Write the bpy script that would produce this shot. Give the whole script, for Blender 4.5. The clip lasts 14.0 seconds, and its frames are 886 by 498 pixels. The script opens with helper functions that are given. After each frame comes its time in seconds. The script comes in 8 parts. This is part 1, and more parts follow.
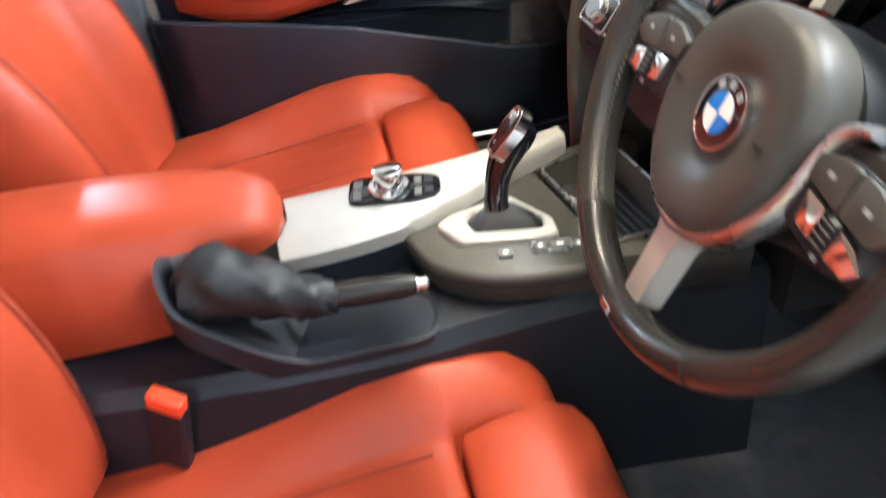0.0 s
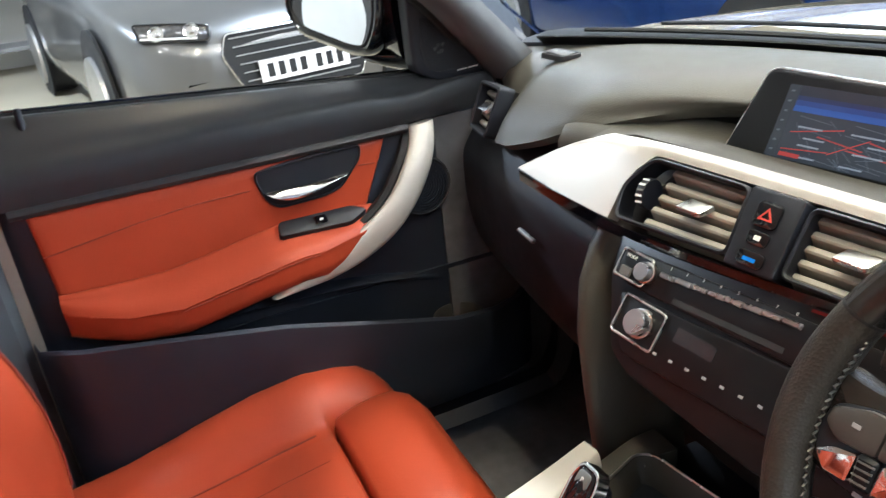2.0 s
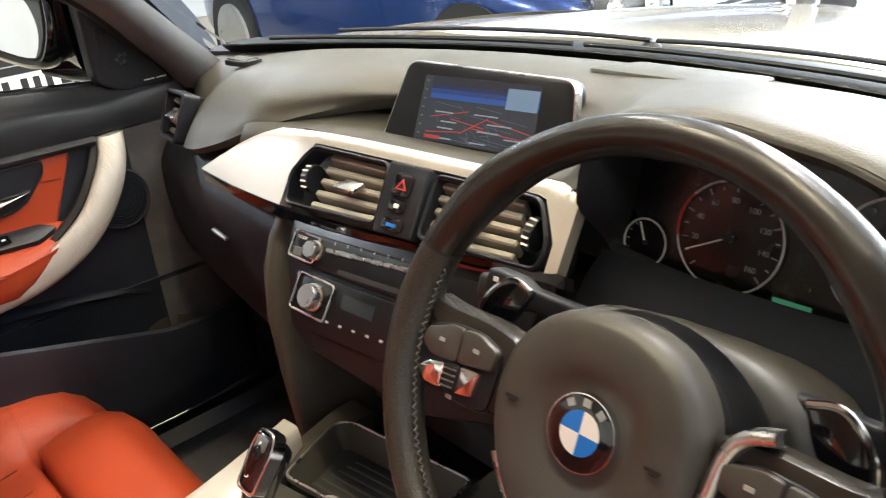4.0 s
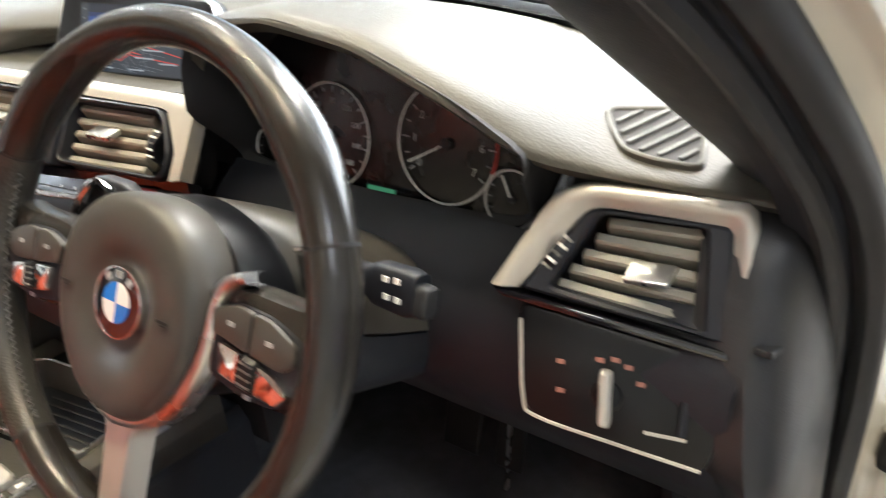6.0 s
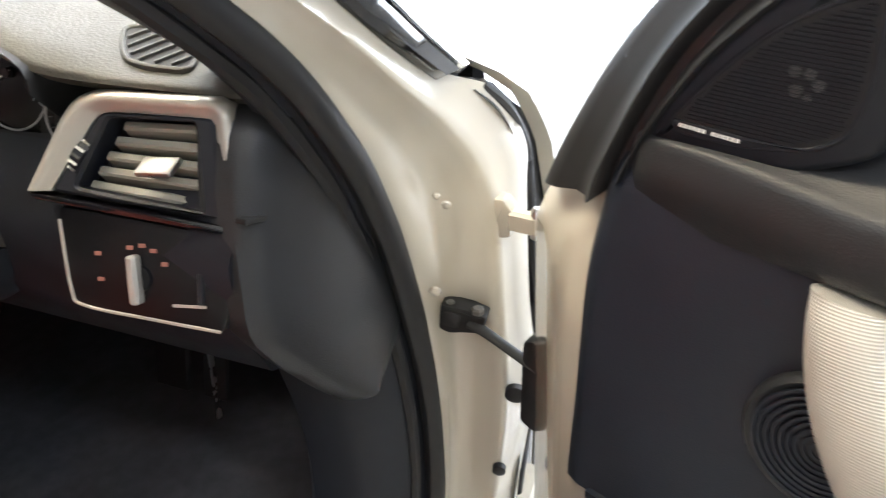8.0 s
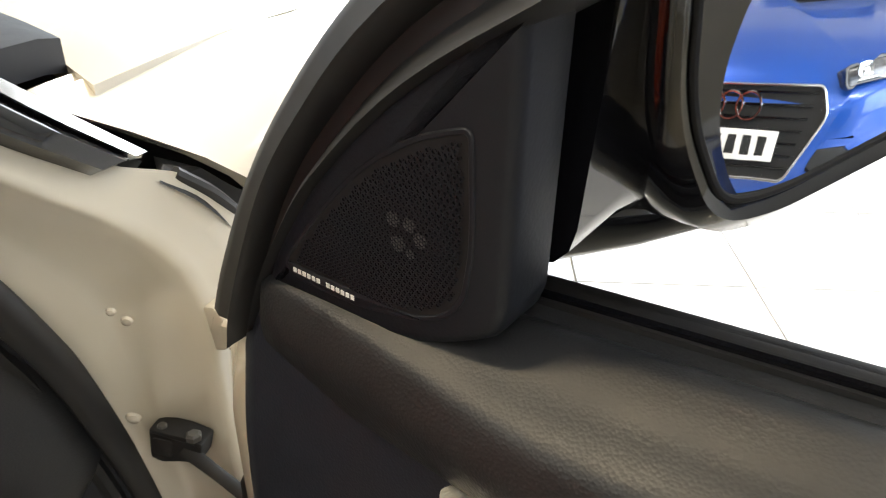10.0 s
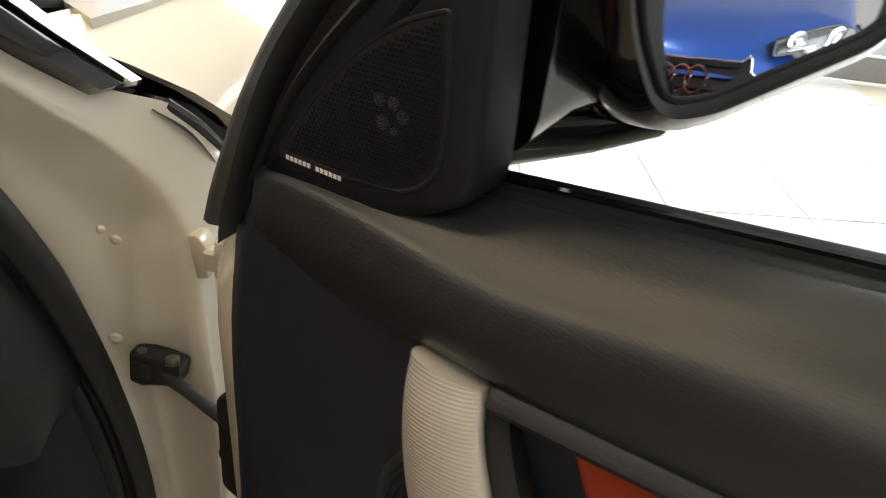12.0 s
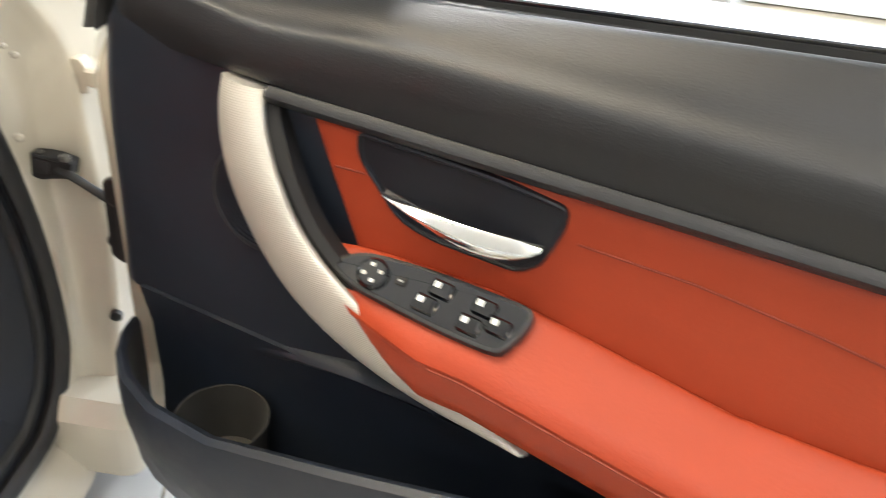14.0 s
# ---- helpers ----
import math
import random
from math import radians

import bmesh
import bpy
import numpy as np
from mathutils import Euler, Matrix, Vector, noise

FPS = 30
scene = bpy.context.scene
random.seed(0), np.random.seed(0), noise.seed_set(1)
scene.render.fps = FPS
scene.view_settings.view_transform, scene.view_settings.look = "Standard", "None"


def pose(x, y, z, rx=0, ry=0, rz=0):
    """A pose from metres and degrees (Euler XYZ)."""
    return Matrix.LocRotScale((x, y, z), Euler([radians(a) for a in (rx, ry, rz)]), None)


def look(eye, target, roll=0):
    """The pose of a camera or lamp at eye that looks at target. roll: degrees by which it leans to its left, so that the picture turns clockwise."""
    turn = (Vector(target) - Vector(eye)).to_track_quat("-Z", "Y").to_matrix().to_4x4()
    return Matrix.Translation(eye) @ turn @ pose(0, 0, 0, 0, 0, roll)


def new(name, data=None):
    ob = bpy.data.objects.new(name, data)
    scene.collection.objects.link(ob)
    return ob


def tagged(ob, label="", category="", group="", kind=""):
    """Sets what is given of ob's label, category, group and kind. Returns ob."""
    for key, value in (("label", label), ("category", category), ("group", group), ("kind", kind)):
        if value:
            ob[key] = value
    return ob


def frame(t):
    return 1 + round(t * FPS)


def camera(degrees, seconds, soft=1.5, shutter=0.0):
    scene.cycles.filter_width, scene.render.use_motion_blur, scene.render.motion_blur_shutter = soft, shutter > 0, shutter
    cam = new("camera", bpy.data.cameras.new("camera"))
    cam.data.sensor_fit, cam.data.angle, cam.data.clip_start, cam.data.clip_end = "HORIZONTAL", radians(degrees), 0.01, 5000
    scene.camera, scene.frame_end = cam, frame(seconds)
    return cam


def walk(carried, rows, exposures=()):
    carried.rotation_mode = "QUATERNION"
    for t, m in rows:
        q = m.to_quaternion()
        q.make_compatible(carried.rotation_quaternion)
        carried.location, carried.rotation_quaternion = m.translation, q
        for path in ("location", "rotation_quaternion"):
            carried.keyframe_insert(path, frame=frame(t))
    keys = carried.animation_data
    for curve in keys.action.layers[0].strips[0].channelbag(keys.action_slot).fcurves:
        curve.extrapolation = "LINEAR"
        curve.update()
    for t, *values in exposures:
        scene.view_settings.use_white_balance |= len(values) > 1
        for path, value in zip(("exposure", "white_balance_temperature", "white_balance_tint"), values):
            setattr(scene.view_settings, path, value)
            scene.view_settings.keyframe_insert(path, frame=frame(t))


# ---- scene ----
cam = camera(60.2, 14.0, soft=1.0, shutter=0.5)
PATH = [
    (0, (0.802, -0.248, 1.124), (-0.775, -0.039, -0.088), -5.7),
    (0.2, (0.743, -0.276, 1.145), (-0.838, 0.044, -0.038), -4.5),
    (0.5, (0.65, -0.319, 1.171), (-0.959, 0.136, 0.074), -4.6),
    (1, (0.541, -0.35, 1.191), (-1.105, 0.228, 0.211), -4.9),
    (1.5, (0.494, -0.356, 1.211), (-1.181, 0.251, 0.302), -5.9),
    (2, (0.495, -0.357, 1.209), (-1.186, 0.326, 0.368), -6.4),
    (2.5, (0.511, -0.347, 1.203), (-1.059, 0.559, 0.358), -4.9),
    (4.8, (0.67, -0.293, 1.18), (-0.625, 0.984, 0.348), -4.3),
    (5, (0.683, -0.288, 1.18), (-0.579, 1.019, 0.343), -4.1),
    (5.5, (0.757, -0.256, 1.164), (-0.401, 1.099, 0.258), -4.4),
    (6, (0.829, -0.227, 1.143), (-0.209, 1.191, 0.188), -3.4),
    (6.5, (0.902, -0.214, 1.122), (-0.043, 1.241, 0.127), -2.7),
    (7, (0.987, -0.2, 1.123), (0.154, 1.309, 0.108), -2.1),
    (7.5, (1.05, -0.205, 1.118), (0.295, 1.338, 0.094), -2.2),
    (8, (1.111, -0.205, 1.116), (0.44, 1.373, 0.087), -2.3),
    (8.5, (1.167, -0.203, 1.127), (0.545, 1.398, 0.104), -2.6),
    (9, (1.254, -0.137, 1.15), (0.65, 1.476, 0.133), -3.4),
    (9.2, (1.262, -0.104, 1.152), (0.673, 1.52, 0.144), -2.6),
    (11.3, (1.173, 0.033, 1.054), (0.833, 1.76, 0.105), 3.5),
    (11.5, (1.188, 0.006, 1.061), (0.84, 1.73, 0.109), 3.6),
    (12, (1.249, -0.083, 1.087), (0.864, 1.635, 0.138), 4.3),
    (12.5, (1.314, -0.172, 1.111), (0.905, 1.541, 0.163), 4.0),
    (13, (1.35, -0.23, 1.109), (0.924, 1.48, 0.164), 4.1),
    (13.5, (1.373, -0.321, 1.085), (1.038, 1.37, 0.071), 4.2),
    (14, (1.407, -0.388, 1.095), (1.32, 1.303, 0.03), 6.8),
]
EXPOSURES = [(0.0, 0.80, 5550, 8), (0.5, 0.78, 5550, 8), (1.0, 0.78, 5550, 8), (1.5, 0.50, 5600, 8), (2.5, 0.22, 5650, 9), (5.0, 0.27, 6500, 10), (5.5, 0.30, 6450, 10), (6.0, 0.64, 6100, 10), (6.5, 0.70, 5750, 11), (7.5, 0.40, 5850, 11), (8.5, 0.55, 6000, 11), (9.0, 0.02, 6300, 10), (11.5, -0.37, 6500, 10), (12.5, -0.97, 6700, 10), (13.0, -0.75, 6600, 10), (13.5, -0.10, 6400, 10), (14.0, 0.50, 6000, 10)]
walk(cam, [(t, look(eye, target, roll)) for t, eye, target, roll in PATH], EXPOSURES)

# ---- light: a bright showroom, daylight through the glazed front, rows of ceiling lamps ----
world = bpy.data.worlds.new("daylight")
scene.world = world
world.use_nodes = True
sky = world.node_tree.nodes.new("ShaderNodeTexSky")
sky.sky_type, sky.sun_disc = "NISHITA", False
sky.sun_elevation, sky.sun_rotation = radians(40), radians(20)
world.node_tree.links.new(sky.outputs[0], world.node_tree.nodes["Background"].inputs[0])
world.node_tree.nodes["Background"].inputs[1].default_value = 0.35


def area_lamp(name, eye, target, w, h, power, color=(1, 1, 1)):
    data = bpy.data.lights.new(name, "AREA")
    data.shape, data.size, data.size_y, data.energy, data.color = "RECTANGLE", w, h, power, color
    ob = new(name, data)
    ob.matrix_world = look(eye, target)
    return ob


area_lamp("daylight_front", (1.2, 4.6, 1.6), (1.0, 0.0, 0.7), 5.0, 3.0, 380, (0.93, 0.97, 1.0))
LAMPS = [(x, y, p, 0.42) for x, y, p in ((-5.0, -2.2, 220), (-4.4, 1.4, 88), (-1.3, -2.0, 22), (-1.5, 1.5, 38), (-0.1, 2.9, 66), (0.5, 1.9, 62), (1.3, -1.9, 12), (3.6, 1.9, 46), (3.7, -1.2, 32), (-0.2, -4.4, 22))] + [(x, y, p, 0.14) for x, y, p in ((-0.55, 0.08, 36), (0.50, 0.05, 28), (1.62, 0.10, 15), (1.95, -1.25, 7))]
for lx, ly, p, d in LAMPS:
    area_lamp("ceiling_lamp_light", (lx, ly, 3.35), (lx, ly, 0), d, d, p, (1.0, 0.80, 0.50) if d < 0.2 else (0.86, 0.93, 1.0) if abs(lx) > 3 else (1.0, 0.93, 0.82))
# ---- building tools ----
def frm(o, ex, ey):
    ex = Vector(ex).normalized()
    ey = Vector(ey)
    ey = (ey - ex * ey.dot(ex)).normalized()
    ez = ex.cross(ey)
    return Matrix(((ex.x, ey.x, ez.x, o[0]), (ex.y, ey.y, ez.y, o[1]), (ex.z, ey.z, ez.z, o[2]), (0, 0, 0, 1)))


ID = Matrix.Identity(4)


class Geo:
    """Vertices and faces that become one mesh."""

    def __init__(self, m=ID):
        self.v, self.f, self.m = [], [], m

    def add(self, vs, fs, m=None):
        b, m = len(self.v), self.m if m is None else m
        self.v += [m @ Vector(p) for p in vs]
        self.f += [[b + i for i in q] for q in fs]
        return self

    def loft(self, rings, close=True, caps=True, m=None):
        n = len(rings[0])
        fs = []
        for k in range(len(rings) - 1):
            for i in range(n if close else n - 1):
                j = (i + 1) % n
                fs.append((k * n + i, k * n + j, (k + 1) * n + j, (k + 1) * n + i))
        if caps:
            fs += [list(range(n))[::-1], [(len(rings) - 1) * n + i for i in range(n)]]
        return self.add([p for r in rings for p in r], fs, m)

    def torus(self, rings, m=None):
        """Rings joined round, with no end."""
        return self.loft(list(rings) + [rings[0]], True, False, m)

    def slab(self, rows, off, m=None):
        """A sheet of rows of points, given depth by the vector off."""
        off, c, r = Vector(off), len(rows[0]), len(rows)
        vs = [Vector(p) for row in rows for p in row]
        vs += [p + off for p in vs]
        k, fs = r * c, []
        for a in range(r - 1):
            for b in range(c - 1):
                q = (a * c + b, a * c + b + 1, (a + 1) * c + b + 1, (a + 1) * c + b)
                fs += [q, tuple(i + k for i in q[::-1])]
        for a in range(r - 1):
            for b in (0, c - 1):
                fs.append((a * c + b, (a + 1) * c + b, (a + 1) * c + b + k, a * c + b + k))
        for b in range(c - 1):
            for a in (0, r - 1):
                fs.append((a * c + b, a * c + b + 1, a * c + b + 1 + k, a * c + b + k))
        return self.add(vs, fs, m)

    def prism(self, poly, z0, z1, bev=0.0, m=None):
        rings = [[(x, y, z0) for x, y in poly]]
        if bev:
            q = inset(poly, bev)
            mid = inset(poly, bev * 0.3)
            s = 1 if z1 > z0 else -1
            rings += [[(x, y, z1 - s * bev) for x, y in poly], [(x, y, z1 - s * bev * 0.3) for x, y in mid], [(x, y, z1) for x, y in q]]
        else:
            rings += [[(x, y, z1) for x, y in poly]]
        return self.loft(rings, m=m)

    def rim(self, outer, inner, z0, z1, bev=0.0, m=None):
        """A flat frame between two outlines of equal count."""
        a, b = inset(outer, bev), inset(inner, -bev)
        s = 1 if z1 > z0 else -1
        rings = [[(x, y, z0) for x, y in inner], [(x, y, z0) for x, y in outer], [(x, y, z1 - s * bev) for x, y in outer],
                 [(x, y, z1) for x, y in a], [(x, y, z1) for x, y in b], [(x, y, z1 - s * bev) for x, y in inner]]
        return self.torus(rings, m)

    def box(self, c, s, bev=0.0, m=None):
        hx, hy = s[0] / 2, s[1] / 2
        poly = rrect(s[0], s[1], min(bev, hx * 0.9, hy * 0.9), 3 if bev else 1)
        poly = [(x + c[0], y + c[1]) for x, y in poly]
        z0, z1 = c[2] - s[2] / 2, c[2] + s[2] / 2
        if not bev:
            return self.loft([[(x, y, z0) for x, y in poly], [(x, y, z1) for x, y in poly]], m=m)
        b = min(bev, s[2] * 0.45)
        q = inset(poly, b * 0.8)
        return self.loft([[(x, y, z0) for x, y in q], [(x, y, z0 + b) for x, y in poly], [(x, y, z1 - b) for x, y in poly], [(x, y, z1) for x, y in q]], m=m)

    def lathe(self, prof, n=24, m=None, sx=1.0):
        return self.loft([[(r * math.cos(a) * sx, r * math.sin(a), z) for a in ring_angles(n)] for r, z in prof], m=m)

    def tube(self, path, rad, n=10, m=None, flat=1.0, up=(0, 0, 1), closed=False):
        path = [Vector(p) for p in path]
        rads = rad if isinstance(rad, (list, tuple)) else [rad] * len(path)
        rings = []
        for k, p in enumerate(path):
            a = path[k - 1] if (k or closed) else p
            b = path[(k + 1) % len(path)] if (k < len(path) - 1 or closed) else p
            d = (b - a).normalized()
            u = Vector(up)
            s = d.cross(u)
            s = s.normalized() if s.length > 1e-4 else d.orthogonal().normalized()
            u = s.cross(d)
            rings.append([p + rads[k] * (math.cos(t) * s + math.sin(t) * u * flat) for t in ring_angles(n)])
        return self.torus(rings, m) if closed else self.loft(rings, m=m)


def ring_angles(n):
    return [2 * math.pi * i / n for i in range(n)]


def area2(poly):
    return sum(poly[i - 1][0] * poly[i][1] - poly[i][0] * poly[i - 1][1] for i in range(len(poly)))


def inset(poly, d):
    """The outline moved inwards by d."""
    if not d:
        return list(poly)
    s = 1 if area2(poly) > 0 else -1
    out, n = [], len(poly)
    for i in range(n):
        p, a, b = Vector(poly[i]), Vector(poly[i - 1]), Vector(poly[(i + 1) % n])
        e, f = (p - a), (b - p)
        e = e.normalized() if e.length > 1e-9 else f.normalized()
        f = f.normalized() if f.length > 1e-9 else e
        nrm = Vector((-e.y - f.y, e.x + f.x))
        k = nrm.length
        nrm = nrm / k if k > 1e-6 else Vector((-e.y, e.x))
        out.append(tuple(p + nrm * s * d / max(k / 2, 0.45)))
    return out


def rrect(w, h, r, n=4):
    if r <= 0:
        return [(-w / 2, -h / 2), (w / 2, -h / 2), (w / 2, h / 2), (-w / 2, h / 2)]
    pts = []
    for cx, cy, a0 in ((w / 2 - r, h / 2 - r, 0), (-w / 2 + r, h / 2 - r, 90), (-w / 2 + r, -h / 2 + r, 180), (w / 2 - r, -h / 2 + r, 270)):
        pts += [(cx + r * math.cos(radians(a0 + 90 * i / n)), cy + r * math.sin(radians(a0 + 90 * i / n))) for i in range(n + 1)]
    return pts


def round_poly(poly, r, n=4):
    """An outline with its corners rounded by r (a number or one for each corner)."""
    out = []
    for i, p in enumerate(poly):
        q = r[i] if isinstance(r, (list, tuple)) else r
        p, a, b = Vector(p), Vector(poly[i - 1]), Vector(poly[(i + 1) % len(poly)])
        la, lb = (a - p).length, (b - p).length
        d = min(q, la * 0.48, lb * 0.48)
        s, e = p + (a - p) / la * d, p + (b - p) / lb * d
        for k in range(n + 1):
            t = k / n
            out.append(tuple(s * (1 - t) ** 2 + p * 2 * t * (1 - t) + e * t * t))
    return out


def curve(pts, n=6, closed=False):
    """A smooth line through points of any dimension."""
    P = [Vector(p) for p in pts]
    out, m = [], len(P)
    for i in range(m if closed else m - 1):
        p1, p2 = P[i], P[(i + 1) % m]
        p0 = P[i - 1] if (i or closed) else p1 * 2 - p2
        p3 = P[(i + 2) % m] if (i < m - 2 or closed) else p2 * 2 - p1
        for k in range(n):
            t = k / n
            out.append(0.5 * (2 * p1 + (p2 - p0) * t + (2 * p0 - 5 * p1 + 4 * p2 - p3) * t * t + (3 * p1 - p0 - 3 * p2 + p3) * t ** 3))
    return [tuple(p) for p in out] + ([] if closed else [tuple(P[-1])])


def resample(poly, n):
    """n points evenly along an open line."""
    P = [Vector(p) for p in poly]
    d = [0.0]
    for a, b in zip(P, P[1:]):
        d.append(d[-1] + (b - a).length)
    out, j = [], 0
    for k in range(n):
        s = d[-1] * k / (n - 1)
        while j < len(d) - 2 and d[j + 1] < s:
            j += 1
        t = (s - d[j]) / max(d[j + 1] - d[j], 1e-9)
        out.append(tuple(P[j].lerp(P[j + 1], t)))
    return out


def part(name, geo, material, parent=None, label="", sharp=38):
    me = bpy.data.meshes.new(name)
    me.from_pydata([tuple(p) for p in geo.v], [], geo.f)
    bm = bmesh.new()
    bm.from_mesh(me)
    bmesh.ops.remove_doubles(bm, verts=bm.verts, dist=1e-6)
    bmesh.ops.recalc_face_normals(bm, faces=bm.faces)
    bm.to_mesh(me)
    bm.free()
    me.materials.append(material)
    me.shade_smooth()
    me.set_sharp_from_angle(angle=radians(sharp))
    ob = new(name, me)
    if parent is not None:
        ob.parent = parent
        ob.matrix_parent_inverse = Matrix(parent["base"]).inverted() if "base" in parent else ID
    if label:
        ob["label"] = label
    return ob


def thing(name, label, category, base=(0, 0, 0), group="", kind=""):
    ob = new(name)
    ob.location = base
    ob.empty_display_size = 0.05
    ob["base"] = [list(r) for r in Matrix.Translation(base)]
    return tagged(ob, label, category, group, kind)


def solo(name, geo, material, label, category="", group="", kind="", sharp=38):
    return tagged(part(name, geo, material, None, "", sharp), label, category, group, kind)
# ---- materials ----
def mat(name, color, rough=0.5, metal=0.0, vary=0.08, scale=40.0, bump=0.0, grain=400.0, coat=0.0, kind="noise", spec=0.5, wear=0.0, rvary=0.03):
    """A surface with blotches at two scales, uneven gloss and a fine relief."""
    m = bpy.data.materials.new(name)
    m.use_nodes = True
    t = m.node_tree
    b = t.nodes["Principled BSDF"]
    b.inputs["Metallic"].default_value = metal
    b.inputs["Coat Weight"].default_value = coat
    b.inputs["Coat Roughness"].default_value = 0.05
    b.inputs["Specular IOR Level"].default_value = spec
    co = t.nodes.new("ShaderNodeTexCoord").outputs["Object"]

    def tex(kind_, sc, detail=3.0):
        n = t.nodes.new("ShaderNodeTexVoronoi" if kind_ == "voronoi" else "ShaderNodeTexNoise")
        n.inputs["Scale"].default_value = sc
        if kind_ != "voronoi":
            n.inputs["Detail"].default_value = detail
        t.links.new(co, n.inputs["Vector"])
        return n

    def ramp(src, lo, hi):
        r = t.nodes.new("ShaderNodeMapRange")
        r.inputs["From Min"].default_value, r.inputs["From Max"].default_value = 0.3, 0.7
        r.inputs["To Min"].default_value, r.inputs["To Max"].default_value = lo, hi
        t.links.new(src, r.inputs["Value"])
        return r.outputs["Result"]

    big, small = tex("noise", scale * 0.12), tex("noise", scale)
    mixn = t.nodes.new("ShaderNodeMath")
    mixn.operation = "MULTIPLY"
    t.links.new(ramp(big.outputs["Fac"], 1 - vary, 1 + vary), mixn.inputs[0])
    t.links.new(ramp(small.outputs["Fac"], 1 - vary * 0.6, 1 + vary * 0.6), mixn.inputs[1])
    hsv = t.nodes.new("ShaderNodeHueSaturation")
    hsv.inputs["Color"].default_value = (*color, 1)
    t.links.new(mixn.outputs[0], hsv.inputs["Value"])
    t.links.new(hsv.outputs["Color"], b.inputs["Base Color"])
    t.links.new(ramp(small.outputs["Fac"], max(rough - rvary, 0.02), min(rough + rvary, 1)), b.inputs["Roughness"])
    if bump:
        g = tex(kind, grain, 2.0)
        bn = t.nodes.new("ShaderNodeBump")
        bn.inputs["Strength"].default_value = bump
        bn.inputs["Distance"].default_value = 0.0005
        t.links.new(g.outputs["Distance" if kind == "voronoi" else "Fac"], bn.inputs["Height"])
        t.links.new(bn.outputs[0], b.inputs["Normal"])
    return m


def glow(name, color, strength):
    m = bpy.data.materials.new(name)
    m.use_nodes = True
    b = m.node_tree.nodes["Principled BSDF"]
    b.inputs["Base Color"].default_value = (0.02, 0.02, 0.02, 1)
    b.inputs["Roughness"].default_value = 0.2
    b.inputs["Specular IOR Level"].default_value = 0.2
    b.inputs["Emission Color"].default_value = (*color, 1)
    b.inputs["Emission Strength"].default_value = strength
    return m


def clear(name, tint=(1, 1, 1), rough=0.0):
    m = bpy.data.materials.new(name)
    m.use_nodes = True
    b = m.node_tree.nodes["Principled BSDF"]
    b.inputs["Base Color"].default_value = (*tint, 1)
    b.inputs["Roughness"].default_value = rough
    b.inputs["Transmission Weight"].default_value = 1.0
    b.inputs["IOR"].default_value = 1.02
    return m


RED = mat("coral_red_leather", (0.360, 0.053, 0.020), 0.41, vary=0.06, scale=14, bump=0.55, grain=300, spec=0.26)
RED_SEAM = mat("dark_red_thread", (0.22, 0.03, 0.012), 0.7)
BLACK = mat("black_soft_plastic", (0.0105, 0.0122, 0.0175), 0.50, vary=0.06, bump=0.3, grain=500, spec=0.36)
PAD = mat("charcoal_grained_pad", (0.0235, 0.0245, 0.0268), 0.40, vary=0.05, bump=0.3, grain=620, kind="voronoi", spec=0.36)
# Same skin as the pad, darkened and blued for cool light on upright faces.
DOORSKIN = mat("shade_blue_door_skin", (0.0165, 0.0215, 0.033), 0.45, vary=0.05, bump=0.3, grain=620, kind="voronoi")
DASH = mat("grained_dash_top", (0.048, 0.0455, 0.037), 0.50, vary=0.03, bump=0.4, grain=420, kind="voronoi")
# Black plastic; also the painted shade of the wing gap and console hollow.
SHUT = mat("black_plastic_and_shade", (0.008, 0.008, 0.009), 0.7, vary=0.2)
GLOSS = mat("piano_black", (0.006, 0.006, 0.008), 0.08, vary=0.1, coat=0.6, rvary=0.03)
SILVER = mat("satin_aluminium_trim", (0.52, 0.50, 0.452), 0.38, 0.45, vary=0.02, bump=0.16, grain=800, kind="voronoi")
KNURL = mat("knurled_satin_aluminium", (0.52, 0.50, 0.452), 0.36, 0.45, vary=0.02)


def knurl(m, pitch, depth):
    """Crossed diagonal grooves at an even pitch."""
    t = m.node_tree
    co = t.nodes.new("ShaderNodeTexCoord").outputs["Object"]
    waves = []
    for up in (1.0, -1.0):
        dot = t.nodes.new("ShaderNodeVectorMath")
        dot.operation = "DOT_PRODUCT"
        dot.inputs[1].default_value = [4.4 / pitch * c for c in (0.8, -0.8, up)]
        t.links.new(co, dot.inputs[0])
        wave = t.nodes.new("ShaderNodeMath")
        wave.operation = "SINE"
        t.links.new(dot.outputs["Value"], wave.inputs[0])
        waves.append(wave)
    high = t.nodes.new("ShaderNodeMath")
    high.operation = "MULTIPLY"
    for i in (0, 1):
        t.links.new(waves[i].outputs[0], high.inputs[i])
    bn = t.nodes.new("ShaderNodeBump")
    bn.inputs["Strength"].default_value, bn.inputs["Distance"].default_value = 1.0, depth
    t.links.new(high.outputs[0], bn.inputs["Height"])
    t.links.new(bn.outputs[0], t.nodes["Principled BSDF"].inputs["Normal"])


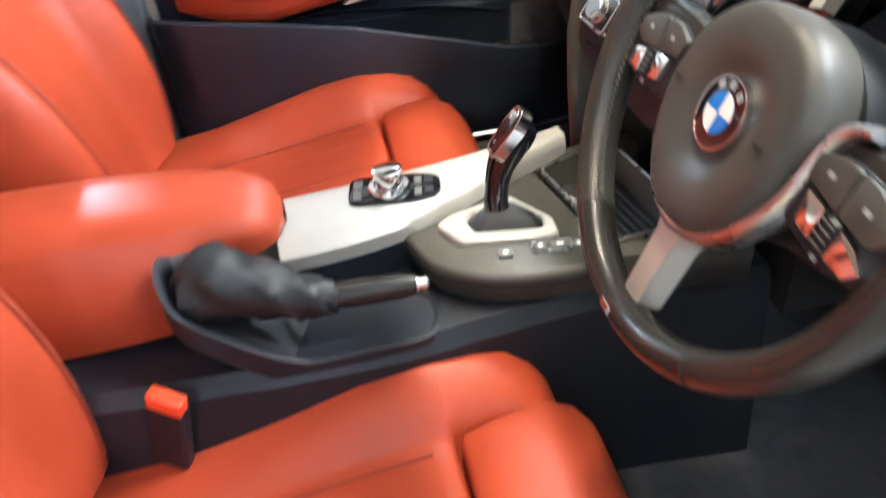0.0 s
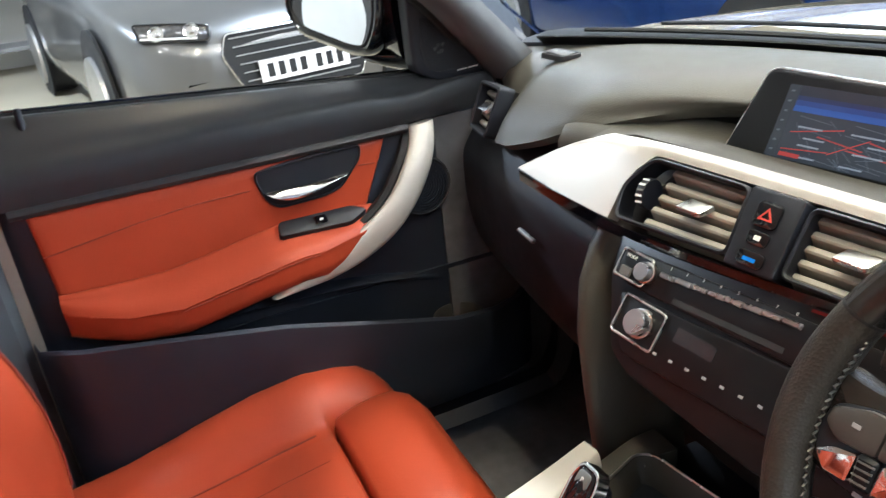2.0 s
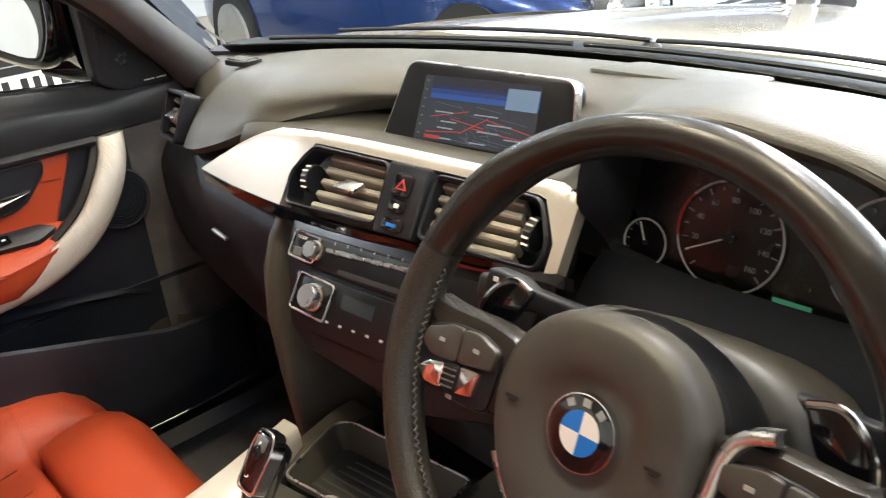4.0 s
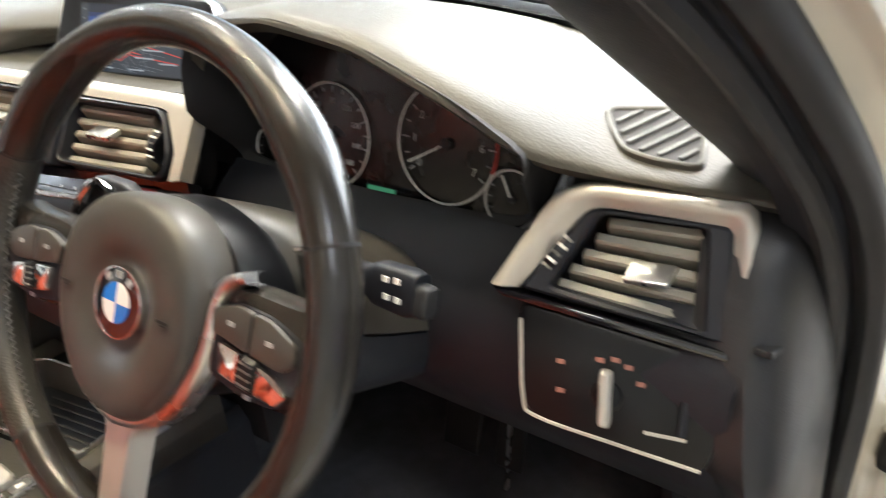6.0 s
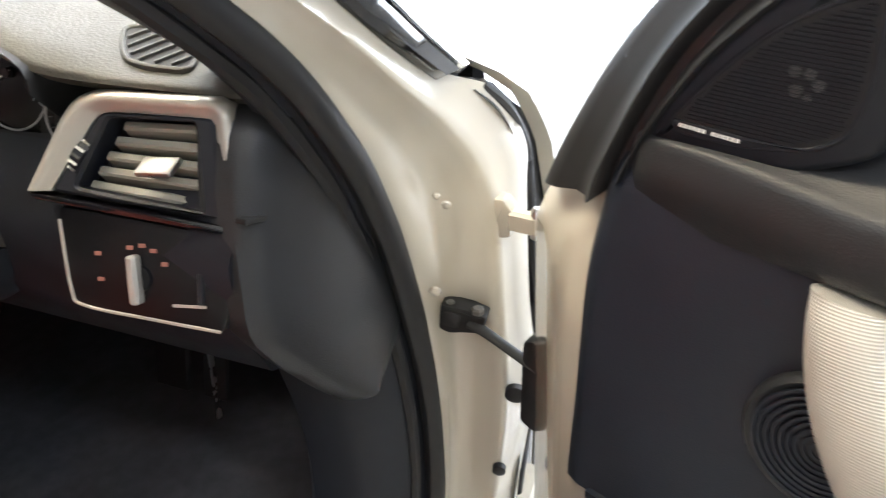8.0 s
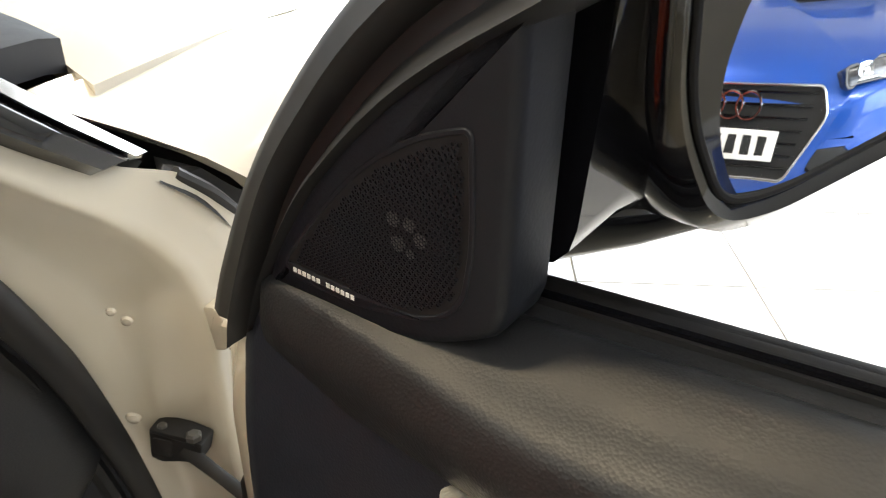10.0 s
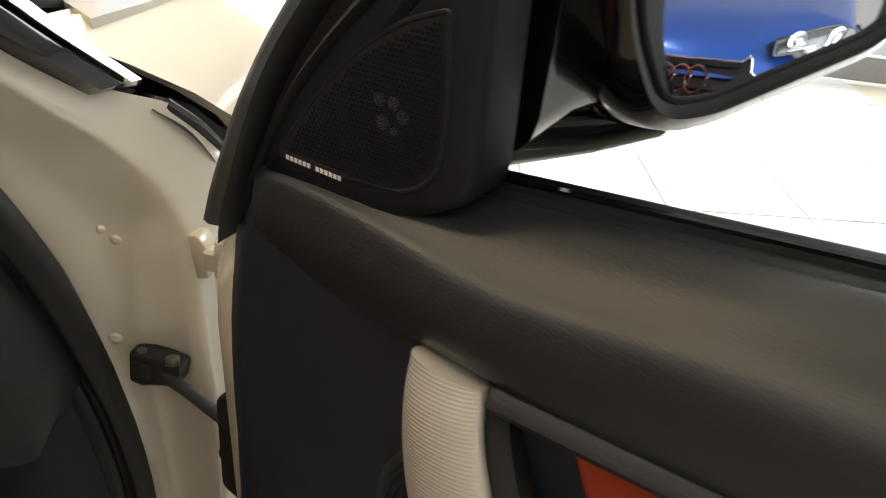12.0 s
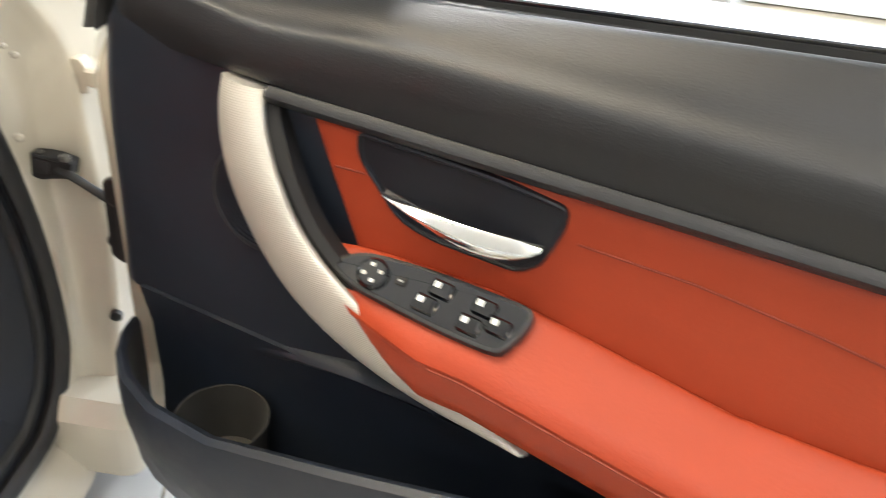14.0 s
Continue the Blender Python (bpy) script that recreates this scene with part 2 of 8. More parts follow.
knurl(KNURL, 0.0026, 0.00016)
CHROME = mat("polished_chrome", (0.78, 0.78, 0.78), 0.12, 1.0, vary=0.03, rvary=0.05)
SATIN = mat("satin_chrome", (0.62, 0.62, 0.62), 0.28, 1.0, vary=0.03)
LEATHER = mat("black_wheel_leather", (0.020, 0.018, 0.016), 0.24, vary=0.05, bump=0.1, grain=500)
PERF = mat("perforated_black_leather", (0.03, 0.028, 0.024), 0.38, vary=0.05, bump=0.8, grain=420, kind="voronoi")
HUBSKIN = mat("airbag_cover_skin", (0.05, 0.047, 0.042), 0.42, vary=0.05, bump=0.2, grain=500)
PAINT = mat("white_car_paint", (0.56, 0.52, 0.43), 0.20, vary=0.0, coat=0.9, rvary=0.0)
SATINBLACK = mat("satin_black_panel", (0.0045, 0.0045, 0.0055), 0.34, vary=0.1, rvary=0.05, spec=0.3)
RUBBER = mat("black_rubber", (0.012, 0.012, 0.013), 0.55, vary=0.15)
CARPET = mat("black_carpet", (0.066, 0.067, 0.074), 0.95, vary=0.3, bump=0.6, grain=900)
CLOTH = mat("pale_grey_headliner_cloth", (0.09, 0.092, 0.096), 0.9, bump=0.2, grain=1500)
SLAT = mat("vent_slat_plastic", (0.26, 0.245, 0.205), 0.4, vary=0.06, bump=0.15, grain=900)
GREYP = mat("grey_button_plastic", (0.10, 0.10, 0.095), 0.4)
WHITE_MARK = mat("white_print", (0.75, 0.75, 0.72), 0.6)
DIM_MARK = mat("faded_white_print", (0.32, 0.33, 0.34), 0.6)
RED_MARK = mat("red_print", (0.40, 0.03, 0.02), 0.5)
BLUE_MARK = mat("blue_enamel", (0.015, 0.17, 0.62), 0.25)
ENAMEL = mat("white_enamel", (0.8, 0.8, 0.8), 0.25)
BOOT = mat("black_gaiter_leather", (0.010, 0.010, 0.011), 0.58, vary=0.2, bump=0.4, grain=120)
MIRROR = mat("mirror_glass", (0.85, 0.88, 0.9), 0.02, 1.0, vary=0.0, rvary=0.0)
GLASS = clear("windscreen_glass", (0.97, 0.99, 0.98))
TILE = mat("pale_polished_tile", (0.50, 0.49, 0.47), 0.18, vary=0.05, scale=4, rvary=0.06)
TILE_WARM = mat("worn_beige_floor", (0.42, 0.37, 0.27), 0.4, vary=0.08, scale=6)
WALLP = mat("white_wall_paint", (0.75, 0.75, 0.73), 0.8, vary=0.03, scale=3)
STEEL = mat("grey_window_frame", (0.28, 0.28, 0.28), 0.4, 0.3)
GREYCAR = mat("dark_grey_car_paint", (0.15, 0.15, 0.148), 0.32, 0.6, vary=0.0, coat=0.9, rvary=0.0)
BLUECAR = mat("bright_blue_car_paint", (0.012, 0.08, 0.42), 0.28, 0.3, vary=0.0, coat=0.9, rvary=0.0)
TYRE = mat("tyre_rubber", (0.015, 0.015, 0.016), 0.8, bump=0.2)
ALLOY = mat("alloy_wheel_silver", (0.6, 0.6, 0.6), 0.3, 0.9)
LAMPGLASS = mat("headlamp_glass", (0.10, 0.10, 0.105), 0.15, 0.5, vary=0.5, coat=0.6, scale=60)
# ---- the showroom ----
def setting(name, geo, material, label):
    return tagged(part(name, geo, material), label, "", "", "structure")


setting("floor", Geo().box((0, -1, -0.06), (30, 30, 0.1)), TILE_WARM, "worn beige showroom floor")
setting("ceiling", Geo().box((0, -0.6, 3.6), (18, 11.4, 0.2)), WALLP, "white painted showroom ceiling")
setting("wall_west", Geo().box((-8.9, -0.6, 1.75), (0.2, 11.4, 3.5)), WALLP, "white painted showroom wall")
setting("wall_east", Geo().box((7.4, -0.6, 1.75), (0.2, 11.4, 3.5)), WALLP, "white painted showroom wall")
setting("wall_south", Geo().box((-0.75, -6.3, 1.75), (16.5, 0.2, 3.5)), WALLP, "white painted showroom wall")
setting("wall_north", Geo().box((5.1, 5.0, 1.75), (4.4, 0.2, 3.5)).box((-5.7, 5.0, 3.0), (6.4, 0.2, 1.0)).box((0.2, 5.0, 3.2), (5.4, 0.2, 0.6)), WALLP, "white wall with a glazed shop front")
# glazed doors of the shop front
gd = thing("glazed_door", "grey-framed glass entrance doors of the showroom", "door", (1.4, 4.75, 0), kind="structure")
for x0, x1 in ((-3.6, -1.5), (-1.5, 0.35), (0.35, 1.55), (1.6, 2.75)):
    o = [(x0, 0.02), (x1, 0.02), (x1, 2.85), (x0, 2.85)]
    part("frame", Geo(frm((0, 4.7, 0), (1, 0, 0), (0, 0, 1))).rim(o, [(x0 + 0.07, 0.16), (x1 - 0.07, 0.16), (x1 - 0.07, 2.78), (x0 + 0.07, 2.78)], -0.03, 0.03, 0.004), STEEL, gd)

# ---- the car's body ----
car = thing("car_body", "white four-door car with its driver's door open", "car", (0, 0, 0))
OPEN = curve([(-0.85, 0.30), (-0.80, 0.21), (-0.2, 0.185), (0.28, 0.185), (0.385, 0.215), (0.434, 0.30), (0.442, 0.42), (0.430, 0.52), (0.408, 0.61), (0.375, 0.715), (0.355, 0.765), (0.325, 0.83),
              (0.300, 0.875), (0.268, 0.93), (0.222, 0.985), (0.13, 1.075), (-0.03, 1.18), (-0.22, 1.27), (-0.5, 1.335), (-0.75, 1.33), (-0.86, 1.2), (-0.9, 0.9), (-0.88, 0.5)], 5, True)


def side_x(z):
    """How far out the door seal lies at height z: upright below, leaning in with the glass above."""
    return 0.80 - 0.021 * math.log1p(math.exp((z - 0.90) / 0.05))


def band(offs, sgn=1, sel=None):
    """A strip along the door opening: offsets outwards in the opening's plane and across."""
    n = len(OPEN)
    rings = []
    start = next((i for i in range(n) if sel and sel(*OPEN[i]) and not sel(*OPEN[i - 1])), 0)
    for i in [(start + k) % n for k in range(n)]:
        if sel and not sel(*OPEN[i]):
            if rings:
                break
            continue
        a, b = Vector(OPEN[i - 1]), Vector(OPEN[(i + 1) % n])
        d = (b - a).normalized()
        nrm = Vector((d.y, -d.x))
        rings.append([(sgn * (side_x(OPEN[i][1]) + dx), OPEN[i][0] + nrm.x * dn, OPEN[i][1] + nrm.y * dn) for dn, dx in offs])
    return rings


# guide lines of the painted opening, from the sill up the hinge pillar and along the windscreen: at the seal, along the pressed ridge, at the outer edge
PILLAR_SEAL = [(0.80, 0.40, 0.21), (0.80, 0.438, 0.30), (0.802, 0.442, 0.42), (0.803, 0.430, 0.52), (0.804, 0.408, 0.61), (0.804, 0.375, 0.715), (0.804, 0.355, 0.765), (0.802, 0.325, 0.83), (0.797, 0.300, 0.875), (0.785, 0.268, 0.93), (0.765, 0.222, 0.985), (0.735, 0.13, 1.075), (0.69, -0.03, 1.18), (0.65, -0.22, 1.27), (0.62, -0.5, 1.335)]
PILLAR_RIDGE = [(0.87, 0.46, 0.21), (0.885, 0.47, 0.30), (0.895, 0.468, 0.42), (0.90, 0.464, 0.52), (0.897, 0.457, 0.62), (0.887, 0.468, 0.735), (0.874, 0.462, 0.79), (0.858, 0.42, 0.848), (0.845, 0.362, 0.90), (0.826, 0.305, 0.955), (0.805, 0.25, 1.005), (0.77, 0.15, 1.09), (0.72, -0.01, 1.20), (0.68, -0.2, 1.29), (0.65, -0.5, 1.36)]
PILLAR_EDGE = [(0.90, 0.52, 0.21), (0.905, 0.52, 0.30), (0.92, 0.51, 0.42), (0.925, 0.505, 0.52), (0.918, 0.495, 0.62), (0.905, 0.52, 0.735), (0.898, 0.535, 0.79), (0.878, 0.495, 0.858), (0.852, 0.425, 0.895), (0.835, 0.345, 0.945), (0.815, 0.283, 1.005), (0.79, 0.183, 1.095), (0.74, 0.005, 1.225), (0.69, -0.245, 1.355), (0.66, -0.5, 1.40)]
G0, G2, G3 = ([Vector(p) for p in curve(c, 6)] for c in (PILLAR_SEAL, PILLAR_RIDGE, PILLAR_EDGE))


def jamb_ring(i):
    """The pressed section across the opening at one step along its guides: flange, step, panel, ridge, outer slope."""
    a, b, c = G0[i], G2[i], G3[i]
    d = b - a
    up_ = Vector((0.55, -0.83, 0.1)).normalized()
    low = max(0.0, min(1.0, (0.95 - a.z) / 0.2))
    pts = [a + Vector((-0.03, 0.005, 0)), a + d * 0.02, a + d * 0.18, a + d * 0.30 + up_ * 0.001, a + d * 0.40 - up_ * 0.010 * low, a + d * 0.50 - up_ * 0.012 * low, a + d * 0.68 - up_ * 0.009 * low, a + d * 0.86 - up_ * 0.001, a + d * 0.95 + up_ * 0.003, b + up_ * 0.003,
           b.lerp(c, 0.15) + up_ * 0.001, b.lerp(c, 0.5) - up_ * 0.002, c, c + Vector((-0.01, 0.03, -0.02)), c.lerp(a, 0.5) + Vector((-0.03, 0.06, -0.03))]
    return pts


for s in (1, -1):
    g = Geo()
    if s > 0:
        g.loft([jamb_ring(i) for i in range(len(G0))], True, True)
        r = band([(0.018, 0.004), (0.045, 0.010), (0.08, 0.05), (0.11, 0.06), (0.06, -0.02)], s, lambda y, z: y < -0.45 or (z < 0.25 and y < 0.41))
        g.loft(r, True, True)
    else:
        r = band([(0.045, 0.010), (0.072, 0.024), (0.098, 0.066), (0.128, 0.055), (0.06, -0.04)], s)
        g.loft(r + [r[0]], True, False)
    # The passenger's opening, white like the driver's, is coloured black for its shade.
    part("door_frame", g, PAINT if s > 0 else BLACK, car, "white painted door opening with pressed ridges" if s > 0 else "white door opening coloured black for its shade", sharp=60)
    g = Geo()
    r = band([(0.006 + 0.015 * math.cos(a), 0.010 + 0.014 * math.sin(a)) for a in ring_angles(10)], s)
    g.loft(r + [r[0]], True, False)
    part("door_seal", g, RUBBER, car, "black rubber door seal")
    g = Geo()
    r = band([(-0.012 + 0.009 * math.cos(a), -0.012 + 0.009 * math.sin(a)) for a in ring_angles(8)], s)
    g.loft(r + [r[0]], True, False)
    part("seal_lip", g, RUBBER, car, "black inner seal lip")
    g = Geo()
    r = band([(0.004, 0.0), (-0.02, -0.014), (-0.05, -0.035), (-0.075, -0.075), (-0.085, -0.12), (-0.06, -0.14), (0.01, -0.03)], s, lambda y, z: z < 0.79)
    g.loft(r, True, True)
    part("sill_trim", g, BLACK, car, "black plastic sill and kick trim")
    g = Geo()
    g.loft(band([(0.006, 0.004), (-0.008, -0.006), (-0.012, -0.02), (-0.008, -0.04), (0.004, -0.04), (0.012, -0.01)], s, lambda y, z: z > 0.76 and y > -0.6), True, True)
    part("pillar_edge", g, BLACK, car, "black inner edge of the windscreen pillar")
    # windscreen pillar: from the glass edge to the door seal
    rings = []
    for t in np.linspace(0, 1, 12):
        z = 0.90 + 0.46 * t
        k = (z - 0.951) / 0.8825
        w = Vector((0.675 - 0.46 * k, 0.30 - k, z)) if s < 0 else Vector((0.688 - 0.517 * k, 0.276 - 0.95 * k, z))
        up_ = [p for p in OPEN if p[0] > -0.55 and p[1] > 0.7]
        up_.sort(key=lambda p: p[1])
        e = Vector((side_x(z) - 0.004, float(np.interp(z, [p[1] for p in up_], [p[0] for p in up_])) - 0.012, z))
        m_ = w.lerp(e, 0.5)
        rings.append([(s * q.x, q.y, q.z) for q in (w + Vector((0.004, 0.012, 0.01)), w, w.lerp(e, 0.2) + Vector((-0.020, -0.014, -0.004)) * (1 if s < 0 else 0.25), m_ + Vector((-0.026, -0.018, -0.006)) * (1 if s < 0 else 0.25), w.lerp(e, 0.8) + Vector((-0.018, -0.012, -0.004)) * (1 if s < 0 else 0.25), e, e + Vector((0.02, 0.03, 0.01)))])
    part("pillar_trim", Geo().loft(rings, True, True), BLACK if s > 0 else CLOTH, car, "pale grey windscreen pillar trim" if s < 0 else "dark windscreen pillar trim", sharp=60)
    # black strip with a bright top beside the windscreen, skin behind it
    lo_ = curve([(0.850, 0.408, 0.893), (0.838, 0.355, 0.933), (0.829, 0.322, 0.962), (0.815, 0.280, 1.002), (0.79, 0.18, 1.092), (0.74, 0.0, 1.222), (0.69, -0.25, 1.352)], 4)
    hi_ = curve([(0.854, 0.466, 0.884), (0.840, 0.405, 0.936), (0.832, 0.372, 0.966), (0.818, 0.330, 1.000), (0.79, 0.235, 1.090), (0.735, 0.06, 1.222), (0.68, -0.20, 1.352)], 4)
    rings, top_ = [], []
    for a, b in zip(lo_, hi_):
        a, b = Vector(a), Vector(b)
        rings.append([(s * q.x, q.y, q.z) for q in (a, a.lerp(b, 0.1) + Vector((0.010, -0.004, 0.006)), a.lerp(b, 0.45) + Vector((0.013, -0.004, 0.009)), a.lerp(b, 0.55) + Vector((0.010, -0.002, 0.008)), a.lerp(b, 0.62) + Vector((0.002, 0, 0.003)), a.lerp(b, 0.6) + Vector((-0.02, 0.01, -0.01)))])
        top_.append([(s * q.x, q.y, q.z) for q in (a.lerp(b, 0.58) + Vector((0.003, 0, 0.004)), a.lerp(b, 0.66) + Vector((0.012, -0.004, 0.010)), a.lerp(b, 0.90) + Vector((0.010, -0.003, 0.010)), b, b + Vector((-0.02, 0.01, -0.015)))])
    part("screen_strip", Geo().loft(rings, True, True), GLOSS, car, "glossy black strip along the windscreen", sharp=50)
    part("strip_edge", Geo().loft(top_, True, True), CHROME, car, "bright upper edge of the windscreen strip", sharp=50)
    rings = [[(s * q.x, q.y, q.z) for q in (Vector(b) + Vector((-0.004, 0.002, -0.002)), Vector(b) + Vector((-0.03, 0.008, -0.012)), Vector(b) + Vector((-0.04, 0.01, -0.03)), Vector(b) + Vector((-0.012, -0.02, -0.02)))] for b in hi_]
    part("pillar_skin", Geo().loft(rings, True, True), SHUT if s > 0 else CLOTH, car)
    # dark sheet closing the space between hinge pillar and wing, drawn for its shade
    gap = [(0.868, 0.480, 0.868), (0.884, 0.512, 0.835), (0.893, 0.548, 0.783), (0.899, 0.552, 0.73), (0.910, 0.535, 0.64), (0.918, 0.53, 0.52), (0.912, 0.53, 0.40), (0.90, 0.53, 0.25)]
    wing_ = [(0.862, 0.50, 0.856), (0.876, 0.535, 0.822), (0.885, 0.60, 0.78), (0.885, 0.63, 0.73), (0.885, 0.67, 0.64), (0.885, 0.70, 0.52), (0.88, 0.72, 0.40), (0.87, 0.73, 0.25)]
    rings = [[(s * a[0], a[1] - 0.02, a[2]), (s * (a[0] - 0.012), a[1] + 0.004, a[2] + 0.004), (s * b[0], b[1], b[2]), (s * (b[0] + 0.004), b[1] + 0.02, b[2]), (s * (b[0] - 0.05), b[1] + 0.03, b[2])] for a, b in zip(curve(gap, 4), curve(wing_, 4))]
    part("wing_gap_shade", Geo().loft(rings, True, True), SHUT, car, "dark sheet standing for the shade between pillar and wing")
    if s > 0:
        part("gap_seal", Geo().tube(curve(gap, 4), 0.006, 8), RUBBER, car, "black rubber seal along the wing gap")
part("sill_end", Geo().box((0.86, 0.50, 0.16), (0.16, 0.24, 0.16), 0.03), PAINT, car, "white painted end of the sill")
# plug and bolts on the hinge pillar, and small domes added for lamp glints
for p, rad in (((0.914, 0.462, 0.497), 0.013), ((0.893, 0.464, 0.36), 0.009)):
    part("jamb_plug", Geo(frm(p, (0.97, 0.2, 0.1), (0.0, -0.1, 0.98))).lathe([(rad, -0.004), (rad, 0.004), (rad * 0.7, 0.006), (0.0005, 0.006)], 14), RUBBER, car)
for p, w_ in (((0.842, 0.402, 0.665), 0.007), ((0.858, 0.402, 0.770), 0.005), ((0.851, 0.395, 0.782), 0.004)):
    part("glint_dome", Geo(frm(p, (0.9, 0.3, 0.0), (0.0, -0.2, 0.98))).lathe([(w_, -0.002), (w_ * 0.8, 0.0005), (w_ * 0.4, 0.0015), (0.0005, 0.002)], 16), PAINT, car)
# plates on the sill of the driver's side
part("sill_plate", Geo().box((0.765, -0.1, 0.212), (0.05, 0.7, 0.008), 0.002), SATIN, car, "bright sill plate")


def screen_y(x):
    return 0.62 - 0.42 * (x - 0.05) ** 2


# roof, windscreen, scuttle, bonnet
rows = [[(x, y, 1.43 - 0.06 * (x / 0.62) ** 2 - 0.04 * abs(y + 0.9) ** 2) for x in np.linspace(-0.60, 0.60, 13)] for y in np.linspace(-1.9, -0.12, 8)]
part("roof", Geo().slab(rows, (0, 0, -0.035)), PAINT, car)
rows = []
for k in range(9):
    t = k / 8
    row = []
    for x in np.linspace(-1, 1, 19):
        base = Vector((x * 0.70, screen_y(x * 0.70) - 0.012, 0.950))
        top = Vector((x * 0.46, -0.10 - 0.065 * x * x, 1.385 - 0.025 * x * x))
        row.append(tuple(base.lerp(top, t) + Vector((0, 0.3, 0.3)) * 0.10 * math.sin(math.pi * t) * (1 - x * x)))
    rows.append(row)
ws = part("windscreen", Geo().slab(rows, (0, 0.003, 0.004)), GLASS, car, "clear curved windscreen")
ws.visible_shadow = False
rows = []
for t in (0.0, 0.015, 0.03, 0.045):
    row = []
    for x in np.linspace(-1, 1, 31):
        base = Vector((x * 0.70, screen_y(x * 0.70) - 0.012, 0.950))
        top = Vector((x * 0.46, -0.10 - 0.065 * x * x, 1.385 - 0.025 * x * x))
        row.append(tuple(base.lerp(top, t) + Vector((0, 0.3, 0.3)) * 0.10 * math.sin(math.pi * t) * (1 - x * x) + Vector((0, -0.004, -0.004))))
    rows.append(row)
part("screen_border", Geo().slab(rows, (0, 0.002, 0.002)), SATINBLACK, car, "black printed border along the foot of the windscreen")
rows = [[(x, screen_y(x) + dy, z) for x in np.linspace(-0.74, 0.74, 25)] for dy, z in ((-0.02, 0.951), (0.0, 0.957), (0.035, 0.962), (0.085, 0.960), (0.11, 0.955))]
part("scuttle", Geo().slab(rows, (0, 0, -0.03)), BLACK, car, "black scuttle panel under the windscreen")


for x0, x1, lift in ((-0.10, 0.62, 0.0), (-0.66, -0.02, 0.0)):
    wp = thing("wiper", "black windscreen wiper lying along the scuttle", "wiper", (x1, screen_y(x1) + 0.06, 0.965), group="wipers")
    arm_ = [(x, screen_y(x) + 0.045 + 0.03 * (x - x0), 0.972 + 0.006 * math.sin(5 * (x - x0))) for x in np.linspace(x0 + 0.1, x1, 12)]
    part("arm", Geo().tube(arm_, 0.005, 8, flat=0.7), BLACK, wp)
    part("blade", Geo().tube([(x, screen_y(x) + 0.018, 0.968) for x in np.linspace(x0, x1 - 0.1, 14)], 0.004, 6), RUBBER, wp)
    part("pivot", Geo(pose(x1, screen_y(x1) + 0.045 + 0.03 * (x1 - x0), 0.942)).lathe([(0.016, 0), (0.016, 0.02), (0.01, 0.026), (0.0005, 0.027)], 16), BLACK, wp)


def bonnet_z(x, y):
    return 0.963 - 0.032 * (x / 0.75) ** 2 - 0.115 * max(0, (y - 0.65) / 1.2) ** 1.35 + 0.012 * math.exp(-((abs(x) - 0.45) / 0.06) ** 2)


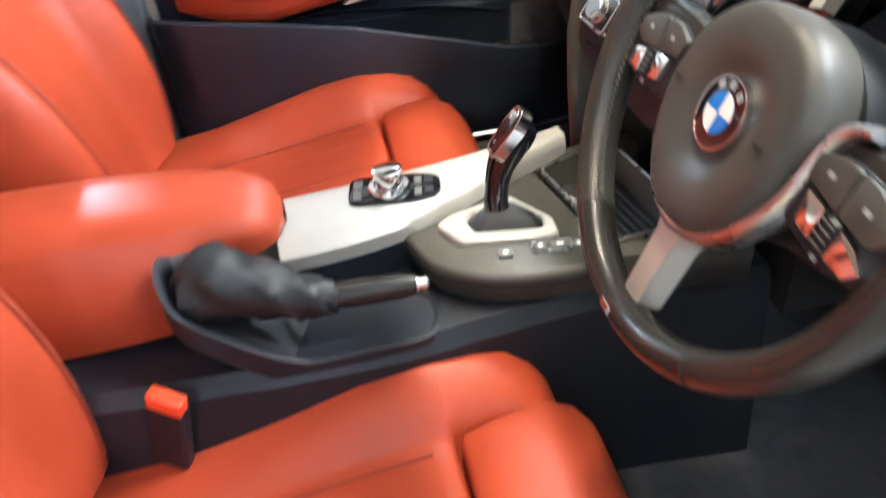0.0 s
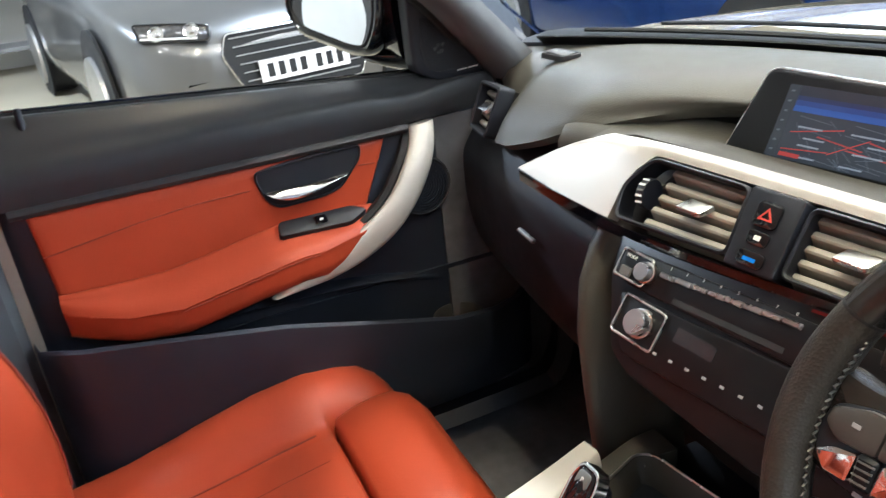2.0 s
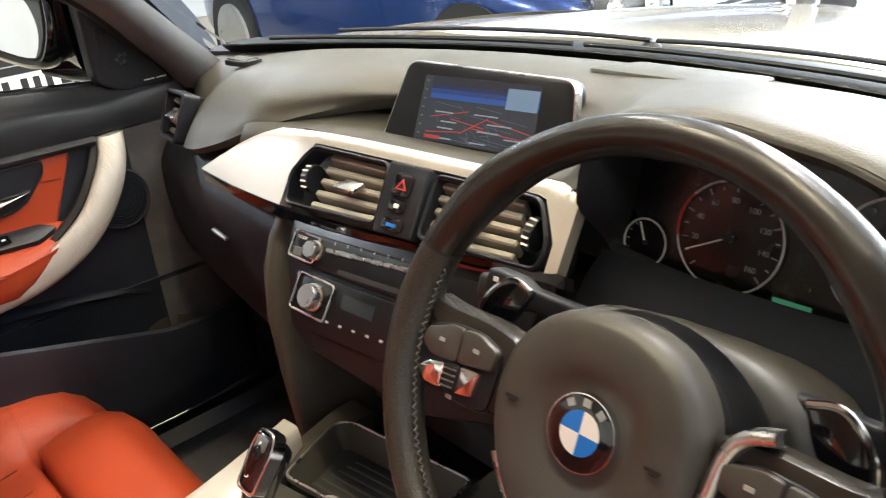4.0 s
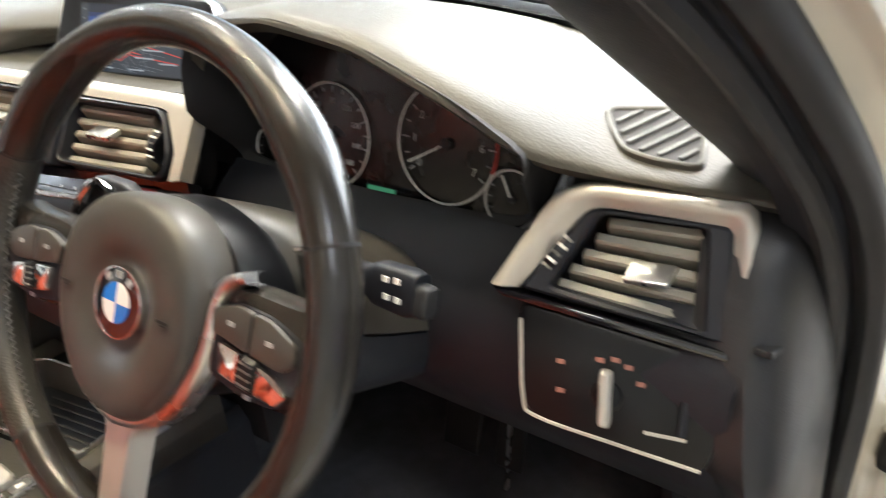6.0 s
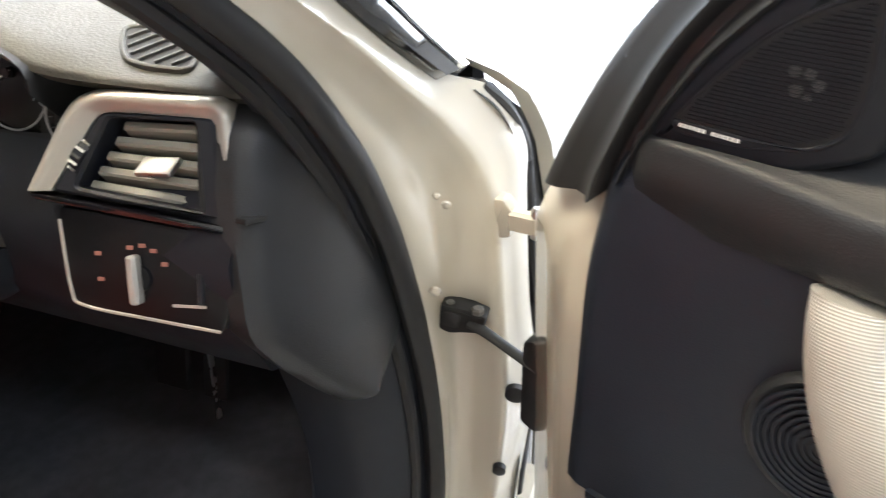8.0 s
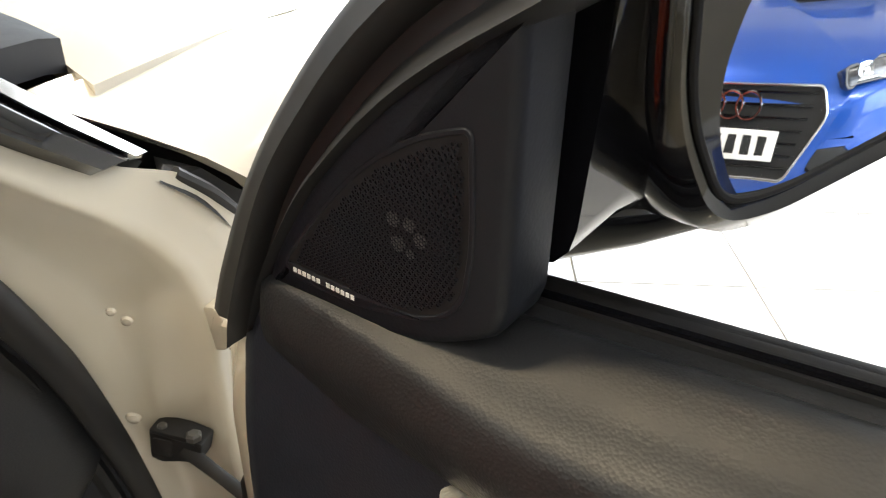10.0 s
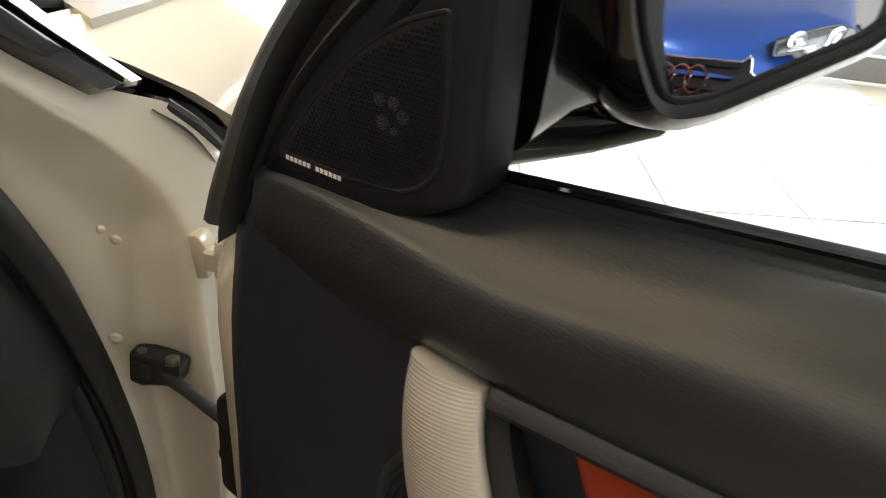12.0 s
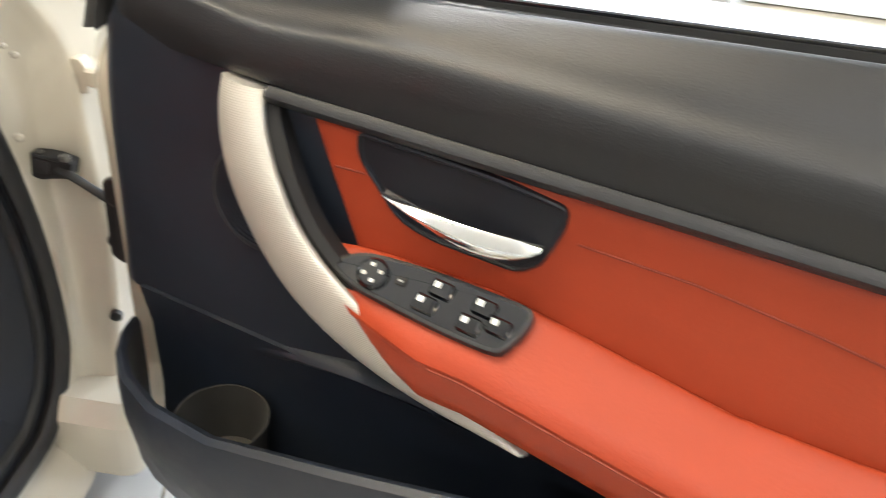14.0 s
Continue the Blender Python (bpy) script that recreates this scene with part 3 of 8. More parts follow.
rows = [[(x, min(screen_y(x) + 0.11, 0.72) * (1 - t) + (2.45 - 0.25 * (x / 0.8) ** 2) * t, 0) for x in np.linspace(-0.79, 0.79, 33)] for t in np.linspace(0, 1, 16)]
rows = [[(x, y, bonnet_z(x, y)) for x, y, z in row] for row in rows]
part("bonnet", Geo().slab(rows, (0, 0, -0.02)), PAINT, car, "white bonnet")
for s in (1, -1):
    WY = 1.60
    edge = [(0.2, 0.73), (0.43, 0.715), (0.576, 0.685), (0.74, 0.615), (0.83, 0.53), (0.90, 0.45)]

    def wing_x(y, z, top):
        x = 0.897 + 0.03 * min(1, max(0, (y - 0.5) / 0.4)) + 0.085 * math.exp(-((y - 1.42) / 0.36) ** 2) - 0.10 * max(0, (y - 1.9) / 0.5) ** 2
        return x - 0.128 * max(0, (z - top + 0.10) / 0.10) ** 2 - 0.03 * max(0, 0.5 - z)

    NZ, NY = 26, 56
    vs, fs = [], []
    for j in range(NZ):
        for i in range(NY):
            t = i / (NY - 1)
            q = j / (NZ - 1)
            y0 = float(np.interp(0.2 + 0.7 * q, [e[0] for e in edge], [e[1] for e in edge]))
            y = y0 + (2.4 - y0) * t
            top = bonnet_z(0.79, y)
            z = 0.2 + (top - 0.2) * q
            vs.append((s * wing_x(y, z, top), y, z))
    k = len(vs)
    vs += [(x - s * 0.02, y, z) for x, y, z in vs]
    for j in range(NZ - 1):
        for i in range(NY - 1):
            c_ = [vs[j * NY + i], vs[j * NY + i + 1], vs[(j + 1) * NY + i + 1], vs[(j + 1) * NY + i]]
            if sum(1 for p in c_ if math.hypot(p[1] - WY, p[2] - 0.33) < 0.355) >= 2:
                continue
            f = (j * NY + i, j * NY + i + 1, (j + 1) * NY + i + 1, (j + 1) * NY + i)
            fs += [f, tuple(n + k for n in f[::-1])]
    for j in range(NZ - 1):
        fs.append((j * NY, (j + 1) * NY, (j + 1) * NY + k, j * NY + k))
    part("front_wing", Geo().add(vs, fs), PAINT, car, "white front wing", sharp=50)
    part("wheel_arch", Geo(frm((s * 0.80, WY, 0.33), (0, s, 0), (0, 0, 1))).lathe([(0.345, -0.1), (0.362, -0.1), (0.366, 0.155), (0.350, 0.155), (0.345, 0.10)], 40), SHUT, car, "black wheel arch liner")
    w = part("wheel", Geo(frm((s * 0.90, WY, 0.32), (0, s, 0), (0, 0, 1))).lathe([(0.2, -0.1), (0.30, -0.1), (0.318, -0.08), (0.318, 0.0), (0.30, 0.02), (0.2, 0.015)], 36), TYRE, car)
    part("rim", Geo(frm((s * 0.90, WY, 0.32), (0, s, 0), (0, 0, 1))).lathe([(0.03, 0.0), (0.21, 0.012), (0.22, 0.0), (0.2, -0.05), (0.02, -0.04)], 30), ALLOY, w)
    part("rear_side", Geo(frm((0, 0, 0), (0, 1, 0), (0, 0, 1))).prism([(-0.99, 0.2), (-2.6, 0.3), (-2.7, 0.9), (-0.99, 0.94)], s * 0.78, s * 0.89, 0.01), PAINT, car)
# passenger's footwell side and middle pillar
part("footwell_side", Geo().box((-0.745, 0.48, 0.52), (0.02, 0.66, 0.66)), CARPET, car)
bp_ = [[(-0.77 + dx, -0.60 + dy, z) for dx, dy in ((0.0, 0.03), (0.035, 0.015), (0.045, -0.03), (0.04, -0.12), (0, -0.14), (-0.02, -0.05))] for z in (0.25, 0.6, 0.95)] + [[(-0.68 + dx, -0.60 + dy, z) for dx, dy in ((0.0, 0.03), (0.035, 0.015), (0.045, -0.03), (0.04, -0.10), (0, -0.12), (-0.02, -0.05))] for z in (1.3,)]
part("middle_pillar", Geo().loft(bp_), mat("blue_grey_pillar_cloth", (0.07, 0.08, 0.09), 0.85, bump=0.2, grain=1200), car, "blue-grey middle pillar trim")
part("seat_belt", Geo().slab([[(-0.695 + 0.02 * t, -0.61 + 0.0 * t - dy, 1.25 - 0.95 * t) for dy in (0, 0.046)] for t in np.linspace(0, 1, 6)], (0.002, 0, 0)), RUBBER, car, "black seat belt")
part("floor_pan", Geo().box((0, -0.55, 0.17), (1.56, 2.7, 0.05)), CARPET, car, "black carpeted floor")
part("bulkhead", Geo().box((0, 0.80, 0.52), (1.5, 0.05, 0.74)).box((0, 0.72, 0.36), (1.5, 0.22, 0.03), m=pose(0, 0, 0, 0, 0, 0)), CARPET, car)
part("rear_bulkhead", Geo().box((0, -1.75, 0.6), (1.5, 0.1, 0.9)), CARPET, car)
rows = [[(x, y, 0.985 - 0.03 * (x / 0.75) ** 2 - 0.03 * max(0, -y - 2.3)) for x in np.linspace(-0.78, 0.78, 11)] for y in np.linspace(-2.68, -2.28, 6)]
part("boot_lid", Geo().slab(rows, (0, 0, -0.03)), PAINT, car, "white boot lid")
rows = [[(x * (0.74 - 0.14 * t), -2.30 + 0.42 * t, 0.985 + 0.40 * t + 0.03 * math.sin(math.pi * t) * (1 - x * x)) for x in np.linspace(-1, 1, 11)] for t in np.linspace(0, 1, 7)]
rw = part("rear_window", Geo().slab(rows, (0, -0.003, 0.004)), GLASS, car, "clear rear window")
rw.visible_shadow = False
for y0, y1 in ((-2.80, -2.66), (2.36, 2.50)):
    part("bumper", Geo().box((0, (y0 + y1) / 2, 0.46), (1.72, y1 - y0, 0.46), 0.06), PAINT, car, "white bumper")
part("tail_panel", Geo().box((0, -2.66, 0.80), (1.52, 0.06, 0.28), 0.02), PAINT, car)
part("rear_bench", Geo().box((0, -1.35, 0.36), (1.3, 0.5, 0.24), 0.06).box((0, -1.62, 0.68), (1.3, 0.16, 0.55), 0.05), RED, car, "red leather rear bench")
# ---- dashboard ----
dash = thing("dashboard", "black dashboard with grained top and satin silver trim strip", "dashboard", (0, 0.25, 0.6))
ST = frm((0, 0.195, 0.891), (1, 0.13, -0.03), (0, 0.55, 0.84))      # middle of the dash, leaning back, turned to the driver
RV = frm((0.64, 0.235, 0.86), (1, 0.25, 0), (0, 0.4, 0.92))          # driver's outer vent
CL = frm((0.38, 0.288, 0.872), (1, -0.03, 0.03), (0, 0.22, 0.97))    # instruments

SEC = [  # x, then (y, z) from the rear lower edge over the top to the windscreen
    (-0.745, [(0.30, 0.895), (0.302, 0.905), (0.305, 0.918), (0.315, 0.93), (0.33, 0.94), (0.36, 0.946)]),
    (-0.635, [(0.250, 0.870), (0.258, 0.890), (0.270, 0.908), (0.298, 0.928), (0.345, 0.943), (0.42, 0.949)]),
    (-0.578, [(0.228, 0.856), (0.238, 0.880), (0.254, 0.906), (0.288, 0.932), (0.355, 0.951), (0.44, 0.951)]),
    (-0.560, [(0.172, 0.846), (0.192, 0.876), (0.226, 0.910), (0.284, 0.942), (0.365, 0.957), (0.46, 0.951)]),
    (-0.50, [(0.168, 0.850), (0.191, 0.880), (0.226, 0.914), (0.292, 0.950), (0.39, 0.962), (0.50, 0.952)]),
    (-0.38, [(0.198, 0.886), (0.212, 0.905), (0.244, 0.932), (0.316, 0.961), (0.43, 0.968), (0.545, 0.953)]),
    (-0.27, [(0.232, 0.910), (0.285, 0.906), (0.298, 0.945), (0.36, 0.968), (0.47, 0.97), (0.575, 0.954)]),
    (-0.17, [(0.236, 0.914), (0.335, 0.896), (0.350, 0.946), (0.39, 0.968), (0.49, 0.972), (0.595, 0.954)]),
    (-0.03, [(0.240, 0.917), (0.345, 0.894), (0.362, 0.948), (0.40, 0.970), (0.5, 0.974), (0.61, 0.954)]),
    (0.10, [(0.246, 0.920), (0.345, 0.898), (0.362, 0.950), (0.41, 0.972), (0.5, 0.976), (0.61, 0.954)]),
    (0.17, [(0.245, 0.925), (0.275, 0.938), (0.31, 0.958), (0.38, 0.978), (0.5, 0.978), (0.61, 0.954)]),
    (0.205, [(0.222, 0.945), (0.225, 0.965), (0.25, 0.985), (0.34, 0.992), (0.48, 0.98), (0.605, 0.954)]),
    (0.25, [(0.213, 1.000), (0.217, 1.006), (0.237, 1.011), (0.34, 1.005), (0.46, 0.985), (0.60, 0.954)]),
    (0.33, [(0.211, 1.015), (0.215, 1.020), (0.237, 1.024), (0.34, 1.014), (0.45, 0.988), (0.585, 0.954)]),
    (0.43, [(0.211, 1.002), (0.215, 1.008), (0.237, 1.013), (0.34, 1.004), (0.44, 0.982), (0.555, 0.953)]),
    (0.52, [(0.211, 0.968), (0.215, 0.974), (0.237, 0.981), (0.33, 0.978), (0.41, 0.968), (0.52, 0.952)]),
    (0.58, [(0.22, 0.934), (0.225, 0.942), (0.25, 0.951), (0.31, 0.956), (0.38, 0.956), (0.485, 0.95)]),
    (0.63, [(0.245, 0.922), (0.25, 0.927), (0.268, 0.932), (0.31, 0.940), (0.37, 0.947), (0.45, 0.948)]),
    (0.745, [(0.275, 0.91), (0.278, 0.914), (0.29, 0.918), (0.315, 0.925), (0.34, 0.93), (0.37, 0.935)]),
]
xs = [s[0] for s in SEC]
rows, shelf = [], []
for x in np.linspace(-0.745, 0.745, 120):
    P6 = [Vector((float(x), float(np.interp(x, xs, [s[1][j][0] for s in SEC])), float(np.interp(x, xs, [s[1][j][1] for s in SEC])))) for j in range(6)]
    lip = max(0.0, min(1.0, (x + 0.43) / 0.20, (0.22 - x) / 0.09))
    if -0.40 < x < 0.21:
        shelf.append([tuple(P6[0] + Vector((0, 0.002, -0.003))), tuple(P6[1] + Vector((0, 0, -0.003))), tuple(P6[1] + Vector((0, 0.045, 0.004)))])
    P6[0] = P6[0].lerp(P6[2] + Vector((0, 0.016, -0.020)), lip)
    P6[1] = P6[1].lerp(P6[2] + Vector((0, 0.002, -0.010)), lip)
    P6[2] = P6[2] + Vector((0, 0.003, 0)) * lip
    rows.append(curve([tuple(p) for p in P6], 4))
for _ in range(2):
    rows = [rows[0]] + [[tuple((Vector(a) + 2 * Vector(b) + Vector(c)) / 4) for a, b, c in zip(*t)] for t in zip(rows, rows[1:], rows[2:])] + [rows[-1]]
part("recessed_shelf", Geo().slab(shelf, (0, 0, -0.012)), DASH, dash, "recessed ledge above the silver strip", sharp=60)
part("upper_pad", Geo().slab(rows, (0, 0.012, -0.010)), DASH, dash, "grained soft dash top", sharp=60)

# passenger side: silver strip, black face, glove box
strip_up = [(-0.405, -0.043), (-0.34, -0.005), (-0.27, 0.030), (-0.24, 0.036), (-0.1, 0.043), (0.19, 0.046)]
strip_dn = [(-0.40, -0.05), (-0.30, -0.058), (-0.21, -0.0625), (-0.18, -0.064), (-0.05, -0.061), (0.211, -0.041)]


def bow(a):
    """How far the strip bends away from the flat face towards the passenger's end."""
    return -0.28 * max(0.0, -a - 0.17) ** 1.6


up, dn = curve(strip_up, 8), resample(curve(strip_dn, 6), 34)
LOW = [(-0.41, -0.048), (-0.30, -0.058), (-0.21, -0.0625), (-0.1885, -0.063), (-0.1875, -0.02), (-0.178, 0.0), (-0.160, 0.0215), (-0.15, 0.0225), (0.0, 0.0245), (0.160, 0.0255), (0.170, 0.023), (0.189, -0.012), (0.1915, -0.018), (0.192, -0.046), (0.211, -0.041)]
UPX = [p[0] for p in up]
rows = []
for a in sorted(set([round(float(q), 4) for q in np.linspace(-0.405, 0.205, 62)] + [p[0] for p in LOW[1:-1]])):
    u, d = float(np.interp(a, UPX, [p[1] for p in up])), float(np.interp(a, [p[0] for p in LOW], [p[1] for p in LOW]))
    rows.append([(a, u + (d - u) * k / 8, 0.012 + bow(a) - 0.020 * max(0, 1 - (k / 8) * (u - d) / 0.012) ** 2) for k in range(9)])
trim = part("silver_strip", Geo(ST).slab(rows, (0, 0, -0.02)), SILVER, dash, "satin silver trim strip with a fine texture", sharp=60)
# black face under the strip
rows = [[(d[0], d[1] - 0.002 - 0.006 * k, 0.006 + bow(d[0]) - 0.004 * k) for k in range(3)] for d in dn]
part("black_band", Geo(ST).slab(rows, (0, 0, -0.02)), GLOSS, dash, "glossy black band under the silver strip")
rows = []
for x in np.linspace(-0.745, -0.205, 16):
    yb = 0.145 + 0.17 * max(0, -x - 0.30) ** 1.3
    rows.append([(x, yb + dy, z) for dy, z in ((0.10, 0.87), (0.05, 0.84), (0.015, 0.80), (0.0, 0.76), (0.005, 0.66), (0.03, 0.58), (0.10, 0.52), (0.25, 0.48))])
part("glove_box", Geo().slab([curve(r, 3) for r in rows], (0, 0.03, 0.0)), BLACK, dash, "black glove box with a silver latch", sharp=60)
g = Geo(frm((-0.40, 0.140, 0.745), (1, -0.02, -0.10), (0, 0.1, 1)))
part("latch", g.box((0, 0, 0), (0.045, 0.006, 0.008), 0.002), SATIN, dash, "thin chrome glove box latch")

# lower middle: stack body and the leg down to the console
o = [(-0.172, -0.066), (0.205, -0.05), (0.19, -0.20), (0.09, -0.225), (-0.085, -0.21), (-0.118, -0.195), (-0.16, -0.12)]
part("control_face", Geo(ST).prism(round_poly(o, 0.012), -0.05, 0.0, 0.004), SATINBLACK, dash, "dark control panel of the middle console")
for x0, x1, ybk in ((-0.232, -0.203, 0.16),):
    rows = []
    for z, y0, dxx in ((0.86, 0.17, 0.0), (0.80, 0.125, 0.004), (0.76, 0.105, 0.010), (0.70, 0.092, 0.022), (0.62, 0.088, 0.040), (0.50, 0.092, 0.056), (0.36, 0.12, 0.056)):
        rows.append([(x0 + dxx * (1 if x0 < 0 else -1) + (x1 - x0) * t, y0 + 0.012 * abs(2 * t - 1) ** 3, z) for t in np.linspace(0, 1, 7)])
    part("middle_flank", Geo().slab(rows, (0, 0.12, 0)), DASH, dash, "grained side panel of the middle console", sharp=60)
# Solid black box in the console hollow, standing for the shade inside.
part("middle_shade_box", Geo().box((0, 0.30, 0.62), (0.36, 0.1, 0.34)), SHUT, dash)
part("lower_panel", Geo().slab([[(x, 0.24 + dy, z) for dy, z in ((0.0, 0.83), (-0.03, 0.79), (-0.03, 0.72), (0.0, 0.66), (0.12, 0.60), (0.25, 0.58))] for x in np.linspace(0.20, 0.745, 12)], (0, 0.03, 0.02)), BLACK, dash, "black lower dash panel on the driver's side", sharp=60)
# end panel of the dash, facing the open door
rows = []
for z, xa, ya, xb, yb in ((0.908, 0.720, 0.292, 0.765, 0.335), (0.895, 0.744, 0.262, 0.775, 0.345), (0.86, 0.752, 0.240, 0.785, 0.36), (0.827, 0.757, 0.226, 0.789, 0.375), (0.78, 0.766, 0.211, 0.792, 0.385), (0.735, 0.775, 0.199, 0.794, 0.395), (0.70, 0.781, 0.213, 0.796, 0.40), (0.65, 0.789, 0.245, 0.797, 0.405), (0.61, 0.796, 0.276, 0.798, 0.40), (0.590, 0.799, 0.296, 0.799, 0.36), (0.583, 0.80, 0.31, 0.80, 0.335)):
    rows.append([(xa + (xb - xa) * t + 0.008 * math.sin(math.pi * t) - 0.012 * max(0, 1 - t * 8) ** 2, ya + (yb - ya) * t, z) for t in (0, 0.03, 0.07, 0.12, 0.25, 0.4, 0.6, 0.8, 1)])
rows = [list(q) for q in zip(*[curve(list(c), 3) for c in zip(*rows)])]
part("end_panel", Geo().slab(rows, (-0.04, 0.012, 0.0)), PAD, dash, "grained end panel of the dash", sharp=50)
part("end_notch", Geo(frm((0.759, 0.243, 0.823), (0.1, 0.95, -0.3), (0, 0.3, 0.95))).box((0, 0, 0), (0.044, 0.005, 0.012), 0.001), SHUT, dash, "dark slot between vent and end panel")


# ---- air vents ----
def vent(name, M, outer, hole, slats, tab, wheel_at, parent, tilt=0.0):
    """A housing ring, a dark back, sloping slats, the grip in the middle and the knurled wheel beside them."""
    fr = part(name, Geo(M).rim(outer, hole, -0.02, 0.010, 0.0025), BLACK, parent, "air vent with pale slats in a black frame")
    part("back", Geo(M).prism(hole, -0.07, -0.045), SHUT, fr)
    for a0, b0, a1, b1 in slats:
        d = Vector((a1 - a0, b1 - b0))
        f = frm((0, 0, 0), (d.x, d.y, 0), (-d.y, d.x, 0.0))
        f.translation = Vector(((a0 + a1) / 2, (b0 + b1) / 2, -0.006))
        part("slat", Geo(M @ f @ pose(0, 0, 0, -30, 0, 0)).box((0, 0, -0.010), (d.length, 0.0085, 0.022), 0.002), SLAT, fr)
    ta, tb = tab
    part("grip", Geo(M @ pose(ta, tb, 0.004, -38, 0, 0)).prism(round_poly([(-0.018, -0.009), (0.014, -0.009), (0.020, 0.009), (-0.012, 0.009)], 0.003), -0.002, 0.0035, 0.0015), SATIN, fr, "satin grip on the slats")
    if wheel_at:
        wa, wb, ang, wh = wheel_at
        k = part("vent_wheel", Geo(M @ pose(wa, wb, wh, 0, 0, ang) @ pose(0, 0, 0, 0, 90, 0)).lathe([(0.002, -0.005), (0.017, -0.005), (0.018, -0.003), (0.018, 0.003), (0.017, 0.005), (0.002, 0.005)], 28), BLACK, fr, "knurled black vent wheel")
        for i in range(5):
            part("rib", Geo(M @ pose(wa, wb, wh, 0, 0, ang)).box((0, (i - 2) * 0.0065, 0.0178 - 0.0012 * (i - 2) ** 2), (0.008, 0.0022, 0.002)), WHITE_MARK if i != 2 else GREYP, k)
    return fr


def lines(a0, b0, a1, b1, c0, d0, c1, d1, n):
    """n slats between an upper and a lower line."""
    return [(a0 + (c0 - a0) * i / (n - 1), b0 + (d0 - b0) * i / (n - 1), a1 + (c1 - a1) * i / (n - 1), b1 + (d1 - b1) * i / (n - 1)) for i in range(n)]


vent("middle_vent", ST @ pose(0, 0, 0.008), round_poly([(-0.158, 0.020), (-0.03, 0.0215), (-0.024, -0.052), (-0.178, -0.060), (-0.185, -0.02)], 0.012),
     inset(round_poly([(-0.158, 0.020), (-0.03, 0.0215), (-0.024, -0.052), (-0.178, -0.060), (-0.185, -0.02)], 0.012), 0.0045),
     lines(-0.136, 0.012, -0.032, 0.013, -0.145, -0.049, -0.028, -0.044, 5), (-0.085, -0.018), (-0.157, -0.02, 6, -0.0085), dash)
vent("middle_vent", ST @ pose(0, 0, 0.008), round_poly([(0.034, 0.0215), (0.168, 0.024), (0.19, -0.02), (0.186, -0.048), (0.034, -0.052)], 0.012),
     inset(round_poly([(0.034, 0.0215), (0.168, 0.024), (0.19, -0.02), (0.186, -0.048), (0.034, -0.052)], 0.012), 0.0045),
     lines(0.038, 0.013, 0.144, 0.015, 0.038, -0.044, 0.149, -0.039, 5), (0.09, -0.012), (0.163, -0.012, -4, -0.0085), dash)
# the block with the hazard switch between the vents
hz = part("hazard_block", Geo(ST @ pose(0, 0, 0.008)).prism(round_poly([(-0.028, 0.0225), (0.031, 0.0235), (0.033, -0.056), (-0.023, -0.058)], 0.004), -0.03, 0.013, 0.003), BLACK, dash)
part("hazard_button", Geo(ST @ pose(0.0015, -0.001, 0.02)).prism(rrect(0.027, 0.026, 0.006), 0, 0.004, 0.0015), GLOSS, hz)
part("warning_triangle", Geo(ST @ pose(0.0015, -0.002, 0.0238)).rim([(-0.008, -0.005), (0.008, -0.005), (0, 0.008)], [(-0.0045, -0.003), (0.0045, -0.003), (0, 0.0042)], 0, 0.0008), RED_MARK, hz)
part("lock_button", Geo(ST @ pose(0.002, -0.0245, 0.02)).prism(rrect(0.024, 0.015, 0.005), 0, 0.003, 0.0015), GLOSS, hz)
part("lock_mark", Geo(ST @ pose(0.002, -0.0245, 0.0228)).prism(rrect(0.007, 0.005, 0.001), 0, 0.0008), WHITE_MARK, hz)
part("lower_button", Geo(ST @ pose(0.004, -0.045, 0.02)).prism(rrect(0.030, 0.016, 0.006), 0, 0.004, 0.0015), GLOSS, hz, "dark button with a blue mark")
part("blue_mark", Geo(ST @ pose(0.004, -0.046, 0.0238)).prism(rrect(0.014, 0.004, 0.001), 0, 0.0006), BLUE_MARK, hz)

# driver's outer vent with its silver surround
so1 = resample(round_poly([(-0.085, -0.026), (-0.037, 0.060), (0.097, 0.054), (0.110, -0.052)], [0.0, 0.03, 0.010, 0.0])[4:-4], 40)
so2 = resample(round_poly([(-0.064, -0.026), (-0.017, 0.041), (0.083, 0.036), (0.090, -0.050)], [0.0, 0.014, 0.006, 0.0])[4:-4], 40)
rows = [[(a[0] + (b[0] - a[0]) * k, a[1] + (b[1] - a[1]) * k, 0.008 + 0.007 * math.sin(math.pi * min(1, k * 1.15)) ** 0.7) for k in np.linspace(0, 1, 7)] for a, b in zip(so1, so2)]
part("vent_surround", Geo(RV).slab(rows, (0, 0, -0.035)), SILVER, dash, "satin silver surround of the outer vent", sharp=50)
vent("outer_vent", RV, round_poly([(-0.062, -0.026), (-0.016, 0.040), (0.082, 0.036), (0.090, -0.046)], 0.006), round_poly([(-0.040, -0.022), (-0.008, 0.036), (0.066, 0.033), (0.072, -0.040)], 0.005),
     lines(-0.004, 0.030, 0.066, 0.028, -0.036, -0.020, 0.070, -0.034, 5), (0.03, -0.004), (-0.036, 0.004, -33, -0.004), dash)
part("vent_sill", Geo(RV).prism([(-0.083, -0.027), (0.112, -0.053), (0.110, -0.060), (-0.075, -0.034)], -0.02, 0.012, 0.002), GLOSS, dash, "glossy black strip under the vent")
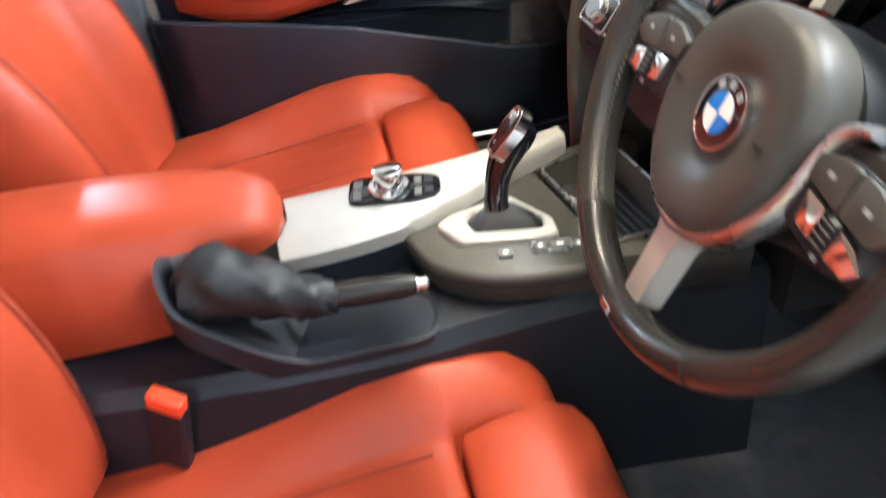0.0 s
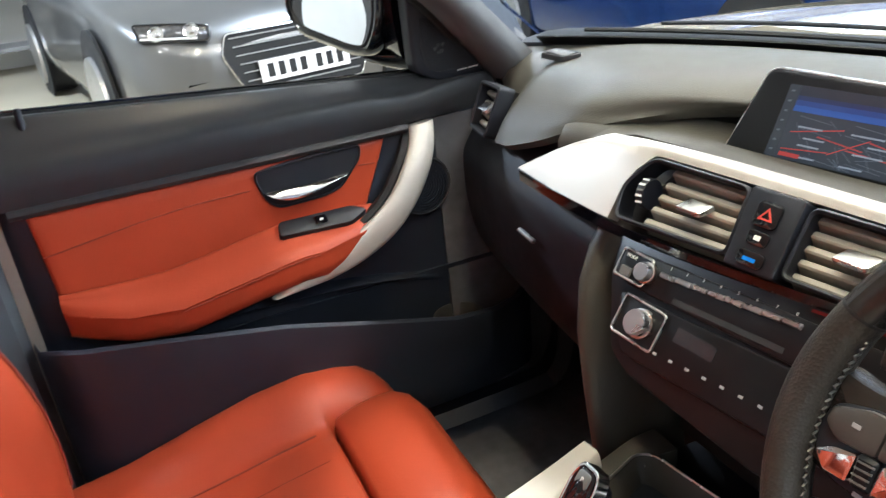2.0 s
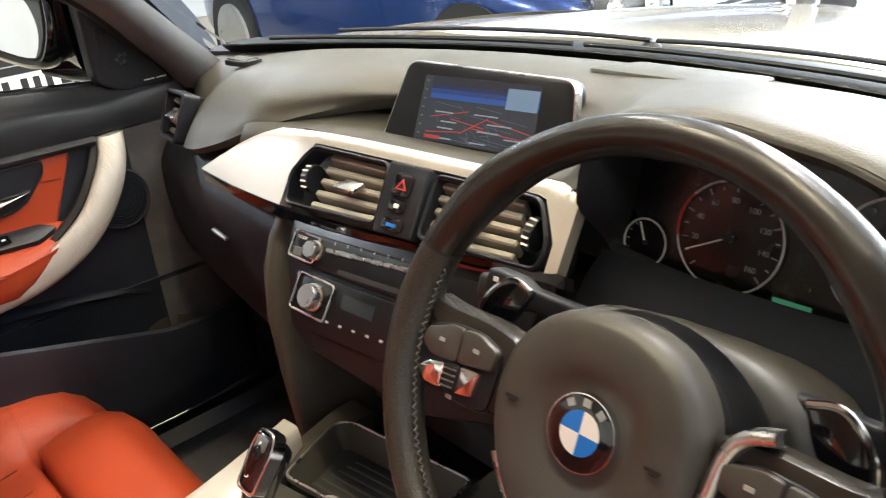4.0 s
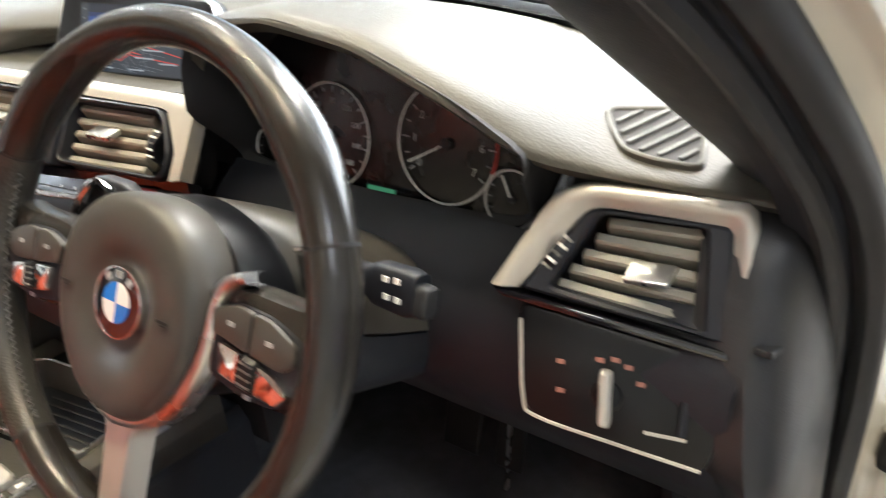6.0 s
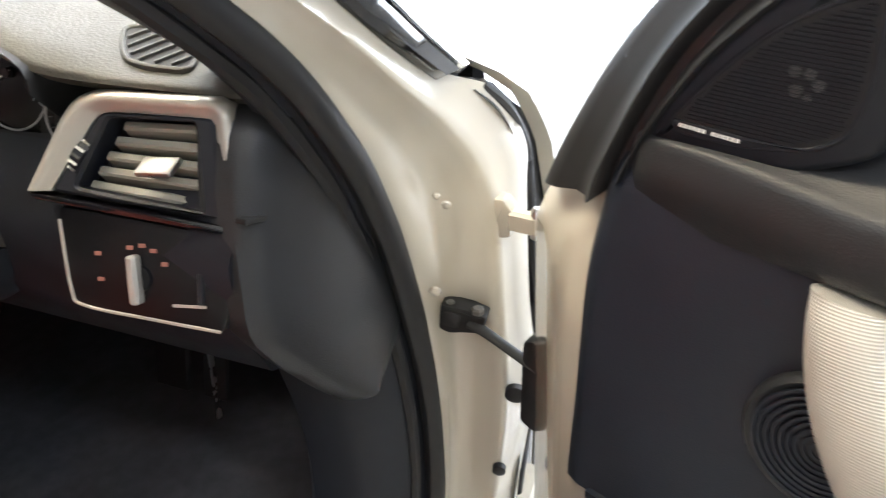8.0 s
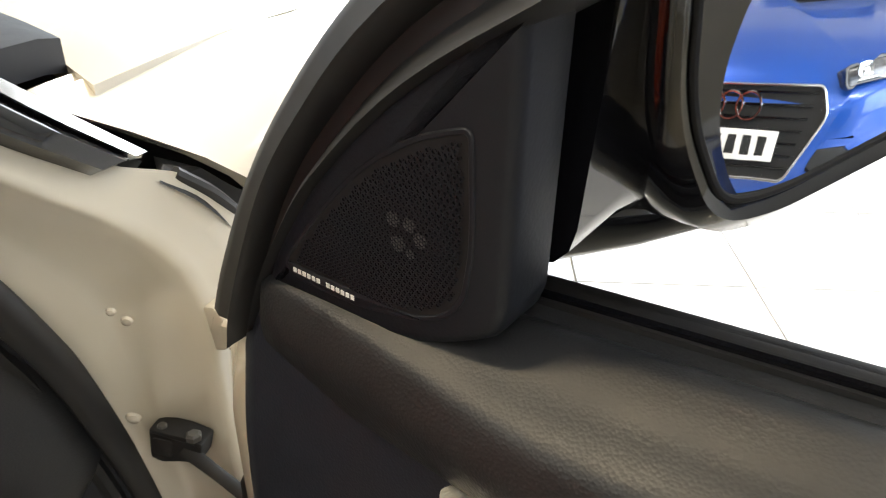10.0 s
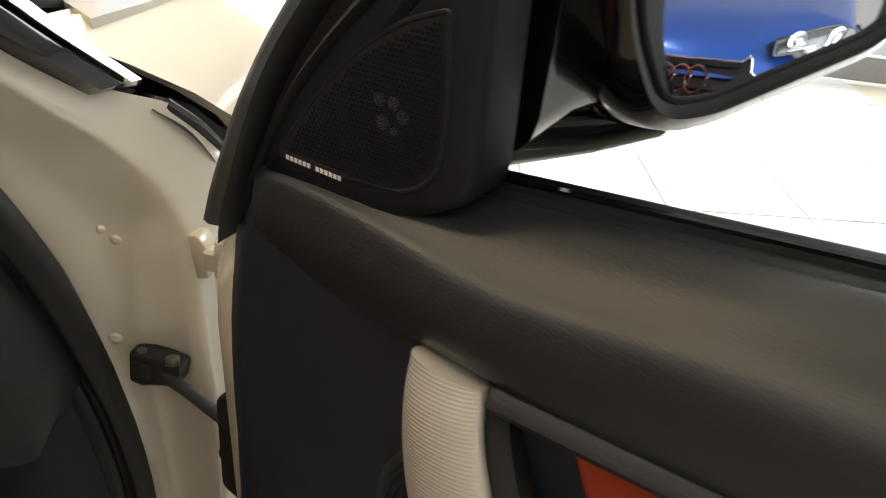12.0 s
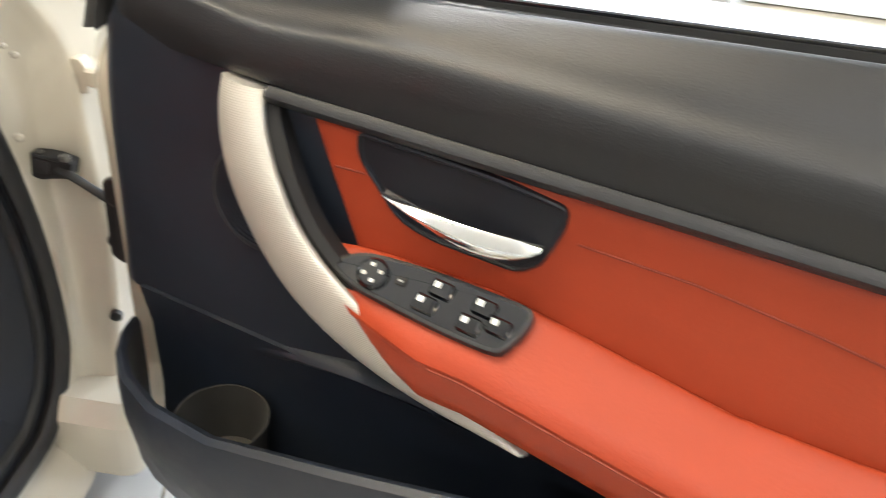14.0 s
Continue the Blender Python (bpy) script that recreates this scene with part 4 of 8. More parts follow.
# light switch panel
lp = part("light_panel", Geo(RV).prism(round_poly([(-0.062, -0.037), (-0.054, -0.112), (-0.040, -0.127), (0.085, -0.143), (0.105, -0.062)], 0.010), -0.03, 0.004, 0.003), SATINBLACK, dash, "glossy black light switch panel")
pts = curve([(-0.060, -0.05), (-0.052, -0.110), (-0.040, -0.124), (0.02, -0.133), (0.082, -0.141)], 5)
part("panel_edge", Geo(RV @ pose(0, 0, 0.004)).tube([(a, b, 0) for a, b in pts], 0.0016, 6), SILVER, lp, "thin bright line round the panel")
sw = part("light_knob", Geo(RV @ pose(0.0105, -0.098, 0.004, 0, 0, 4)).lathe([(0.012, 0), (0.011, 0.003), (0.008, 0.004), (0.001, 0.004)], 28), SATINBLACK, lp)
part("knob_bar", Geo(RV @ pose(0.0105, -0.098, 0.008, 0, 0, 4)).box((0, 0, 0.003), (0.009, 0.042, 0.014), 0.003), SILVER, sw, "chrome bar of the light switch")
for a, b in ((-0.026, -0.078), (-0.024, -0.1), (0.003, -0.072), (0.014, -0.070), (0.024, -0.074), (0.034, -0.085), (0.068, -0.083)):
    part("symbol", Geo(RV @ pose(a, b, 0.0042)).box((0, 0, 0), (0.006, 0.0035, 0.0008)), mat("amber_print", (0.28, 0.12, 0.09), 0.5) if "amber_print" not in bpy.data.materials else bpy.data.materials["amber_print"], lp)
part("dimmer", Geo(RV @ pose(0.066, -0.104, 0.004)).box((0, 0, 0.001), (0.006, 0.028, 0.006), 0.002), BLACK, lp)
part("flap", Geo(RV @ pose(0.055, -0.120, 0.004)).box((0, 0, 0.0), (0.03, 0.0025, 0.002)), SILVER, lp)

# passenger's outer vent
PV = frm((-0.598, 0.196, 0.884), (1, -0.06, 0.0), (0.10, 0.36, 0.93))
vent("outer_vent", PV, round_poly([(-0.040, 0.040), (0.034, 0.040), (0.026, -0.045), (-0.040, -0.04)], 0.008), round_poly([(-0.034, 0.034), (0.028, 0.034), (0.021, -0.039), (-0.034, -0.034)], 0.006),
     lines(-0.034, 0.024, 0.028, 0.024, -0.034, -0.026, 0.022, -0.028, 4), (-0.004, 0.0), None, dash)

def within(x, y, poly):
    c = False
    for (x1, y1), (x2, y2) in zip(poly, poly[1:] + poly[:1]):
        if (y1 > y) != (y2 > y) and x < (x2 - x1) * (y - y1) / (y2 - y1) + x1:
            c = not c
    return c


# demister grilles
for pts, n in (([(0.604, 0.308), (0.648, 0.336), (0.672, 0.322), (0.685, 0.281), (0.655, 0.272), (0.634, 0.271), (0.619, 0.286)], 7), ([(-0.594, 0.325), (-0.53, 0.328), (-0.54, 0.305), (-0.60, 0.300)], 4)):
    zc, rise = (0.938, 0.22) if pts[0][0] > 0 else (0.953, 0.12)
    tilt = -0.186 if pts[0][0] > 0 else 0.0
    m = Matrix.Translation((0, 0, zc - tilt * 0.64)) @ Matrix(((1, 0, 0, 0), (0, 1, 0, 0), (tilt, rise, 1, -rise * 0.3), (0, 0, 0, 1)))
    o = round_poly(pts, 0.008)
    x0, x1 = min(p[0] for p in pts), max(p[0] for p in pts)
    gr = part("demister_grille", Geo(m).rim(inset(o, -0.004), o, -0.004, 0.0045, 0.001), DASH if x0 > 0 else PAD, dash, "black slotted demister grille")
    part("back", Geo(m).prism(o, -0.006, 0.0025), SHUT, gr)
    for i in range(n):
        if x0 > 0:
            # slanting slats, each cut to the outline
            run = [(0.592 + 0.0125 * i + 0.40 * k, 0.27 + 0.92 * k) for k in np.linspace(0.0, 0.075, 60)]
            run = [q for q in run if within(q[0], q[1], inset(o, 0.002))]
            if len(run) < 6:
                continue
            (xa, ya), (xb, yb) = run[0], run[-1]
            part("slat", Geo(m @ pose((xa + xb) / 2, (ya + yb) / 2, 0.003, 0, 0, math.degrees(math.atan2(yb - ya, xb - xa)))).box((0, 0, 0), (math.hypot(xb - xa, yb - ya), 0.0019, 0.004)), HUBSKIN, gr)
        else:
            part("slat", Geo(m @ pose((x0 + x1) / 2, 0.307 + 0.005 * i, 0.003, 25, 0, 0)).box((0, 0, 0), (x1 - x0 - 0.012, 0.002, 0.005)), GREYP, gr)
# loudspeaker cover in the middle of the dash top
spk = round_poly([(0.04, 0.45), (0.25, 0.45), (0.23, 0.55), (0.05, 0.55)], 0.012)
part("speaker_cover", Geo(Matrix.Translation((0, 0, 0.9735)) @ Matrix(((1, 0, 0, 0), (0, 1, 0, 0), (0, -0.10, 1, 0.048), (0, 0, 0, 1)))).prism(spk, -0.004, 0.005, 0.002), DASH, dash)

def lettering(text, M, size, material, parent, name="number"):
    cu = bpy.data.curves.new(name, "FONT")
    cu.body, cu.size, cu.align_x, cu.align_y, cu.extrude = text, size, "CENTER", "CENTER", 0.0003
    tmp = bpy.data.objects.new("tmp", cu)
    scene.collection.objects.link(tmp)
    me = bpy.data.meshes.new_from_object(tmp.evaluated_get(bpy.context.evaluated_depsgraph_get()))
    bpy.data.objects.remove(tmp)
    me.transform(M)
    me.materials.clear()
    me.materials.append(material)
    ob = new(name, me)
    ob.parent = parent
    ob.matrix_parent_inverse = Matrix(parent["base"]).inverted() if "base" in parent else ID
    return ob


# ---- radio and climate panel ----
rd = part("radio_panel", Geo(ST).prism(round_poly([(-0.15, -0.084), (0.20, -0.072), (0.19, -0.118), (-0.132, -0.122)], 0.006), -0.01, 0.006, 0.002), SATINBLACK, dash, "black radio panel with a row of silver keys")


def knob(name, M, r, h, parent, m1=SATIN, m2=GREYP):
    k = part(name, Geo(M).lathe([(r * 1.15, 0), (r * 1.15, h * 0.3), (r, h * 0.35), (r, h * 0.85), (r * 0.9, h), (r * 0.72, h)], 32), m1, parent)
    part("cap", Geo(M).lathe([(r * 0.74, h * 0.5), (r * 0.72, h * 0.97), (r * 0.2, h * 0.94), (0.0005, h * 0.94)], 28), m2, k)
    return k


part("key_surround", Geo(ST @ pose(-0.128, -0.101, 0.006, 0, 0, -2)).rim(rrect(0.046, 0.034, 0.004), rrect(0.041, 0.029, 0.003), 0, 0.003, 0.0008), SATIN, rd)
knob("radio_knob", ST @ pose(-0.108, -0.101, 0.006), 0.0105, 0.014, rd)
lettering("MODE", ST @ pose(-0.136, -0.0915, 0.0065), 0.0055, WHITE_MARK, rd, "word")
part("key", Geo(ST @ pose(-0.136, -0.109, 0.006)).box((0, 0, 0.001), (0.016, 0.011, 0.003), 0.001), GREYP, rd)
for i in range(8):
    lettering(str(i + 1), ST @ pose(-0.082 + 0.0205 * i, -0.0870 + 0.0016 * i + 0.001, 0.0066), 0.0048, WHITE_MARK, rd)
    k = part("preset_key", Geo(ST @ pose(-0.082 + 0.0205 * i, -0.0955 + 0.0016 * i, 0.006, 0, 0, 2)).box((0, 0, 0.001), (0.0198, 0.006, 0.005), 0.0015), SATIN, rd)
part("slot", Geo(ST @ pose(0.0, -0.113, 0.0062, 0, 0, 2)).box((0, 0, 0), (0.13, 0.006, 0.001)), SHUT, rd)
part("red_line", Geo(ST @ pose(0.12, -0.062, 0.002, 0, 0, 5)).box((0, 0, 0), (0.10, 0.003, 0.002)), mat("dull_red_gloss", (0.2, 0.015, 0.015), 0.2), dash)
cp = part("climate_panel", Geo(ST).prism(round_poly([(-0.132, -0.130), (0.18, -0.118), (0.16, -0.186), (-0.098, -0.192), (-0.122, -0.165)], 0.008), -0.01, 0.005, 0.002), SATINBLACK, dash, "black climate control panel")
part("knob_surround", Geo(ST @ pose(-0.0925, -0.153, 0.005, 0, 0, -2)).rim(rrect(0.062, 0.046, 0.005), rrect(0.057, 0.041, 0.004), 0, 0.003, 0.0008), SATIN, cp)
kc = knob("climate_knob", ST @ pose(-0.088, -0.153, 0.005), 0.0145, 0.016, cp)
lettering("AUTO", ST @ pose(-0.088, -0.153, 0.0205), 0.0055, WHITE_MARK, kc, "word")
knob("climate_knob", ST @ pose(0.13, -0.143, 0.005), 0.0145, 0.016, cp)
part("display", Geo(ST @ pose(-0.02, -0.145, 0.0052)).box((0, 0, 0), (0.05, 0.016, 0.001)), mat("display_glass", (0.02, 0.024, 0.03), 0.1), cp)
for i in range(7):
    part("key_mark", Geo(ST @ pose(-0.058 + 0.021 * i, -0.1735 + 0.0012 * i, 0.0055)).box((0, 0, 0), (0.005, 0.0028, 0.0006)), DIM_MARK, cp)

# ---- screen ----
SC = frm((-0.027, 0.338, 0.945), (1, 0.13, -0.01), (0, 0.20, 0.98))
so = round_poly([(-0.168, -0.062), (0.128, -0.058), (0.122, 0.045), (-0.122, 0.048)], [0.006, 0.01, 0.016, 0.014])
scr = part("screen_housing", Geo(SC).prism(so, -0.022, 0.004, 0.004), SATINBLACK, dash, "black free-standing navigation screen")
part("screen_frame", Geo(SC).rim(inset(so, -0.001), inset(so, 0.0012), -0.012, 0.002, 0.0006), SATIN, scr, "thin bright edge of the screen")
PX = [(-0.092, 0.033), (0.083, 0.036), (0.073, -0.047), (-0.108, -0.050)]


def onscreen(u, v):
    a, b, c, d = (Vector(p) for p in PX)
    return (a.lerp(b, u)).lerp(d.lerp(c, u), v)


def screen_quad(name, u0, v0, u1, v1, m, h, parent=scr):
    q = [onscreen(u0, v0), onscreen(u1, v0), onscreen(u1, v1), onscreen(u0, v1)]
    return part(name, Geo(SC @ pose(0, 0, 0.0041)).prism([tuple(p) for p in q], h - 0.0003, h), m, parent)


screen_quad("display", 0, 0, 1, 1, glow("screen_map_grey", (0.03, 0.04, 0.055), 0.6), 0.0004)
sky_m = glow("screen_blue", (0.02, 0.09, 0.36), 0.6)
screen_quad("blue_band", 0.08, 0.26, 1, 0.34, sky_m, 0.0008)
screen_quad("blue_band", 0.08, 0.19, 1, 0.26, glow("screen_mid_blue", (0.012, 0.05, 0.22), 0.6), 0.0008)
screen_quad("blue_band", 0.08, 0.13, 1, 0.19, glow("screen_deep_blue", (0.006, 0.02, 0.10), 0.6), 0.0008)
screen_quad("dark_band", 0.08, 0.0, 1, 0.13, glow("screen_dark", (0.01, 0.015, 0.03), 0.6), 0.0008)
screen_quad("pale_box", 0.74, 0.08, 0.99, 0.38, glow("screen_pale", (0.22, 0.33, 0.45), 0.6), 0.0012)
screen_quad("icon_column", 0.0, 0.0, 0.07, 1, glow("screen_icons", (0.03, 0.04, 0.05), 0.6), 0.0008)
road, street = glow("screen_red", (0.55, 0.05, 0.04), 0.6), glow("screen_text", (0.32, 0.36, 0.40), 0.6)
for u0, v0, u1, v1 in ((0.1, 0.86, 0.4, 0.80), (0.4, 0.82, 0.62, 0.55), (0.62, 0.57, 0.98, 0.70), (0.5, 0.72, 0.95, 0.80), (0.3, 0.62, 0.6, 0.70), (0.12, 0.62, 0.45, 0.48)):
    a, b = onscreen(u0, v0), onscreen(u1, v1)
    d = (b - a)
    nrm = Vector((-d.y, d.x)).normalized() * 0.0006
    part("map_road", Geo(SC @ pose(0, 0, 0.0041)).prism([tuple(a - nrm), tuple(b - nrm), tuple(b + nrm), tuple(a + nrm)], 0.0009, 0.0012), road, scr)
for u, v, w in ((0.16, 0.52, 0.16), (0.5, 0.5, 0.2), (0.22, 0.66, 0.14), (0.62, 0.62, 0.2), (0.2, 0.76, 0.14), (0.55, 0.74, 0.18), (0.14, 0.92, 0.2), (0.5, 0.92, 0.14), (0.78, 0.8, 0.16)):
    screen_quad("map_text", u, v, u + w, v + 0.022, street, 0.0016)
grey_road = glow("screen_street", (0.10, 0.12, 0.15), 0.6)
rng = random.Random(11)
for k in range(22):
    u0, v0 = rng.uniform(0.09, 0.9), rng.uniform(0.38, 0.95)
    du, dv = rng.choice(((0.22, 0.05), (0.06, 0.2), (0.18, -0.08), (0.1, 0.16)))
    a, b = onscreen(u0, v0), onscreen(min(0.99, u0 + du), max(0.36, min(0.98, v0 + dv)))
    d = b - a
    nrm = Vector((-d.y, d.x)).normalized() * 0.00035
    part("map_street", Geo(SC @ pose(0, 0, 0.0041)).prism([tuple(a - nrm), tuple(b - nrm), tuple(b + nrm), tuple(a + nrm)], 0.0006, 0.0008), grey_road, scr)
screen_quad("red_box", 0.10, 0.90, 0.24, 0.955, road, 0.0018)
for i in range(7):
    screen_quad("icon", 0.024, 0.07 + 0.135 * i, 0.046, 0.095 + 0.135 * i, glow("screen_icon", (0.12, 0.14, 0.16), 0.6) if i == 0 else bpy.data.materials["screen_icon"], 0.0013)

# ---- instruments ----
HOOD = [(0.212, 0.955), (0.208, 0.90), (0.201, 0.848), (0.28, 0.838), (0.40, 0.840), (0.503, 0.844), (0.556, 0.851), (0.588, 0.938), (0.526, 0.972), (0.441, 1.004), (0.343, 1.019), (0.262, 1.010), (0.225, 0.985)]
ho = round_poly(HOOD, 0.02, 3)
bk = [(0.38 + (x - 0.38) * 0.97, z * 0.97 + 0.025) for x, z in ho]
g = Geo()
lo = [(x * 1.0, 0.213, z) for x, z in ho]
yf = lambda z: 0.213 + 0.058 * max(0.0, min(1.0, (0.915 - z) / 0.055))
g.torus([[(x, yf(z), z) for x, z in ho], [(x, yf(z) + 0.009, z) for x, z in inset(ho, 0.006)], [(x, 0.30 + 0.2 * (z - 0.9), z - 0.012 * max(0, (0.93 - z) / 0.09) - 0.022 * max(0, (z - 0.93) / 0.09)) for x, z in inset(ho, 0.006)], [(x, 0.31 + 0.2 * (z - 0.9), z - 0.016 * max(0, (0.93 - z) / 0.09) - 0.022 * max(0, (z - 0.93) / 0.09)) for x, z in inset(ho, 0.003)], [(x, yf(z) + 0.017, z) for x, z in inset(ho, 0.003)]])
part("instrument_hood", g, SHUT, dash, "black hood round the instruments", sharp=60)
RINGM = mat("pale_dial_ring", (0.5, 0.5, 0.5), 0.4)
dial_bg = mat("instrument_face", (0.006, 0.006, 0.007), 0.25, rvary=0.05)
cl = part("instrument_panel", Geo(CL).prism([(a[0], a[1]) for a in [(CL.inverted() @ Vector((x, 0.29, z - 0.032 * max(0, (0.93 - z) / 0.09))))[:2] for x, z in inset(ho, 0.002)]], -0.03, -0.004), dial_bg, dash, "dark instrument panel with four round dials")


def dial(cx, cz, r, a0, a1, ticks, needle, red=None, arcs=((0, 360),)):
    c = CL.inverted() @ Vector((cx, 0.287, cz))
    M = CL @ pose(c.x, c.y, -0.002)
    d = part("dial", Geo(M).lathe([(r - 0.001, -0.003), (r - 0.002, -0.001), (0.0005, -0.001)], 40), dial_bg, cl, "round dark dial with a thin pale ring")
    for b0, b1 in arcs:
        ring_ = [((r - 0.0008) * math.cos(radians(a)), (r - 0.0008) * math.sin(radians(a)), 0.002) for a in np.linspace(b0, b1, 40)]
        part("pale_ring", Geo(M).tube(ring_, 0.0011, 6), RINGM, d)
    for i in range(ticks):
        a = radians(a0 + (a1 - a0) * i / (ticks - 1))
        big = i % 2 == 0
        part("tick", Geo(M @ pose(0, 0, -0.0008, 0, 0, math.degrees(a))).box((r * 0.86, 0, 0.0004), (r * (0.12 if big else 0.07), r * 0.018 + 0.0003, 0.0006)), DIM_MARK, d)
    part("needle", Geo(M @ pose(0, 0, 0.001, 0, 0, needle)).box((r * 0.38, 0, 0.001), (r * 0.95, 0.0014, 0.0012)), WHITE_MARK, d)
    part("pivot", Geo(M).lathe([(r * 0.10, -0.001), (r * 0.09, 0.004), (0.0005, 0.0045)], 16), BLACK, d)
    if red:
        pts = [((r - 0.0008) * math.cos(radians(a)), (r - 0.0008) * math.sin(radians(a)), 0.0022) for a in np.linspace(red[0], red[1], 14)]
        part("red_arc", Geo(M).tube(pts, 0.0013, 6), RED_MARK, d)
    return M, d


dial(0.234, 0.860, 0.0245, 230, 130, 5, 112)
M1, d1 = dial(0.318, 0.888, 0.052, 225, -45, 17, 207, (140, 190))
for i, s in enumerate(["20", "40", "60", "80", "100", "120", "140", "160"]):
    a = radians(225 - 270 * (i + 1) / 8)
    lettering(s, M1 @ pose(0.034 * math.cos(a), 0.034 * math.sin(a), 0.0), 0.0075, DIM_MARK, d1)
M2, d2 = dial(0.459, 0.903, 0.055, 215, -35, 15, 208, (-20, 30))
for i in range(8):
    a = radians(215 - 250 * i / 7)
    lettering(str(i), M2 @ pose(0.037 * math.cos(a), 0.037 * math.sin(a), 0.0), 0.010, DIM_MARK, d2)
dial(0.531, 0.866, 0.0265, 230, 130, 5, 118)
part("green_readout", Geo(CL @ pose((CL.inverted() @ Vector((0.385, 0.287, 0.843))).x, (CL.inverted() @ Vector((0.385, 0.287, 0.843))).y, -0.003)).box((0, 0, 0), (0.034, 0.008, 0.001)), glow("green_readout", (0.05, 0.22, 0.11), 0.5), cl)
# ---- middle console ----
con = thing("centre_console", "black centre console with a silver trim panel and storage tray", "console", (0, -0.1, 0.2))


def side(z, y0, y1, x0, x1):
    return [(x0, y0, z), (x1, y0, z), (x1, y1, z), (x0, y1, z)]


# tunnel body: narrow at the floor, wider above
rows = []
for y, xr, zt in ((-0.80, 0.13, 0.50), (-0.50, 0.165, 0.505), (-0.36, 0.172, 0.505), (-0.22, 0.170, 0.504), (-0.12, 0.158, 0.504), (0.0, 0.145, 0.505), (0.10, 0.15, 0.508), (0.24, 0.16, 0.508)):
    xl = -0.155
    rows.append([(xl - 0.02, y, 0.2), (xl - 0.01, y, 0.36), (xl, y, zt - 0.03), (xl + 0.015, y, zt), (xr - 0.015, y, zt), (xr, y, zt - 0.02), (xr + 0.012, y, 0.36), (xr + 0.03, y, 0.2)])
part("tunnel", Geo().loft([curve(r, 1) for r in rows], True, True), BLACK, con, "black console side", sharp=30)
# raised deck round the gear selector
deck = curve([(-0.02, -0.20), (0.03, -0.188), (0.085, -0.165), (0.122, -0.115), (0.137, -0.06), (0.141, 0.0), (0.141, 0.036), (0.134, 0.0475), (0.110, 0.046), (0.02, 0.030), (-0.075, 0.012), (-0.100, 0.004), (-0.106, -0.02), (-0.09, -0.08), (-0.05, -0.17)], 5, True)
g = Geo()
g.loft([[(x, y, 0.49) for x, y in inset(deck, 0.014)], [(x, y, 0.53) for x, y in inset(deck, 0.003)], [(x, y, 0.541) for x, y in deck], [(x, y, 0.547) for x, y in inset(deck, 0.002)], [(x, y, 0.551) for x, y in inset(deck, 0.007)]])
part("deck", g, DASH, con, "dark grey deck round the gear selector", sharp=50)
part("deck_groove", Geo().torus([[(x, y, 0.536) for x, y in inset(deck, -0.001)], [(x, y, 0.5385) for x, y in inset(deck, -0.001)], [(x, y, 0.5385) for x, y in inset(deck, 0.004)], [(x, y, 0.536) for x, y in inset(deck, 0.004)]]), SHUT, con)
# silver panel along the passenger's side of the console
right = curve([(0.040, -0.347), (0.036, -0.28), (0.022, -0.207), (-0.012, -0.12), (-0.045, -0.065), (-0.078, -0.005), (-0.095, 0.03), (-0.112, 0.064)], 5)
left = curve([(-0.092, -0.35), (-0.098, -0.28), (-0.104, -0.2), (-0.112, -0.12), (-0.120, -0.06), (-0.132, 0.0), (-0.142, 0.04), (-0.147, 0.060)], 5)
R, L = resample(right, 24), resample(left, 24)
rows = []
for k, (a, b) in enumerate(zip(L, R)):
    t = k / 23
    z = 0.578 + 0.004 * t
    rows.append([(a[0] + (b[0] - a[0]) * s, a[1] + (b[1] - a[1]) * s, z - 0.012 * max(0, (0.12 - s) / 0.12) ** 2 - (0.014 * max(0, (s - 0.8) / 0.2) ** 2)) for s in np.linspace(0, 1, 9)])
part("silver_panel", Geo().slab(rows, (0, 0, -0.02)), SILVER, con, "satin silver console panel with a fine texture", sharp=50)
part("panel_base", Geo().slab([[(p[0] * 0.98, p[1], p[2] - 0.021) for p in r] for r in rows], (0, 0, -0.06)), BLACK, con)
# rotary controller on it
cx, cy, cz = -0.050, -0.19, 0.579
M = pose(cx, cy, cz, 0, 0, -8)
ic = part("controller_base", Geo(M).prism(round_poly([(-0.034, -0.062), (0.030, -0.062), (0.034, 0.02), (0.022, 0.060), (-0.028, 0.060), (-0.036, 0.02)], 0.016), -0.004, 0.004, 0.002), GLOSS, con, "glossy black base of the rotary controller")
part("controller_ring", Geo(M @ pose(0, -0.008, 0.003)).lathe([(0.028, 0), (0.028, 0.006), (0.026, 0.0085), (0.020, 0.009), (0.018, 0.006)], 40), CHROME, ic)
kn = part("controller_knob", Geo(M @ pose(0, -0.008, 0.008)).lathe([(0.016, 0), (0.0165, 0.008), (0.0195, 0.011), (0.0205, 0.022), (0.0195, 0.026), (0.0175, 0.027)], 40), CHROME, ic, "ribbed chrome knob")
part("knob_top", Geo(M @ pose(0, -0.008, 0.008)).lathe([(0.0178, 0.020), (0.0170, 0.0268), (0.006, 0.0262), (0.0004, 0.0262)], 32), SATIN, kn)
for a, b, w, h in ((-0.014, 0.044, 0.018, 0.012), (0.012, 0.044, 0.018, 0.012), (-0.014, 0.030, 0.018, 0.010), (0.014, 0.030, 0.018, 0.010), (-0.012, -0.050, 0.022, 0.012), (0.012, -0.050, 0.022, 0.012)):
    part("controller_key", Geo(M @ pose(a, b, 0.0035)).box((0, 0, 0.001), (w, h, 0.004), 0.0015), GREYP if b < 0.04 else BLACK, ic)
